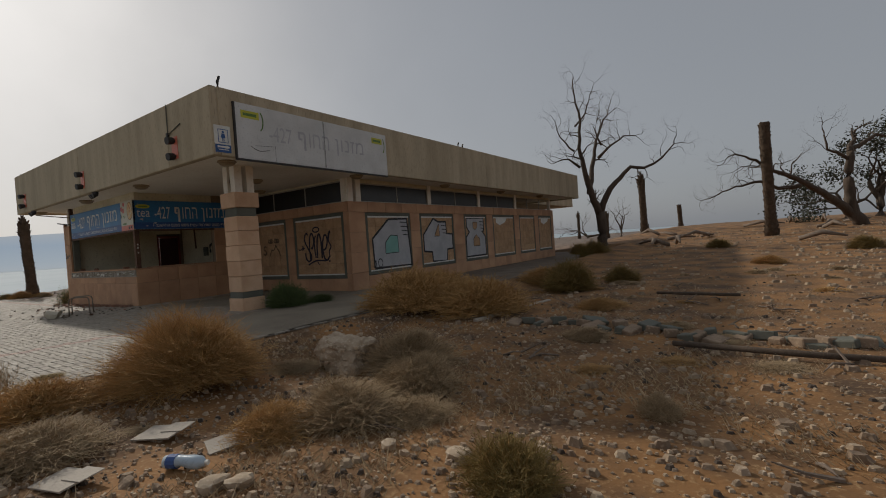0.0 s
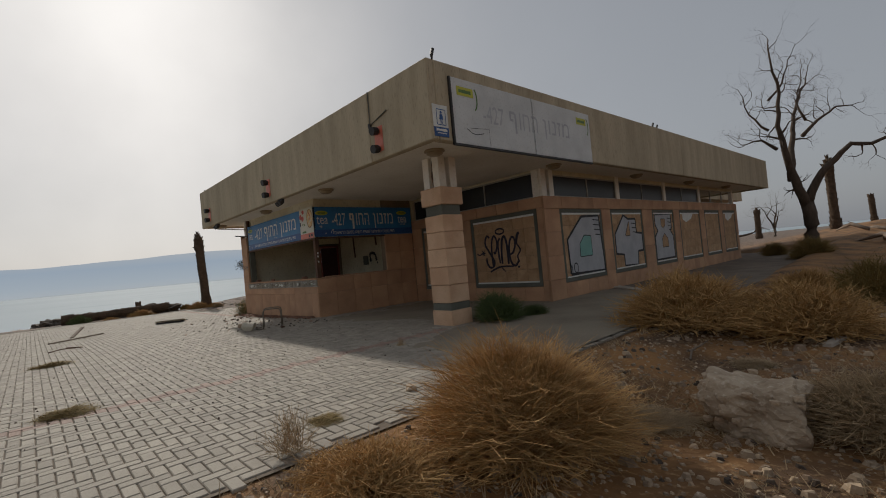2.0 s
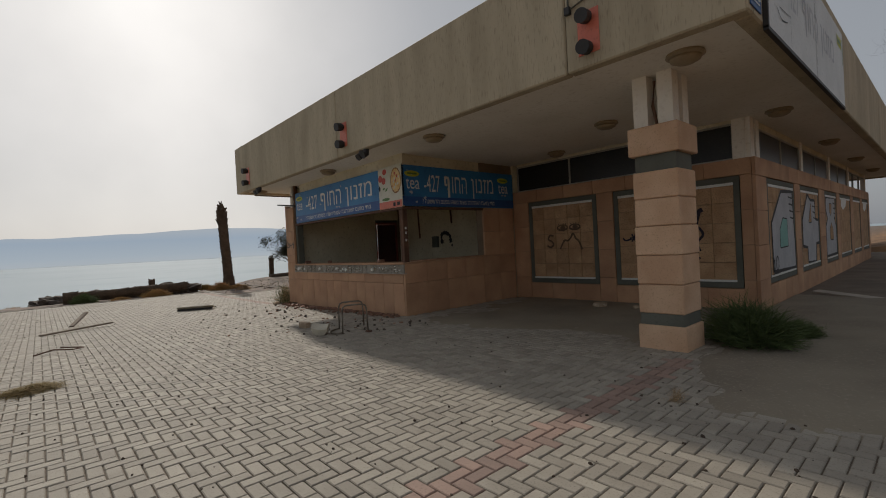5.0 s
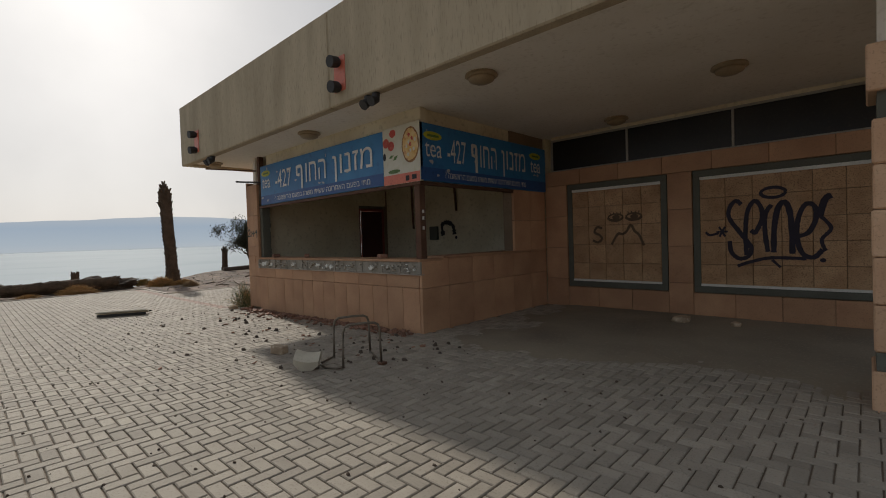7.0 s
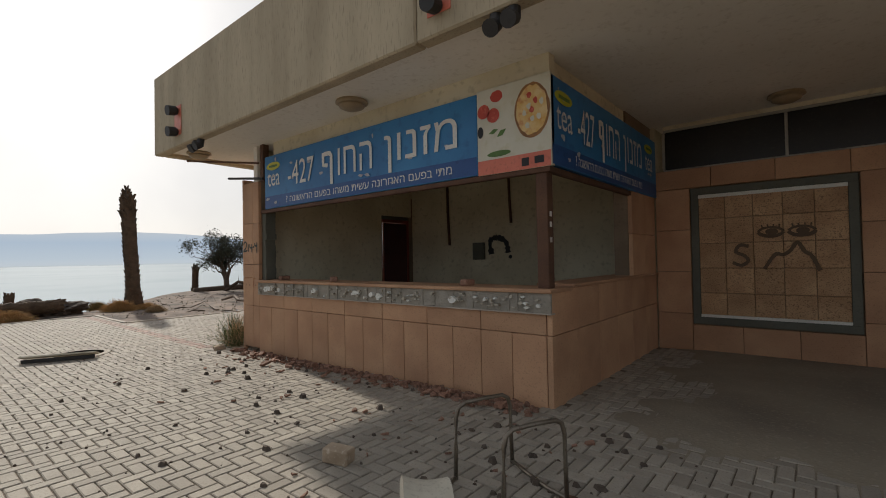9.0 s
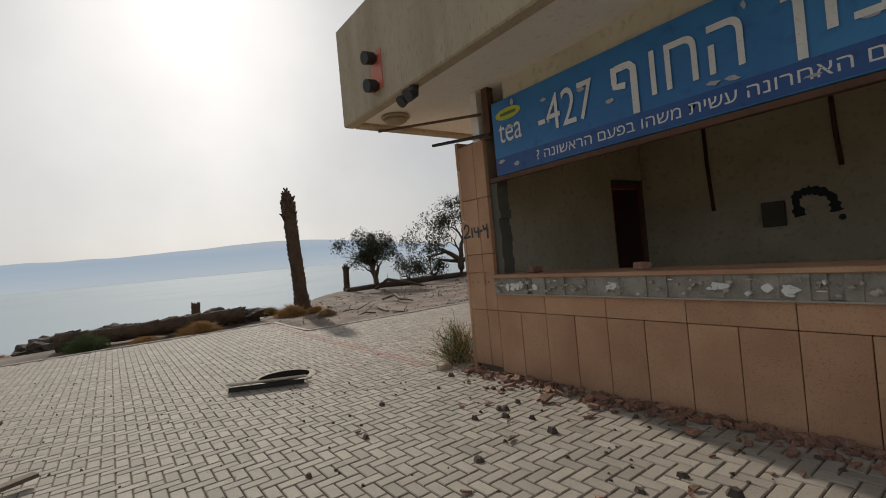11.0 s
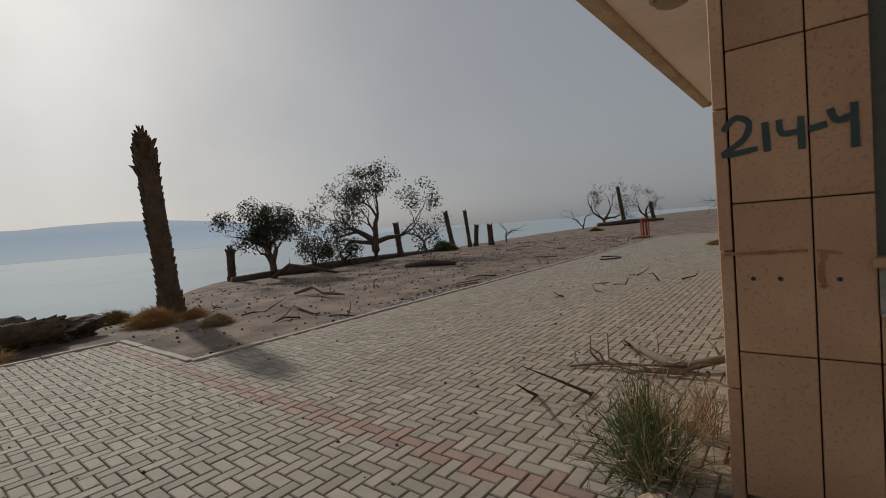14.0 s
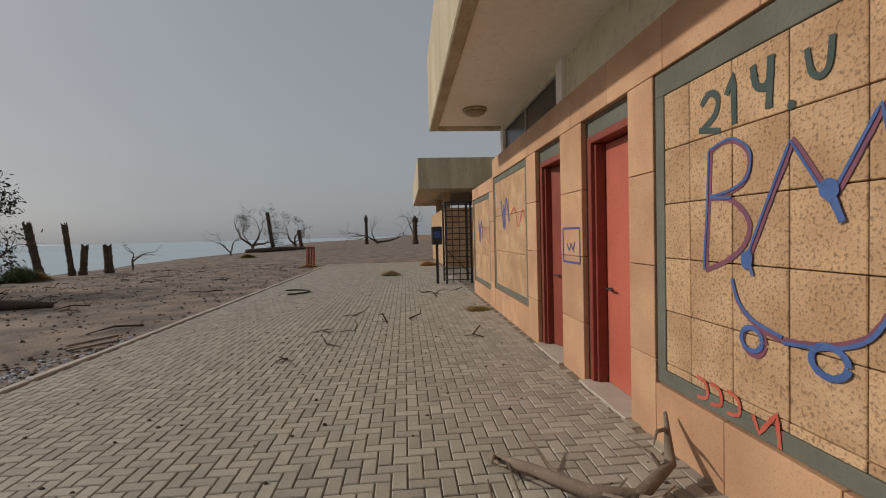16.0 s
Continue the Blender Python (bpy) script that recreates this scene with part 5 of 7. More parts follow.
big = shrub_mesh("foliage", 1.0, 0.8, 9000, M["tumble"], 1, 0.0033)
mid_ = shrub_mesh("foliage", 1.0, 0.8, 3000, M["tumble"], 2, 0.006)
straw = shrub_mesh("foliage", 1.0, 0.8, 2600, M["straw"], 3, 0.005, 0.5)
olive = shrub_mesh("foliage", 1.0, 0.9, 3000, M["olive"], 4, 0.006)
green = shrub_mesh("foliage", 1.0, 0.9, 2600, M["green"], 5, 0.007)
wisp = shrub_mesh("foliage", 1.0, 1.7, 230, M["green"], 6, 0.0055, 0.1, 0, 1.3)
dry_wisp = shrub_mesh("foliage", 1.0, 1.5, 160, M["straw"], 7, 0.007, 0.1, 0, 1.5)
L_T, L_S, L_O, L_G = "rust-brown dry tumbleweed shrub on sandy ground", "pale straw-coloured dry shrub on sandy ground", "olive-brown half-dry shrub on sandy ground", "green wiry shrub growing by the paving"
for me, x, y, s, sz, lb in (
        (big, -5.5, 2.6, 1.28, 0.9, L_T), (mid_, -6.0, 7.4, 1.5, 0.85, L_T), (mid_, -4.6, 7.9, 1.4, 0.8, L_T), (mid_, -6.6, 9.3, 1.2, 0.8, L_T),
        (mid_, -5.75, 1.35, 0.7, 0.7, L_T), (straw, -4.75, 1.0, 0.85, 0.5, L_S), (straw, -3.05, 2.75, 0.75, 0.75, L_S), (mid_, -3.45, 2.3, 0.6, 0.7, L_T), (straw, -2.5, 3.0, 0.5, 0.6, L_S),
        (straw, -3.5, 4.2, 0.95, 0.8, L_S), (straw, -2.9, 3.6, 0.7, 0.8, L_S), (olive, -1.25, 2.35, 0.48, 0.85, L_O), (straw, -0.7, 3.9, 0.3, 0.9, L_S),
        (olive, -4.1, 11.6, 1.15, 0.9, L_O), (olive, -3.2, 13.4, 0.8, 0.8, L_O), (mid_, -5.3, 12.8, 1.0, 0.8, L_T), (olive, -6.6, 22.6, 1.3, 0.85, L_O),
        (olive, -8.6, 26.6, 0.9, 0.9, L_O), (mid_, -2.6, 9.0, 0.7, 0.5, L_T), (olive, 3.2, 22, 0.9, 0.7, L_O), (olive, 5.8, 27, 1.1, 0.7, L_O), (mid_, 0.3, 18, 0.7, 0.6, L_T),
        (olive, -1.5, 25, 0.9, 0.6, L_O), (mid_, 8, 31, 1.2, 0.6, L_T), (straw, -2.0, 6.3, 0.5, 0.5, L_S),
        (green, -9.3, 6.75, 0.85, 0.95, L_G), (green, -9.0, 7.5, 0.45, 0.7, L_G), (green, -30.5, 1.5, 0.7, 0.85, L_G), (mid_, -30.4, 4.0, 0.8, 0.7, L_T), (mid_, -30.4, 2.7, 0.5, 0.5, L_T), (mid_, -31.3, 6.8, 0.75, 0.85, L_T), (straw, -29.6, 7.3, 0.5, 0.7, L_S),
        (mid_, -33.8, -0.6, 0.8, 0.6, L_T), (olive, -33.2, 6.6, 0.6, 0.7, L_O), (mid_, -31.4, 7.6, 0.5, 0.7, L_T), (green, -39.0, 26.0, 1.2, 0.8, L_G), (mid_, -38.6, 26.4, 0.8, 0.8, L_T),
        (straw, -23.3, 22.7, 0.6, 0.5, L_S), (mid_, -21.6, 27.5, 0.6, 0.6, L_T), (mid_, -27.8, 30.0, 0.6, 0.4, L_T), (olive, -36, 45, 1.0, 0.5, L_O)):
    plant("dry_shrub" if me not in (green,) else "green_shrub", me, x, y, lb, random.uniform(0, 360), s, sz, "shrubs on the waste ground")
plant("green_shrub", wisp, -21.35, 5.85, "wiry green shrub with dry stalks at the kiosk corner", 20, 0.62, 0.8)
plant("green_shrub", wisp, -21.5, 6.1, "low wiry green shrub beside the kiosk corner", 130, 0.5, 0.6)
plant("dry_stalks", dry_wisp, -21.2, 6.5, "thin leafless dry stalks against the west wall", 10, 0.4, 1.0)
plant("dry_stalks", dry_wisp, -21.35, 5.9, "thin leafless dry stalks at the kiosk corner", 70, 0.6, 1.0)
plant("dry_stalks", dry_wisp, -6.6, 1.2, "thin leafless dry stalks at the paving edge", 70, 0.35, 1.0)
plant("weed_sprig", dry_wisp, -9.2, 4.2, "small dry weed between paving blocks", 70, 0.16, 0.9)
for x, y, s in ((-9.9, 0.05, 0.45), (-14.7, 0.1, 0.5), (-21.3, 14.3, 0.45), (-7.0, 1.7, 0.3)):
    plant("dead_grass", olive, x, y, "flattened dead grass growing out of the paving", x * 30, s, 0.22, "dead grass tufts")

for i in range(44):
    x, y = random.uniform(-5.6, 4.5), random.uniform(1.6, 16)
    plant("dead_grass", straw if i % 3 else mid_, x, y, "flattened mat of dry grass on the sand", i * 50, random.uniform(0.2, 0.6), random.uniform(0.15, 0.4), "dead grass tufts")


# ---- trees ----
def grow(mb, p, d, r, ln, depth, rng, tips, bend=0.35, split=2.3, upward=0.15):
    """A limb that bends on its way and splits into thinner ones."""
    pts, rad, q, v = [p.copy()], [r], p.copy(), d.copy()
    n = 4 if depth > 2 else 3
    for i in range(n):
        v = (v + Vector(rng.normal(0, bend * 0.5, 3)) + Vector((0, 0, upward * 0.3))).normalized()
        q = q + v * (ln / n)
        pts.append(q.copy())
        rad.append(r * (1 - 0.4 * (i + 1) / n))
    mb.tube(pts, rad, 7 if r > 0.07 else (4 if r > 0.015 else 3), False)
    if depth == 0:
        tips.append((q, v))
        return
    for k in range(int(split + rng.uniform(0, 1))):
        side = Vector(rng.normal(0, 1, 3))
        side = (side - side.dot(v) * v).normalized()
        w = (v * rng.uniform(0.5, 1.0) + side * rng.uniform(0.45, 0.95)).normalized()
        start = pts[-1] if k < 2 else pts[rng.integers(1, n)]
        grow(mb, start, w, rad[-1] * rng.uniform(0.6, 0.85), ln * rng.uniform(0.62, 0.86), depth - 1, rng, tips, bend, split, upward)


def make_tree(name, label, x, y, trunk, limbs, seed, depth, leaf=0, leaf_size=0.06, split=2.3, bend=0.35, upward=0.15, leaf_material="leaf"):
    rng = np.random.default_rng(seed)
    th = thing(name, label, "tree", at=(x, y, surf(x, y) - 0.1))
    tr, br, tips = MB(), MB(), []
    r, h = trunk
    top = Vector((0.0, 0.0, h))
    tr.tube([(0, 0, 0), (0.02, 0, h * 0.12), (0.03 * h, 0.01, h * 0.5), top], [r * 1.5, r * 1.1, r * 0.95, r * 0.9], 10)
    part("trunk", tr, M["bark"], th, smooth=True)
    for dx, dy, dz, ln, rr in limbs:
        grow(br, top - Vector((0, 0, r)), Vector((dx, dy, dz)).normalized(), r * rr, ln, depth, rng, tips, bend, split, upward)
    tagged(part("branching", br, M["bark"], th, smooth=True), kind="stuff")
    if leaf:
        lf = MB()
        for q, v in tips:
            for _ in range(leaf):
                c = q + Vector(rng.normal(0, leaf_size * 2.4, 3))
                a, b = Vector(rng.normal(0, 1, 3)).normalized() * leaf_size, Vector(rng.normal(0, 1, 3)).normalized() * leaf_size * 0.5
                lf.add([c - a, c + b, c + a, c - b], [(0, 1, 2, 3)])
        me = bpy.data.meshes.new("crown")
        me.from_pydata(lf.v, [], lf.f)
        me.materials.append(M[leaf_material])
        part("crown", me, None, th)
    return th


def limbed_tree(label, x, y, across, limbs, seed, twig=0.8, depth=3, gap=0.5):
    """A dead tree with given main limbs, (across, up) in metres, hung with fine twigs; across is the plan direction they spread in."""
    rng = np.random.default_rng(seed)
    th = thing("bare_tree", label, "tree", at=(x, y, surf(x, y) - 0.1))
    ax = Vector((across[0], across[1], 0)).normalized()
    dp = Vector((-ax.y, ax.x, 0))
    twigs, tips = MB(), []
    for k, (pts, r0, r1, bare) in enumerate(limbs):
        lean = rng.uniform(-0.35, 0.35) if k else 0.0
        q = [ax * a + Vector((0, 0, b)) + dp * (lean * (b - pts[0][1] + abs(a - pts[0][0]))) for a, b in pts]
        fine = []
        for a, b in zip(q, q[1:]):
            n = max(2, int((b - a).length / 0.35))
            fine += [a.lerp(b, i / n) + (Vector(rng.normal(0, 0.035, 3)) if i else Vector()) for i in range(n)]
        fine.append(q[-1])
        n = len(fine)
        rad = [r0 + (r1 - r0) * (i / (n - 1)) ** 0.8 for i in range(n)]
        part("trunk" if k == 0 else "limb", MB().tube(fine, rad, 9 if r0 > 0.1 else 6), M["bark"], th, smooth=True)
        run = 0.0
        for i in range(1, n):
            run += (fine[i] - fine[i - 1]).length
            if i / n < bare or run < gap:
                continue
            run = 0.0
            v = (fine[i] - fine[i - 1]).normalized()
            side = Vector(rng.normal(0, 1, 3))
            side = (side - side.dot(v) * v).normalized()
            grow(twigs, fine[i], (v * 0.6 + side + Vector((0, 0, 0.25))).normalized(), max(0.018, rad[i] * 0.45), twig * rng.uniform(0.6, 1.25), depth, rng, tips, 0.5, 2.2, 0.1)
        grow(twigs, fine[-1], (fine[-1] - fine[-2]).normalized(), r1, twig, depth, rng, tips, 0.5, 2.2, 0.1)
    tagged(part("twig_spray", twigs, M["bark"], th), kind="stuff")


limbed_tree("tall leafless dead tree with forked limbs", -7.0, 25.5, (0.82, 0.57), (
    ([(0.0, 0.00), (0.03, 0.60), (0.08, 1.40), (0.0, 2.40)], 0.36, 0.25, 1.1),
    ([(0.0, 2.20), (-0.5, 3.47), (-0.85, 4.48), (-1.2, 5.82), (-1.1, 7.17), (-1.35, 8.06), (-1.5, 8.96)], 0.22, 0.03, 0.35),
    ([(-0.5, 3.47), (-0.2, 4.48), (0.1, 5.38), (0.5, 6.61), (1.1, 7.62), (1.7, 8.51)], 0.17, 0.03, 0.3),
    ([(0.0, 2.30), (0.35, 3.25), (0.8, 3.92), (1.6, 4.70), (2.3, 4.59), (3.2, 5.04), (3.8, 5.71)], 0.2, 0.03, 0.55),
    ([(-0.95, 4.93), (-1.6, 5.38), (-2.3, 5.26)], 0.08, 0.025, 0.25),
    ([(0.1, 5.38), (0.9, 6.05), (1.8, 6.61), (2.5, 6.61)], 0.09, 0.025, 0.2),
    ([(-1.1, 7.17), (-0.5, 7.84), (-0.2, 8.85)], 0.06, 0.02, 0.2),
    ([(0.3, 6.05), (0.0, 6.94), (0.3, 7.84)], 0.06, 0.02, 0.2),
    ([(-1.2, 5.82), (-2.0, 6.61), (-2.2, 7.28)], 0.06, 0.02, 0.2)), 11, 0.66, 4, 0.3)
limbed_tree("dead leaning tree with long broken limbs", 5.2, 38.0, (0.82, 0.57), (
    ([(0.3, 0.0), (-0.2, 0.8), (-0.4, 1.8), (-0.4, 3.0), (-0.2, 4.7)], 0.42, 0.2, 1.1),
    ([(-0.2, 0.8), (-1.7, 1.8), (-3.45, 2.8), (-4.60, 3.3), (-5.75, 3.7), (-6.90, 4.4), (-8.28, 4.8)], 0.3, 0.04, 0.5),
    ([(-3.45, 2.8), (-4.83, 2.7), (-5.86, 3.2), (-7.47, 3.0), (-8.74, 2.5)], 0.15, 0.03, 0.4),
    ([(-0.2, 4.6), (0.6, 5.1), (1.7, 5.7), (2.6, 5.5), (3.6, 6.3)], 0.16, 0.05, 0.4),
    ([(-0.3, 4.2), (-1.0, 4.7), (-1.6, 4.9), (-1.7, 5.6)], 0.12, 0.05, 0.5)), 13, 0.85, 4, 0.4)
make_tree("leafy_tree", "dusty green tree behind dead trunks", 7.6, 46.0, (0.25, 1.6), ((0.6, 0.3, 0.8, 1.9, 0.8), (-0.5, -0.3, 0.9, 1.9, 0.8), (0.0, 0.3, 1.0, 2.0, 0.8)), 15, 4, 26, 0.13)
make_tree("leafy_tree", "dusty green tree behind dead trunks", 5.6, 45.0, (0.2, 0.9), ((0.8, 0.3, 0.5, 1.7, 0.8), (-0.7, -0.3, 0.6, 1.7, 0.8), (0.0, 0.3, 1.0, 1.5, 0.8)), 16, 4, 26, 0.13)
make_tree("leafy_tree", "sparse grey-green acacia on the bank", -38.5, 19.7, (0.22, 1.3), ((-0.6, -0.6, 0.8, 1.45, 0.8), (0.3, 0.4, 1.0, 1.5, 0.8), (0.8, 0.8, 0.55, 1.45, 0.7), (-0.9, -0.8, 0.35, 1.35, 0.6)), 17, 5, 24, 0.075, upward=0.12)
make_tree("leafy_tree", "dense dark green tree on the bank", -37.7, 13.3, (0.15, 0.8), ((-0.15, -0.15, 1.0, 0.75, 0.8), (0.25, 0.25, 1.0, 0.7, 0.8), (0.0, 0.1, 1.0, 0.85, 0.8), (-0.35, -0.15, 0.7, 0.5, 0.7)), 18, 5, 26, 0.06, upward=0.35)
make_tree("leafy_tree", "small sparse shrubby tree on the bank", -37.8, 15.4, (0.1, 0.4), ((-0.3, -0.3, 1.0, 0.45, 0.8), (0.4, 0.4, 0.8, 0.4, 0.8)), 19, 4, 22, 0.06)
make_tree("leafy_tree", "small sparse shrubby tree on the bank", -38.6, 17.6, (0.1, 0.4), ((-0.3, -0.3, 1.0, 0.5, 0.8), (0.5, 0.5, 0.6, 0.5, 0.8)), 20, 4, 22, 0.06)
make_tree("bare_tree", "thin leafless tree among cut trunks", -39.2, 24.4, (0.09, 0.9), ((0.4, 0.4, 0.9, 0.9, 0.8), (-0.5, -0.5, 0.7, 0.8, 0.8)), 21, 4)
make_tree("bare_tree", "thin leaning leafless sapling", -38.0, 32.2, (0.06, 0.6), ((0.6, 0.5, 0.7, 0.7, 0.9), (0.3, 0.1, 1.0, 0.5, 0.8)), 22, 3)
make_tree("bare_tree", "leafless thorny tree on the far bank", -40.0, 52.0, (0.1, 0.5), ((0.3, 0.3, 1.0, 1.3, 0.8), (-0.5, -0.4, 0.9, 1.2, 0.8)), 23, 4)
make_tree("leafy_tree", "grey scrubby tree beside a tall trunk", -40.8, 61.0, (0.2, 1.0), ((0.3, 0.3, 1.0, 1.7, 0.8), (-0.6, -0.4, 0.7, 1.7, 0.8), (0.6, 0.5, 0.6, 1.5, 0.8)), 24, 4, 16, 0.08)
make_tree("leafy_tree", "grey scrubby leaning tree beside a stump", -37.0, 66.0, (0.2, 1.0), ((-0.6, -0.4, 0.7, 1.6, 0.8), (0.1, 0.2, 1.0, 1.2, 0.8)), 25, 4, 14, 0.08)
make_tree("bare_tree", "leafless tree far along the path", -21.0, 90.0, (0.2, 1.5), ((0.3, 0.3, 1.0, 2.4, 0.8), (-0.6, -0.4, 0.8, 2.4, 0.8), (0.6, 0.3, 0.6, 2.0, 0.8)), 26, 4)
make_tree("bare_tree", "fallen leafless tree far along the path", -28.0, 92.0, (0.25, 0.7), ((-0.9, -0.1, 0.3, 3.0, 0.8), (0.9, 0.1, 0.2, 3.5, 0.9), (-0.3, 0.0, 0.8, 2.0, 0.6)), 27, 4)


def dead_palm(x, y, top, r, label, name="palm_trunk", rings=26, tip=True):
    """A dead palm trunk: rows of cut leaf bases round a leaning shaft."""
    th = thing(name, label, "palm trunk", at=(x, y, surf(x, y) - 0.1), group="dead palm trunks")
    ln = Vector(top).length
    shaft = MB()
    prof = [(i / 10, r * (1.25 - 0.35 * smooth(0, 0.2, i / 10) + (0.06 * smooth(0.75, 0.9, i / 10) if tip else 0))) for i in range(11)]
    shaft.tube([Vector(top) * a for a, _ in prof], [b for _, b in prof[:-1]] + [r * (0.25 if tip else 0.8)], 12)
    part("shaft", shaft, M["palmbark"], th, smooth=True)
    st = MB()
    axis_v = Vector(top).normalized()
    e1 = axis_v.cross(Vector((0.3, 0.2, -0.5) if abs(axis_v.z) < 0.5 else (0, 1, 0))).normalized()
    e2 = axis_v.cross(e1)
    rng = np.random.default_rng(int(abs(x * 10)))
    for i in range(rings):
        f = (i + 0.5) / rings * (1.0 if tip else 0.97)
        c = Vector(top) * f
        rr = r * (1.2 - 0.3 * smooth(0, 0.2, f) + (0.12 * smooth(0.72, 0.85, f) - 0.9 * smooth(0.86, 1.02, f) if tip else 0))
        m = 9
        for k in range(m):
            a = 2 * math.pi * (k + 0.5 * (i % 2)) / m + rng.normal(0, 0.1)
            o = e1 * math.cos(a) + e2 * math.sin(a)
            s = (e2 * math.cos(a) - e1 * math.sin(a)) * (rr * 0.33)
            up = axis_v * (ln / rings * rng.uniform(1.0, 1.7))
            out = rr * rng.uniform(0.08, 0.32) * (2.6 if tip and f > 0.74 and rng.random() < 0.4 else 1)
            b = c + o * (rr * 0.9)
            st.add([b - s, b + s, b + up * 0.9 + o * out + s * 0.6, b + up * 0.9 + o * out - s * 0.6, b + up * 0.7 - o * 0.03], [(0, 1, 2, 3), (3, 2, 4), (0, 3, 4), (1, 4, 2)])
    part("bark_husk", st, M["palmbark"], th)
    return th


dead_palm(-32.0, 7.4, (-0.48, -0.08, 4.4), 0.24, "dead headless palm trunk leaning over the bank")
fp = dead_palm(-31.2, 0.9, (0.4, 4.3, 0.12), 0.21, "fallen dark palm trunk lying along the bank", "fallen_palm", 22, False)
fp.location.z += 0.3
for i in range(11):
    x, y = -33.6 + 0.22 * i + random.uniform(-0.3, 0.3), 0.2 + 0.5 * i
    md = thing("earth_mound", "dark crumbling earth heaped along the bank", "earth", at=pose(x, y, ground_z(x, y) + 0.12, 0, 0, i * 40), group="bank mounds")
    part("body", rock_mesh("body", random.uniform(0.5, 0.8), random.uniform(0.4, 0.6), random.uniform(0.28, 0.45), M["darkrock"], i + 90, 0.6, 4), None, md)
dead_palm(-34.5, 4.4, (0, 0.05, 1.3), 0.15, "short dead palm stump on the bank", rings=9, tip=False)
dead_palm(-39.2, 12.3, (0, 0.05, 1.45), 0.17, "short dead palm stump on the bank", rings=9)
dead_palm(-39.6, 27.9, (-0.25, -0.3, 2.6), 0.17, "slender dead palm trunk on the bank", rings=14, tip=False)
dead_palm(-38.9, 28.9, (-0.15, -0.15, 2.6), 0.13, "slender dead palm trunk on the bank", rings=14, tip=False)
dead_palm(-38.5, 29.0, (0.1, 0.1, 1.5), 0.16, "short dead palm stump on the bank", rings=9, tip=False)
dead_palm(-38.0, 30.2, (-0.05, 0, 1.5), 0.2, "short dead palm stump on the bank", rings=9, tip=False)
dead_palm(-38.9, 22.0, (-0.1, -0.1, 2.0), 0.17, "slender dead palm trunk on the bank", rings=12, tip=False)
dead_palm(-39.2, 64.0, (-0.5, -0.4, 4.9), 0.25, "tall dead palm trunk on the far bank", rings=16, tip=False)
dead_palm(-36.6, 68.0, (-0.3, -0.2, 2.6), 0.25, "dead palm stump on the far bank", rings=12, tip=False)
dead_palm(-30.0, 93.0, (0.0, 0.0, 5.5), 0.3, "tall dead palm trunk far along the path", rings=16)
dead_palm(-8.1, 43.3, (-0.1, 0.0, 5.3), 0.3, "dead palm trunk with a ragged top", rings=18)
dead_palm(-7.0, 58.0, (-0.1, 0.0, 2.6), 0.25, "dead palm stump behind the waste ground", rings=12, tip=False)
dead_palm(0.75, 32.7, (-0.1, -0.1, 6.7), 0.3, "tall cut-off dead palm trunk", rings=30, tip=False)
dead_palm(-21, 80.0, (0.0, 0.0, 4.5), 0.4, "far dead palm trunk", rings=14)


# ---- logs, branches, boards ----
def log(name, label, pts, radii, material="driftwood", cat="branch", twigs=0, seed=0):
    th = thing(name, label, cat)
    part("wood", MB().tube(pts, radii, 7), M[material], th, smooth=True)
    rng = np.random.default_rng(seed)
    for _ in range(twigs):
        i = rng.integers(0, len(pts) - 1)
        s = Vector(pts[i]).lerp(Vector(pts[i + 1]), rng.uniform(0, 1))
        e = s + Vector((rng.normal(0, 0.25), rng.normal(0, 0.25), abs(rng.normal(0, 0.12)) + 0.02))
        m = s.lerp(e, 0.5) + Vector(rng.normal(0, 0.04, 3))
        part("twig", MB().tube([s, m, e], [0.016, 0.011, 0.004], 5), M[material], th)
    return th


z = zp(-22)
log("dead_branch", "grey forked dead branch lying on the paving", [(-22.2, 8.35, z + 0.03), (-22.0, 8.1, z + 0.07), (-21.75, 7.85, z + 0.05), (-21.5, 7.75, z + 0.06), (-21.2, 7.95, z + 0.12), (-21.05, 8.25, z + 0.3)], [0.03, 0.035, 0.045, 0.045, 0.035, 0.012], twigs=9, seed=1)
log("dead_branch", "grey forked dead branch lying on the paving", [(-22.5, 7.45, z + 0.02), (-22.2, 7.6, z + 0.05), (-21.9, 7.55, z + 0.03), (-21.5, 7.6, z + 0.05)], [0.015, 0.02, 0.022, 0.03], twigs=7, seed=2)
log("dead_branch", "curved dead branch on the sand", [(-31.6, 10.3, 0.12), (-31.0, 10.5, 0.28), (-30.3, 10.3, 0.16), (-29.6, 10.4, 0.12)], [0.05, 0.06, 0.05, 0.02], twigs=5, seed=3)
log("fallen_log", "pile of dark broken wood on the sand", [(-33.4, 16.6, 0.12), (-32.3, 17.0, 0.2), (-31.4, 17.3, 0.12)], [0.1, 0.14, 0.08], "bark", "log", 8, 4)
log("fallen_log", "long fallen trunk on the far bank", [(-40.5, 58, 0.2), (-38.0, 62, 0.35), (-35.0, 66, 0.3)], [0.3, 0.3, 0.15], "bark", "log", 6, 5)
log("fallen_log", "dark fallen trunk along the bank", [(-38.6, 12.0, 0.1), (-38.2, 15.5, 0.2), (-39.0, 20.5, 0.15), (-39.3, 25.5, 0.1)], [0.18, 0.22, 0.2, 0.12], "bark", "log", 12, 6)
log("fallen_log", "arched fallen limb on the bank", [(-37.6, 13.2, 0.1), (-37.0, 13.6, 0.55), (-36.2, 14.4, 0.3), (-35.6, 15.0, 0.05)], [0.09, 0.09, 0.07, 0.04], "bark", "log", 4, 7)
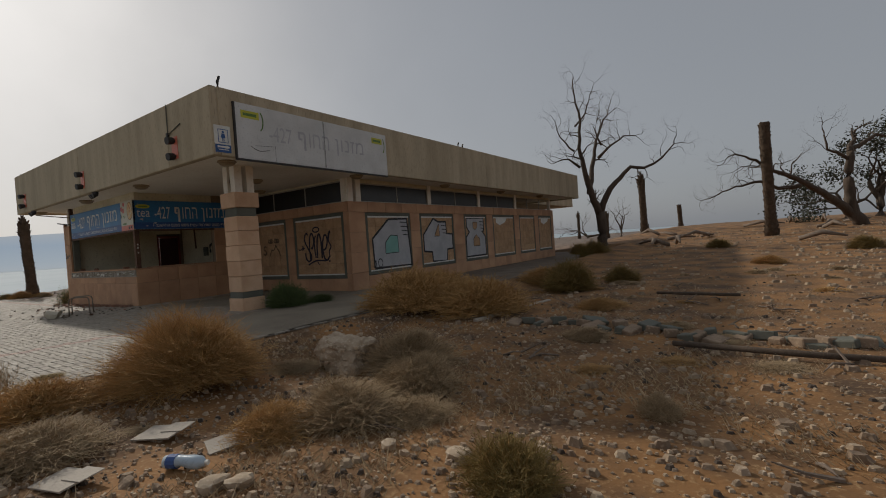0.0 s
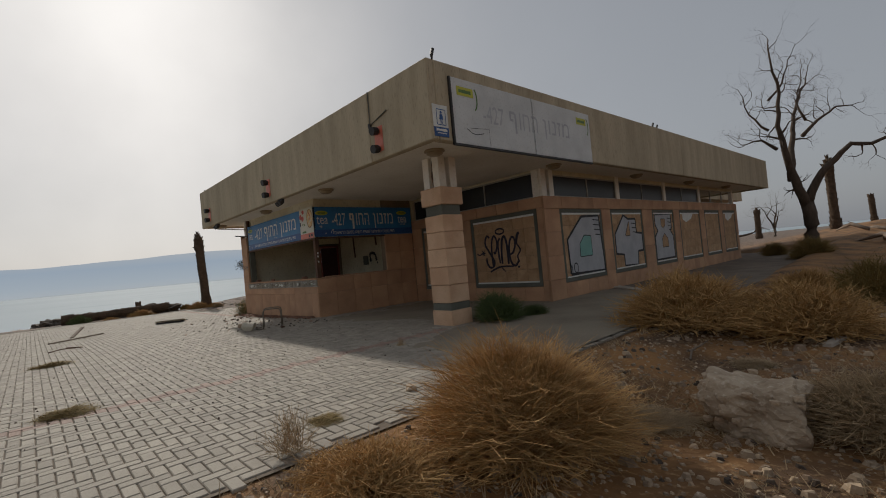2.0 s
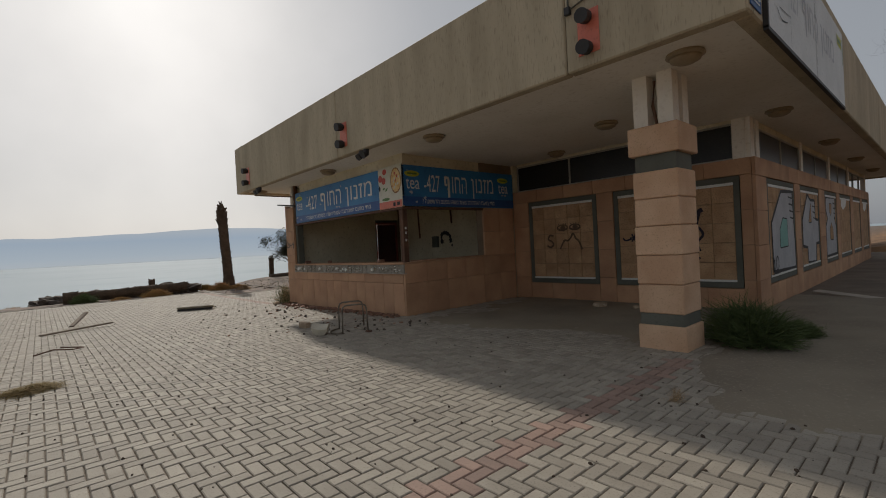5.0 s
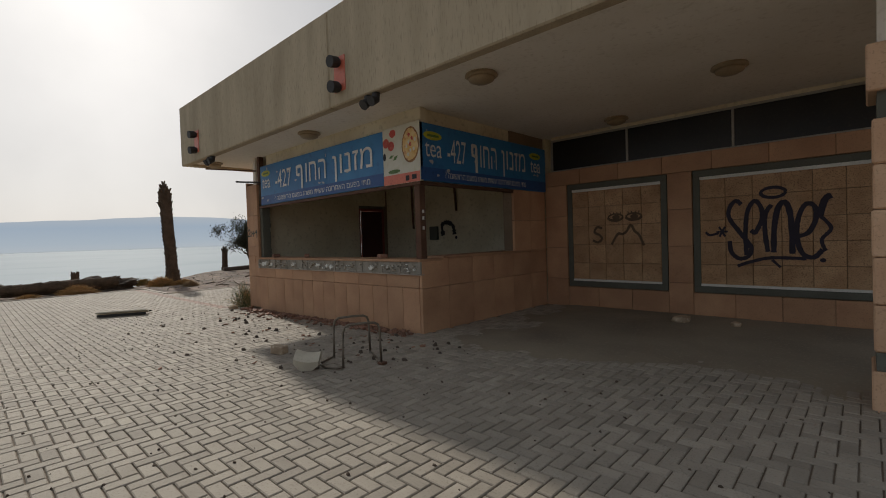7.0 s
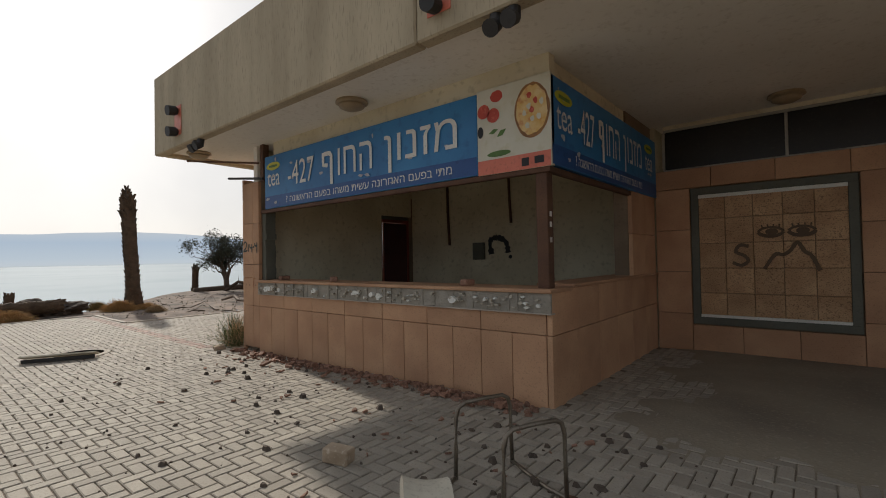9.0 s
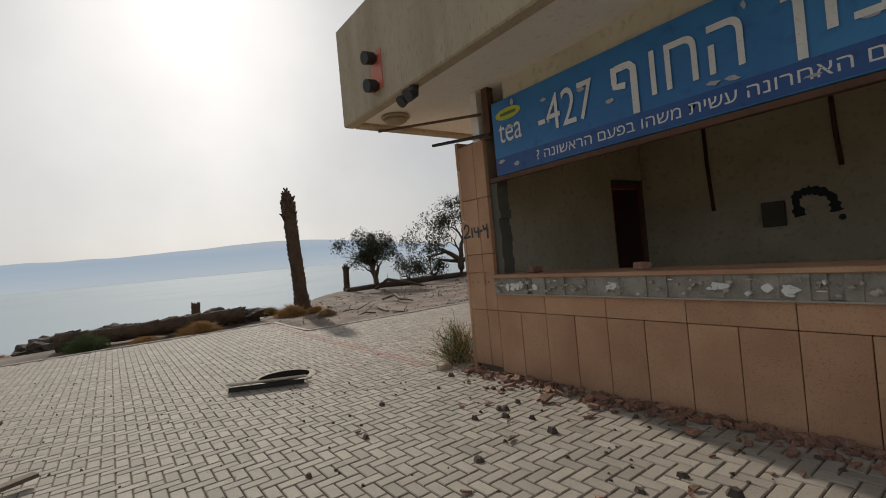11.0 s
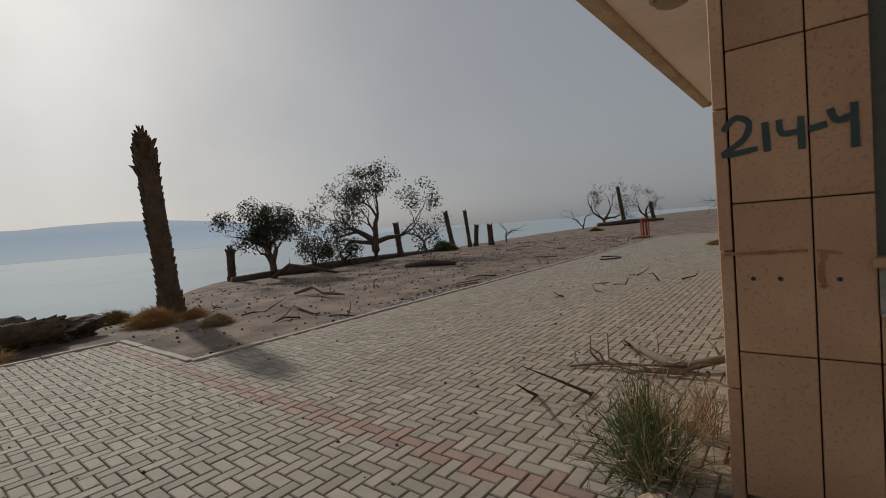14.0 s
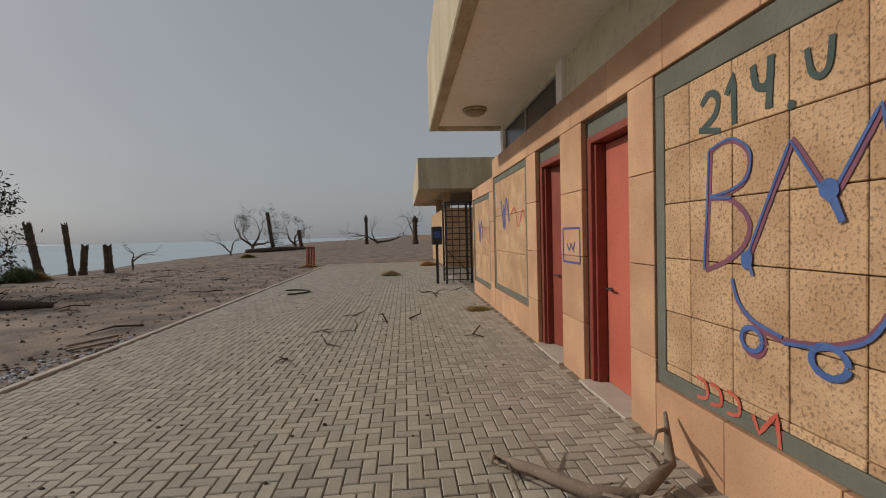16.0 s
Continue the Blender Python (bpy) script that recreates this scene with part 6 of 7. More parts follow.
log("fallen_log", "long weathered pole lying on the ground", [(-0.9, 6.1, 0.06), (0.4, 5.9, 0.08), (2.2, 6.0, 0.06)], [0.035, 0.035, 0.03], "bark", "log", 0, 8)
log("fallen_log", "thin pole lying on grey ground", [(-1.8, 10.5, 0.09), (-0.3, 10.2, 0.1)], [0.03, 0.03], "bark", "log", 0, 9)
for i in range(26):
    x, y = random.uniform(-6, 12), random.uniform(26, 46)
    if abs(x - 0.6) < 0.8 and abs(y - 32.7) < 1:
        continue
    a, ln = random.uniform(0, 6.28), random.uniform(0.8, 3.0)
    zz = ground_z(x, y)
    log("fallen_log", "dead grey wood lying on the waste ground", [(x, y, zz + 0.1), (x + ln * 0.5 * math.cos(a), y + ln * 0.5 * math.sin(a), zz + random.uniform(0.15, 0.5)), (x + ln * math.cos(a), y + ln * math.sin(a), zz + 0.15)], [0.1, 0.12, 0.04], "driftwood", "log", 4, 40 + i)
for i in range(26):
    x, y = random.uniform(-5.5, 3), random.uniform(1.5, 12)
    a, ln = random.uniform(0, 6.28), random.uniform(0.2, 0.6)
    zz = ground_z(x, y)
    log("dry_stick", "thin dry stick on the sandy ground", [(x, y, zz + 0.015), (x + ln * 0.5 * math.cos(a), y + ln * 0.5 * math.sin(a), zz + 0.05), (x + ln * math.cos(a + 0.2), y + ln * math.sin(a + 0.2), zz + 0.02)], [0.012, 0.012, 0.004], "driftwood", "stick", 1, 80 + i)
rng = np.random.default_rng(31)
for i in range(34):
    x, y = rng.uniform(-36, -27.4), rng.uniform(6.5, 32)
    a, ln = rng.uniform(0, 6.28), rng.uniform(0.2, 0.9)
    zz = ground_z(x, y)
    log("dry_stick", "dry stick lying on the bank sand", [(x, y, zz + 0.02), (x + ln * 0.5 * math.cos(a), y + ln * 0.5 * math.sin(a), zz + 0.06), (x + ln * math.cos(a + 0.3), y + ln * math.sin(a + 0.3), zz + 0.02)], [0.018, 0.018, 0.006], "bark", "stick", 1, 140 + i)
for i in range(14):
    x, y = rng.uniform(-26, -21.5), rng.uniform(6.5, 18)
    a, ln = rng.uniform(0, 6.28), rng.uniform(0.1, 0.35)
    zz = zp(x)
    log("dry_stick", "small dry twig lying on the paving", [(x, y, zz + 0.01), (x + ln * 0.5 * math.cos(a), y + ln * 0.5 * math.sin(a), zz + 0.025), (x + ln * math.cos(a + 0.3), y + ln * math.sin(a + 0.3), zz + 0.01)], [0.008, 0.008, 0.004], "bark", "stick", 1, 190 + i)
for x0, y0, x1, y1, h in ((-20.6, 0.18, -21.25, 1.5, 0.03), (-21.8, 0.75, -22.6, 1.1, 0.25), (-28.2, 8.6, -29.4, 8.9, 0.05), (-27.6, 12.3, -27.1, 12.6, 0.05), (-27.8, 12.6, -27.3, 13.0, 0.05)):
    bd = thing("plank", "weathered loose plank lying by the paving", "plank", at=((x0 + x1) / 2, (y0 + y1) / 2, surf(x0, y0) + 0.03), group="loose planks")
    a = math.atan2(y1 - y0, x1 - x0)
    ln = math.hypot(x1 - x0, y1 - y0)
    part("board", MB().box(-ln / 2, ln / 2, -0.05, 0.05, -0.012, 0.02, 0.003), M["driftwood"], bd, at=pose(0, 0, h / 2, 0, -math.degrees(math.atan2(h, ln)), math.degrees(a)))
wr = thing("bent_rod", "bent rusty wire loop on the paving", "wire")
part("rod", MB().tube([(a, b, zp(a) + 0.02 + c) for a, b, c in ((-17.55, 0.1, 0), (-17.8, 0.35, 0.02), (-17.4, 0.6, 0.03), (-17.75, 0.75, 0), (-18.0, 0.45, 0.02))], 0.012, 6), M["rust"], wr)
hs = thing("hose", "short curled dark hose on the paving", "hose")
part("loop", MB().tube([(-25.9 + 0.5 * math.cos(t), 18.2 + 0.5 * math.sin(t), zp(-26) + 0.03) for t in np.arange(-1.5, 2.2, 0.3)], 0.025, 6), M["dark"], hs)
bw = thing("plank", "broken board leaning by the wall", "plank", at=(-9.0, 12.0, 0.2))
part("board", MB().box(-0.55, 0.55, -0.12, 0.12, 0.0, 0.03, 0.004), M["kerb"], bw, at=pose(0, 0, 0.02, 3, 4, -20))


# ---- rocks and rubble ----
rk = thing("boulder", "pale chunk of rubble concrete full of pebbles", "rock", at=(-4.3, 3.95, ground_z(-4.3, 3.95) + 0.16))
part("body", rock_mesh("body", 0.4, 0.36, 0.31, M["rock"], 3, 0.3, 5), None, rk)
for k in range(26):
    az, zz, s_ = random.uniform(0, 6.28), random.uniform(-0.1, 0.24), random.uniform(0.018, 0.05)
    part("set_stone", rock_mesh("set_stone", s_, s_ * 0.8, s_ * 0.7, M["pebble"], k + 60, 0.3, 1), None, rk, at=(0.34 * math.cos(az), 0.31 * math.sin(az), zz * 0.9))
for i, (x, y, s) in enumerate(((-1.72, 2.5, 0.11), (-2.85, 1.6, 0.1), (-3.0, 1.5, 0.12), (-2.3, 2.45, 0.08), (-6.0, 2.9, 0.12), (-4.0, 2.7, 0.07), (-21.25, 5.55, 0.13), (-7.05, 2.7, 0.08), (-6.5, 3.1, 0.07), (-12.4, 8.7, 0.16), (-11.7, 8.8, 0.1), (-3.7, 2.0, 0.08))):
    st = thing("stone", "pale loose stone on the ground", "stone", at=pose(x, y, surf(x, y) + s * 0.25, 0, 0, i * 47), group="loose stones")
    part("body", rock_mesh("body", s, s * 0.75, s * 0.55, M["rock"], i + 20, 0.35, 2), None, st)
# low edge of broken slabs across the waste ground
for i in range(34):
    x = -3.4 + i * 0.135 + random.uniform(-0.05, 0.05)
    y = 7.1 - 0.35 * (x + 3.4) / 4.6 + random.uniform(-0.25, 0.25)
    s = random.uniform(0.07, 0.19)
    st = thing("broken_slab", "grey broken slab piece in a low ruined edge", "rubble", at=pose(x, y, ground_z(x, y) + 0.03, random.uniform(-12, 12), random.uniform(-12, 12), random.uniform(0, 180)), group="ruined edging")
    part("piece", MB().box(-s, s, -s * 0.6, s * 0.6, -0.04, random.uniform(0.02, 0.09), 0.012), M["trim"] if i % 2 else M["stonebrown"], st)
# tile shards along the kiosk's foot
rng = np.random.default_rng(5)


def shard_mesh(seed):
    r2_ = np.random.default_rng(seed)
    n_ = int(r2_.integers(4, 7))
    an = sorted(r2_.uniform(0, 6.28, n_))
    rr = r2_.uniform(0.6, 1.0, n_)
    mb = MB()
    mb.add([(rr[k] * math.cos(an[k]), rr[k] * 0.6 * math.sin(an[k]), zz) for zz in (-0.16, 0.16) for k in range(n_)],
           [tuple(range(n_))[::-1], tuple(range(n_, 2 * n_))] + [(k, (k + 1) % n_, n_ + (k + 1) % n_, n_ + k) for k in range(n_)])
    return mb.mesh("shard", M["shard"])


SH = [shard_mesh(k) for k in range(12)]
for i in range(170):
    if i < 120:
        x, y = rng.uniform(-20.9, -15.2), 5.72 - abs(rng.normal(0, 0.16))
    else:
        x, y = rng.uniform(-20.5, -14.5), 5.4 - abs(rng.normal(0, 0.9))
    s = rng.uniform(0.03, 0.1) if i < 120 else rng.uniform(0.02, 0.06)
    ob = part("tile_shard", SH[i % 12], None, None, "", pose(x, y, zp(x) + s * 0.25 + (0.02 * rng.random() if i < 120 else 0), rng.uniform(-18, 18), rng.uniform(-18, 18), rng.uniform(0, 360)))
    ob.scale = (s, s, s)
    tagged(ob, "broken reddish stone tile shard on the paving", "rubble", "tile shards by the kiosk")
blk = thing("loose_brick", "grey broken block lying on the paving", "brick", at=pose(-15.85, 3.95, zp(-15.8) + 0.05, 0, 4, 20))
part("piece", MB().box(-0.1, 0.1, -0.06, 0.06, -0.05, 0.055, 0.01), M["rock"], blk)


def scatter(name, label, n, place, size, material, seed, lift=0.2):
    """Loose bits too many to count, as one mesh."""
    rng_ = np.random.default_rng(seed)
    mb = MB()
    for _ in range(n):
        x, y = place(rng_)
        s = size * rng_.uniform(0.4, 1.6)
        zz = surf(x, y) + s * lift
        a = rng_.uniform(0, 6.28)
        pts = []
        for k in range(5):
            t = a + 6.28 * k / 5
            q = s * rng_.uniform(0.7, 1.1)
            pts.append((x + q * math.cos(t), y + q * 0.7 * math.sin(t), zz - s * 0.4))
        ox, oy, top = rng_.normal(0, s * 0.12), rng_.normal(0, s * 0.12), s * rng_.uniform(0.15, 0.45)
        pts += [(x + ox + (p[0] - x) * 0.6, y + oy + (p[1] - y) * 0.6, zz + top + rng_.normal(0, s * 0.07)) for p in pts]
        mb.add(pts, [(k, (k + 1) % 5, 5 + (k + 1) % 5, 5 + k) for k in range(5)] + [(5, 6, 7, 8, 9)])
    me = bpy.data.meshes.new(name)
    me.from_pydata(mb.v, [], mb.f)
    me.materials.append(material)
    return tagged(new(name, me), label, "debris", "", "stuff")


def near_dirt(r_):
    while True:
        x, y = r_.uniform(-6.3, 6), abs(r_.normal(0, 5.5)) - 1.5
        if y < 24:
            return x, y


scatter("gravel", "pale grit and pebbles strewn over the sand", 16000, near_dirt, 0.02, M["pebble"], 1)
scatter("gravel", "larger pale pebbles strewn over the sand", 2200, near_dirt, 0.045, M["pebble"], 2)
scatter("gravel", "small stones on the far sand", 1600, lambda r_: (r_.uniform(-5, 14), r_.uniform(8, 40)), 0.07, M["pebble"], 3)
scatter("gravel", "small stones on the sand beside the paving", 1500, lambda r_: (r_.uniform(-37, -27.1), r_.uniform(6, 40)), 0.03, M["pebble"], 4)
scatter("rubble_crumbs", "broken dark stones strewn before the kiosk", 80, lambda r_: (r_.uniform(-21, -13.8), 5.6 - abs(r_.normal(0, 1.5))), 0.035, M["darkrock"], 15, 0.35)
scatter("rubble_crumbs", "reddish tile crumbs along the kiosk foot", 700, lambda r_: (r_.uniform(-20.9, -15.2), 5.78 - abs(r_.normal(0, 0.13))), 0.03, M["shard"], 16, 0.5)
scatter("grit", "dark grit and crumbs lying on the paving", 1100, lambda r_: (r_.uniform(-26.5, -8), r_.uniform(-3, 5.6)), 0.014, M["bark"], 5)
scatter("grit", "dark grit and crumbs lying on the paving", 350, lambda r_: (r_.uniform(-26.5, -21.1), r_.uniform(5.8, 24)), 0.016, M["bark"], 6)
scatter("clods", "dark crumbs and bark on the bank sand", 1400, lambda r_: (r_.uniform(-37, -27.1), r_.uniform(6, 34)), 0.035, M["darkrock"], 13, 0.25)
scatter("rubbish", "green and white scraps along the kerb", 220, lambda r_: (r_.uniform(-27.6, -27.05), r_.normal(10.6, 1.2)), 0.035, M["silver"], 7)
scatter("rubbish", "dark scraps along the kerb", 160, lambda r_: (r_.uniform(-27.9, -27.05), r_.normal(11.3, 1.0)), 0.03, M["bark"], 8)
scatter("gravel", "crumbled white rubble on the far slope", 500, lambda r_: (r_.uniform(1, 10), r_.uniform(12, 24)), 0.08, M["pebble"], 9)

scatter("gravel", "broken stones half sunk in the sand", 420, near_dirt, 0.065, M["stonebrown"], 11, 0.2)
scatter("clods", "dark crumbling clods of earth", 1800, near_dirt, 0.028, M["darkrock"], 12, 0.3)
scatter("gravel", "dull clods and crumbs on the sand", 4500, near_dirt, 0.025, M["stonebrown"], 10)

# dry grass blades over the sand, too many to count
gmb2 = MB()
rng = np.random.default_rng(9)
for _ in range(32000):
    cx, cy = near_dirt(rng)
    if noise.noise(Vector((cx * 0.6, cy * 0.6, 7.0))) < 0.02:
        continue
    zz = surf(cx, cy)
    for _ in range(2):
        a, h = rng.uniform(0, 6.28), rng.uniform(0.03, 0.14)
        x, y = cx + rng.normal(0, 0.05), cy + rng.normal(0, 0.05)
        gmb2.add([(x, y, zz), (x + 0.008, y + 0.006, zz), (x + h * 0.9 * math.cos(a), y + h * 0.9 * math.sin(a), zz + h * 0.6)], [(0, 1, 2)])
gme = bpy.data.meshes.new("dead_grass_blades")
gme.from_pydata(gmb2.v, [], gmb2.f)
gme.materials.append(M["straw"])
tagged(new("dead_grass_blades", gme), "short dead grass blades over the sand", "grass", "", "stuff")


# ---- broken chair, foam, bottle, manhole, gate, machines ----
z = zp(-14.8)
ch = thing("broken_chair", "tubular metal chair frame without seat, lying over", "chair", at=(-14.75, 4.33, z))
for (ax0, ay0), (ax1, ay1) in (((-0.26, -0.11), (-0.1, 0.31)), ((0.22, -0.31), (0.4, 0.08))):
    lx, ly = ax1 - ax0, ay1 - ay0
    part("tube_loop", MB().tube([(ax0 + lx * u, ay0 + ly * u, h) for u, h in ((0.0, 0.015), (0.01, 0.2), (0.02, 0.4), (0.06, 0.46), (0.16, 0.485), (0.5, 0.49), (0.84, 0.485), (0.94, 0.46), (0.98, 0.4), (0.99, 0.2), (1.0, 0.015))], 0.014, 8), M["tube"], ch, smooth=True)
part("cross_tube", MB().tube([(-0.26, -0.11, 0.03), (-0.24, -0.2, 0.02), (-0.16, -0.36, 0.016), (0.05, -0.42, 0.016), (0.18, -0.36, 0.02), (0.22, -0.31, 0.03)], 0.013, 8), M["tube"], ch, smooth=True)
part("cross_tube", MB().tube([(-0.1, 0.31, 0.03), (0.05, 0.24, 0.016), (0.25, 0.14, 0.016), (0.4, 0.08, 0.03)], 0.013, 8), M["tube"], ch, smooth=True)
part("foot", MB().box(0.36, 0.45, 0.05, 0.13, 0.0, 0.03, 0.006), M["rust"], ch)
fo = thing("seat_pad", "dirty cream chair seat pad lying on the paving", "seat pad", at=pose(-14.9, 3.8, z + 0.07, 14, 8, 50))
pad = bmesh.new()
bmesh.ops.create_cube(pad, size=1)
bmesh.ops.subdivide_edges(pad, edges=pad.edges[:], cuts=4, use_grid_fill=True)
for v in pad.verts:
    v.co = Vector((v.co.x * 0.27, v.co.y * 0.24, v.co.z * (0.2 - 0.3 * (v.co.x ** 2 + v.co.y ** 2)))) + Vector((0, 0, 0.25 * v.co.x ** 2))
pad_me = bpy.data.meshes.new("pad")
pad.to_mesh(pad_me)
pad.free()
pad_me.materials.append(M["foam"])
part("pad", pad_me, None, fo)

bo = thing("plastic_bottle", "crumpled clear plastic bottle with blue label", "bottle", at=pose(-3.45, 1.55, ground_z(-3.45, 1.55) + 0.06, 0, 0, 25))
part("body", MB().tube([(-0.16, 0, 0), (-0.1, 0, 0), (-0.02, 0, 0.01), (0.06, 0, 0), (0.12, 0, 0), (0.16, 0, 0)], [0.045, 0.05, 0.038, 0.05, 0.045, 0.018], 12), M["plastic"], bo, smooth=True)
part("label", MB().tube([(-0.13, 0, 0.001), (-0.06, 0, 0.003)], [0.051, 0.05], 12), M["bluespray"], bo, "torn blue label")
part("cap", MB().tube([(0.16, 0, 0), (0.185, 0, 0)], [0.017, 0.017], 10), M["letter"], bo)
for x, y, r_ in ((-4.3, 1.75, 20), (-3.6, 2.0, 70), (-4.0, 1.0, 10)):
    cbd = thing("cardboard_scrap", "flattened weathered cardboard scrap on the sand", "cardboard", at=pose(x, y, ground_z(x, y) + 0.045, 6, -5, r_), group="cardboard scraps")
    part("sheet", MB().box(-0.2, 0.2, -0.12, 0.12, -0.006, 0.006).box(0.02, 0.24, -0.02, 0.14, 0.007, 0.014), M["kerb"], cbd)

mz = zp(-23)
mh = thing("manhole", "open round manhole with a concrete collar", "manhole", at=(-22.9, 3.95, mz))
part("collar", MB().lathe([(0.34, -0.3), (0.34, 0.012), (0.38, 0.016), (0.43, 0.004), (0.43, -0.02)], 32), M["kerb"], mh)
# no shaft is cut; a flat dark disc paints its shade
part("shaft_dark", MB().lathe([(0.345, 0.013), (0.33, 0.0135), (0.01, 0.014)], 32), M["shaft_shade"], mh, "flat dark disc painting the shade of the shaft")
lid = thing("loose_sheet", "pale bent sheet propped beside an open manhole", "sheet", at=pose(-22.58, 3.66, mz + 0.075, 0, 0, 62))
part("sheet", MB().box(-0.5, 0.48, -0.14, 0.08, -0.012, 0.012, 0.004), M["foam"], lid, at=pose(0, 0, 0, -16, 0, 0))
part("rim", MB().box(-0.48, 0.46, -0.1, -0.08, -0.07, -0.013, 0.004), M["dark"], lid)

gt = thing("turnstile_gate", "tall black steel cage turnstile by the wall", "turnstile", at=(-21.5, 18.9, 0.12))
for x, y in ((0, 0), (0.75, 0), (0, 0.9), (0.75, 0.9)):
    part("post", MB().box(x - 0.03, x + 0.03, y - 0.03, y + 0.03, 0, 2.45, 0.004), M["dark"], gt)
for i in range(14):
    zz = 0.12 + i * 0.172
    part("bar", MB().tube([(0, 0, zz), (0.75, 0, zz)], 0.016, 6), M["dark"], gt)
    part("bar", MB().tube([(0, 0, zz), (0, 0.9, zz)], 0.016, 6), M["dark"], gt)
for x in (0.2, 0.4, 0.6):
    part("upright", MB().tube([(x, 0, 0.05), (x, 0, 2.42)], 0.014, 6), M["dark"], gt)
part("brace", MB().tube([(0.02, -0.02, 1.0), (0.74, -0.02, 0.25)], 0.014, 6), M["dark"], gt)
part("top_frame", MB().box(-0.03, 0.78, -0.03, 0.03, 2.4, 2.46).box(-0.03, 0.03, 0.031, 0.93, 2.4, 2.46), M["dark"], gt)
tm = thing("ticket_reader", "dark box with a blue face beside the turnstile", "ticket machine", at=(-21.75, 19.3, 0.1))
part("pole", MB().box(-0.04, 0.04, -0.04, 0.04, 0, 1.2), M["dark"], tm)
part("case", MB().box(-0.16, 0.16, -0.13, 0.13, 1.2, 1.75, 0.02), M["dark"], tm)
part("face", MB().box(-0.1, 0.1, -0.137, -0.131, 1.4, 1.6), M["bluespray"], tm)
bn = thing("litter_stand", "rusty orange slatted litter stand on the path", "litter bin", at=(-27.8, 30.3, 0.1))
for k in range(8):
    a = 2 * math.pi * k / 8
    part("slat", MB().box(-0.03, 0.03, -0.012, 0.012, 0, 1.0), M["red_frame"], bn, at=pose(0.22 * math.cos(a), 0.22 * math.sin(a), 0, 0, 0, math.degrees(a) + 90))
part("ring", MB().lathe([(0.26, 0.97), (0.27, 1.02), (0.2, 1.03), (0.2, 0.97)], 16), M["red_frame"], bn)


# ---- paving blocks ----
C = 0.1
FINE = (-24.6, -23.4, 7.4, 10.0)
blocks, reds, singles = [], [], []
hx0, hy0 = -29.65, -8.0


def in_built(x, y):
    return (X_W - 0.04 < x < X_E + 0.2 and y > Y_R - 0.1) or (X_W < x < X_K and y > Y_K - 0.0) or (x > -9.9 and y > 8.0)


for j in range(int((31 + 8) / C)):
    for i in range(int((29.65 - 6.4) / C)):
        d = (i - j) % 4
        if d not in (0, 3):
            continue
        w, h = (2, 1) if d == 0 else (1, 2)
        x0, y0 = hx0 + i * C, hy0 + j * C
        x1, y1 = x0 + w * C, y0 + h * C
        cx, cy = (x0 + x1) / 2, (y0 + y1) / 2
        if not paved(cx, cy) or in_built(cx, cy) or x1 > -6.4 + 0.12 * noise.noise(Vector((0, cy * 2, 0))):
            continue
        if math.hypot(cx + 22.9, cy - 3.95) < 0.44:
            continue
        if -9.75 < cx < -9.5 and cy < 5.6 or (5.4 < cy < 5.62 and cx < -21.5):
            reds.append((x0, x1, y0, y1))
        elif FINE[0] < cx < FINE[1] and FINE[2] < cy < FINE[3]:
            singles.append((x0, x1, y0, y1))
        else:
            blocks.append((x0, x1, y0, y1))


def paver_block(mb, b, dz):
    g, e = 0.0045, 0.006
    x0, x1, y0, y1 = b[0] + g, b[1] - g, b[2] + g, b[3] - g
    z0, z1 = zp(x0) + dz, zp(x1) + dz
    vs = [(x0, y0, z0 - 0.03), (x1, y0, z1 - 0.03), (x1, y1, z1 - 0.03), (x0, y1, z0 - 0.03),
          (x0, y0, z0 - e), (x1, y0, z1 - e), (x1, y1, z1 - e), (x0, y1, z0 - e),
          (x0 + e, y0 + e, z0), (x1 - e, y0 + e, z1), (x1 - e, y1 - e, z1), (x0 + e, y1 - e, z0)]
    fs = [(8, 9, 10, 11)]
    for k in range(4):
        k2 = (k + 1) % 4
        fs += [(k, k2, 4 + k2, 4 + k), (4 + k, 4 + k2, 8 + k2, 8 + k)]
    mb.add(vs, fs)


def block_dz(b):
    return random.uniform(-0.002, 0.002) + 0.006 * noise.noise(Vector((b[0] * 0.6, b[2] * 0.6, 0)))


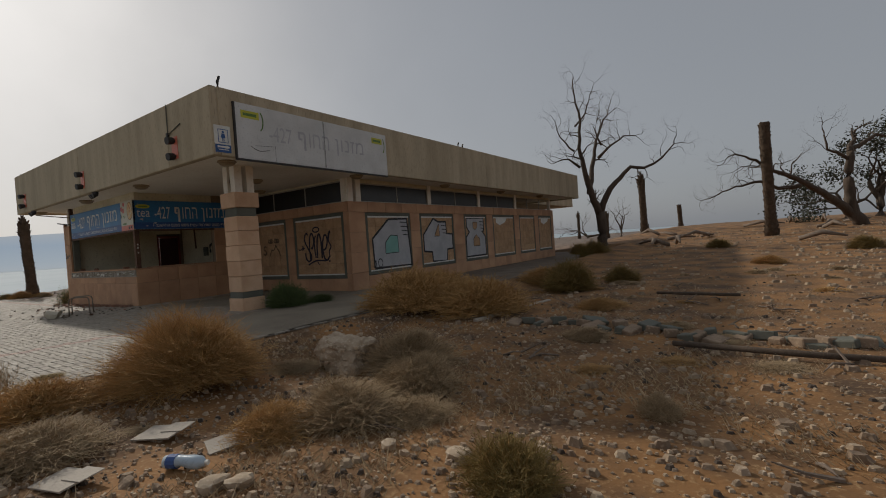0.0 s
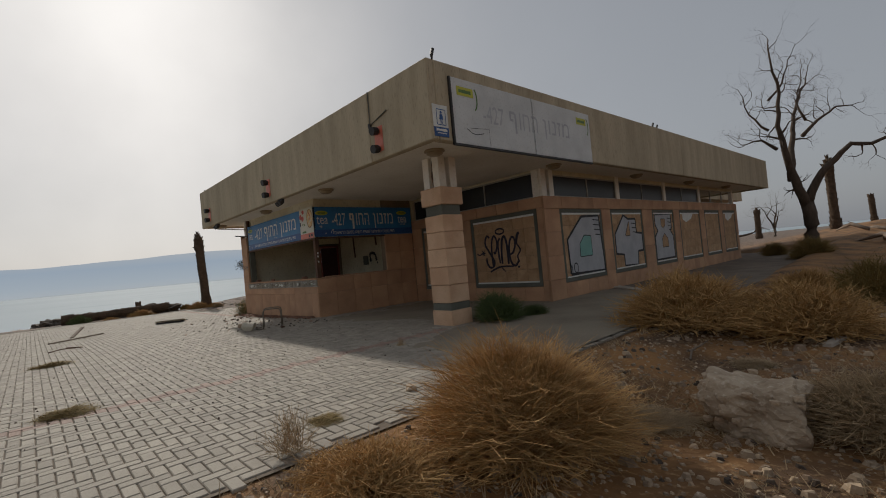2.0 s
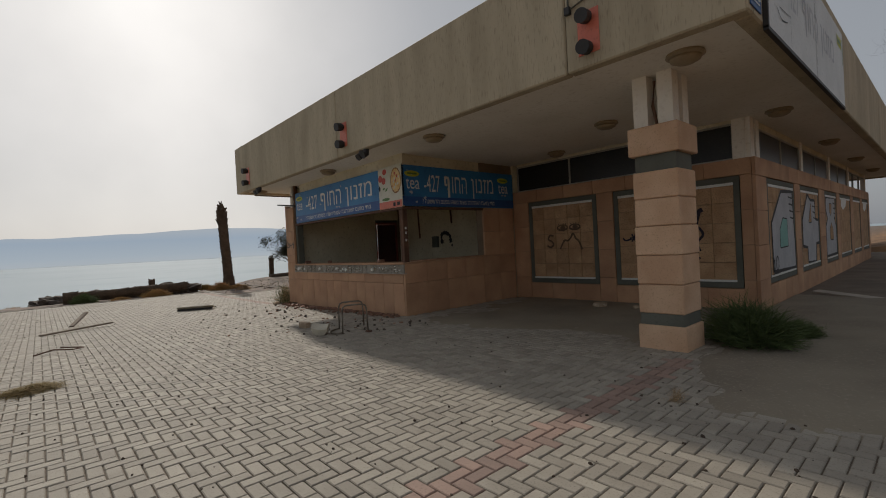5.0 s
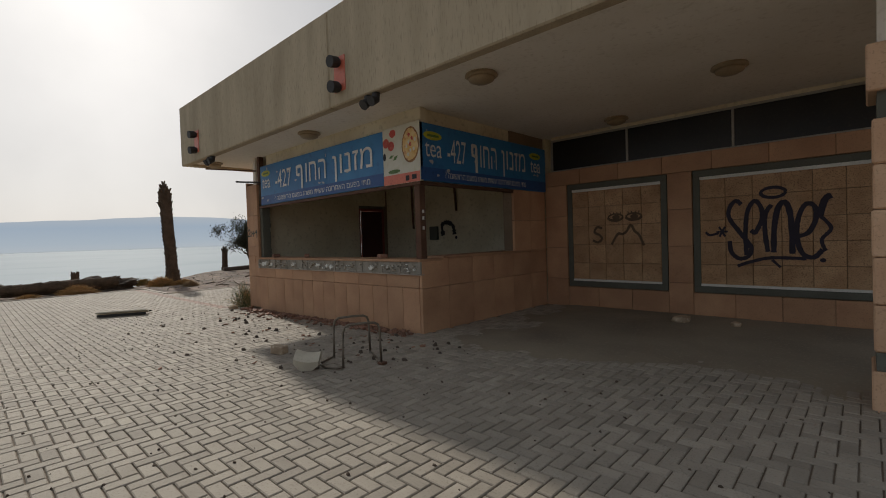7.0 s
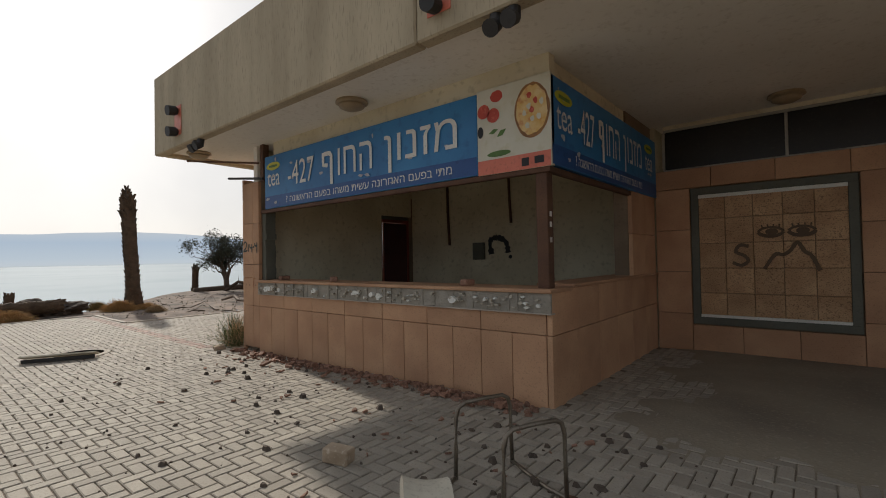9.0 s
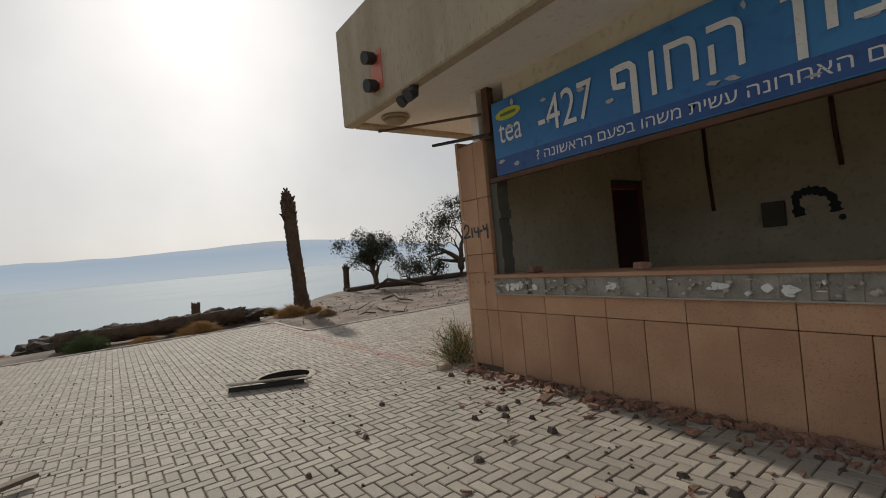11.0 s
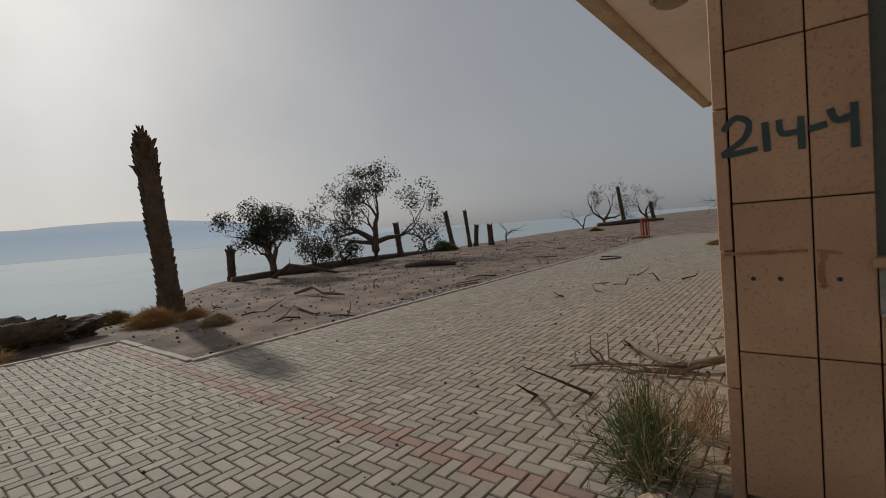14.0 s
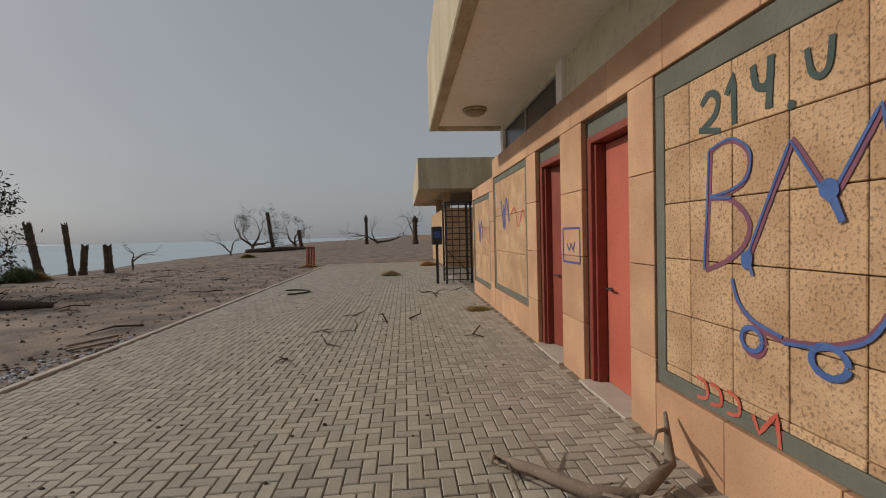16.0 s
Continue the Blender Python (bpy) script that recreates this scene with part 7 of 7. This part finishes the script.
for nm, lst, mm in (("paving_blocks", blocks, "paver"), ("red_paving_blocks", reds, "paver_red")):
    mb = MB()
    for b in lst:
        paver_block(mb, b, block_dz(b))
    me = bpy.data.meshes.new(nm)
    me.from_pydata(mb.v, [], mb.f)
    me.materials.append(M[mm])
    ob = tagged(new(nm, me), "", "", "", "stuff")
    ob.parent = pavement
PM = {}
for wv, hv_ in ((2, 1), (1, 2)):
    mb = MB()
    g, e = 0.0045, 0.006
    a, b = wv * C / 2 - g, hv_ * C / 2 - g
    vs = [(sx * q, sy * r_, zz) for q, r_, zz in ((a, b, -0.03), (a, b, -e), (a - e, b - e, 0)) for sx, sy in ((-1, -1), (1, -1), (1, 1), (-1, 1))]
    fs = [(8, 9, 10, 11)]
    for k in range(4):
        k2 = (k + 1) % 4
        fs += [(k, k2, 4 + k2, 4 + k), (4 + k, 4 + k2, 8 + k2, 8 + k)]
    mb.add(vs, fs)
    me = bpy.data.meshes.new("paving_block")
    me.from_pydata(mb.v, [], mb.f)
    me.materials.append(M["paver_piece"])
    PM[wv] = me
for b in singles[:300]:
    wv = 2 if b[1] - b[0] > 0.15 else 1
    cx = (b[0] + b[1]) / 2
    part("paving_block", PM[wv], None, pavement, at=(cx, (b[2] + b[3]) / 2, zp(cx) + block_dz(b)))

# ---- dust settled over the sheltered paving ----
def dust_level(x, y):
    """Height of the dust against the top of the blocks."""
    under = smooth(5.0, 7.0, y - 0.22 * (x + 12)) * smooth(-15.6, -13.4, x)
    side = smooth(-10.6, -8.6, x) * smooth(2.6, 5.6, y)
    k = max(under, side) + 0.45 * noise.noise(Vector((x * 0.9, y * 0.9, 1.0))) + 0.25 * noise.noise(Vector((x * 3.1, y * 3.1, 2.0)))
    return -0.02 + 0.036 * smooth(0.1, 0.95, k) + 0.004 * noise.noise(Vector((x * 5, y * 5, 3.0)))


def dust_sheet(x0, x1, y0, y1, step):
    mb = MB()
    na, nb = int((x1 - x0) / step), int((y1 - y0) / step)
    mb.v = [(x0 + i * step, y0 + j * step, zp(x0 + i * step) + dust_level(x0 + i * step, y0 + j * step)) for j in range(nb + 1) for i in range(na + 1)]
    mb.f = [(j * (na + 1) + i, j * (na + 1) + i + 1, (j + 1) * (na + 1) + i + 1, (j + 1) * (na + 1) + i) for j in range(nb) for i in range(na)]
    return mb


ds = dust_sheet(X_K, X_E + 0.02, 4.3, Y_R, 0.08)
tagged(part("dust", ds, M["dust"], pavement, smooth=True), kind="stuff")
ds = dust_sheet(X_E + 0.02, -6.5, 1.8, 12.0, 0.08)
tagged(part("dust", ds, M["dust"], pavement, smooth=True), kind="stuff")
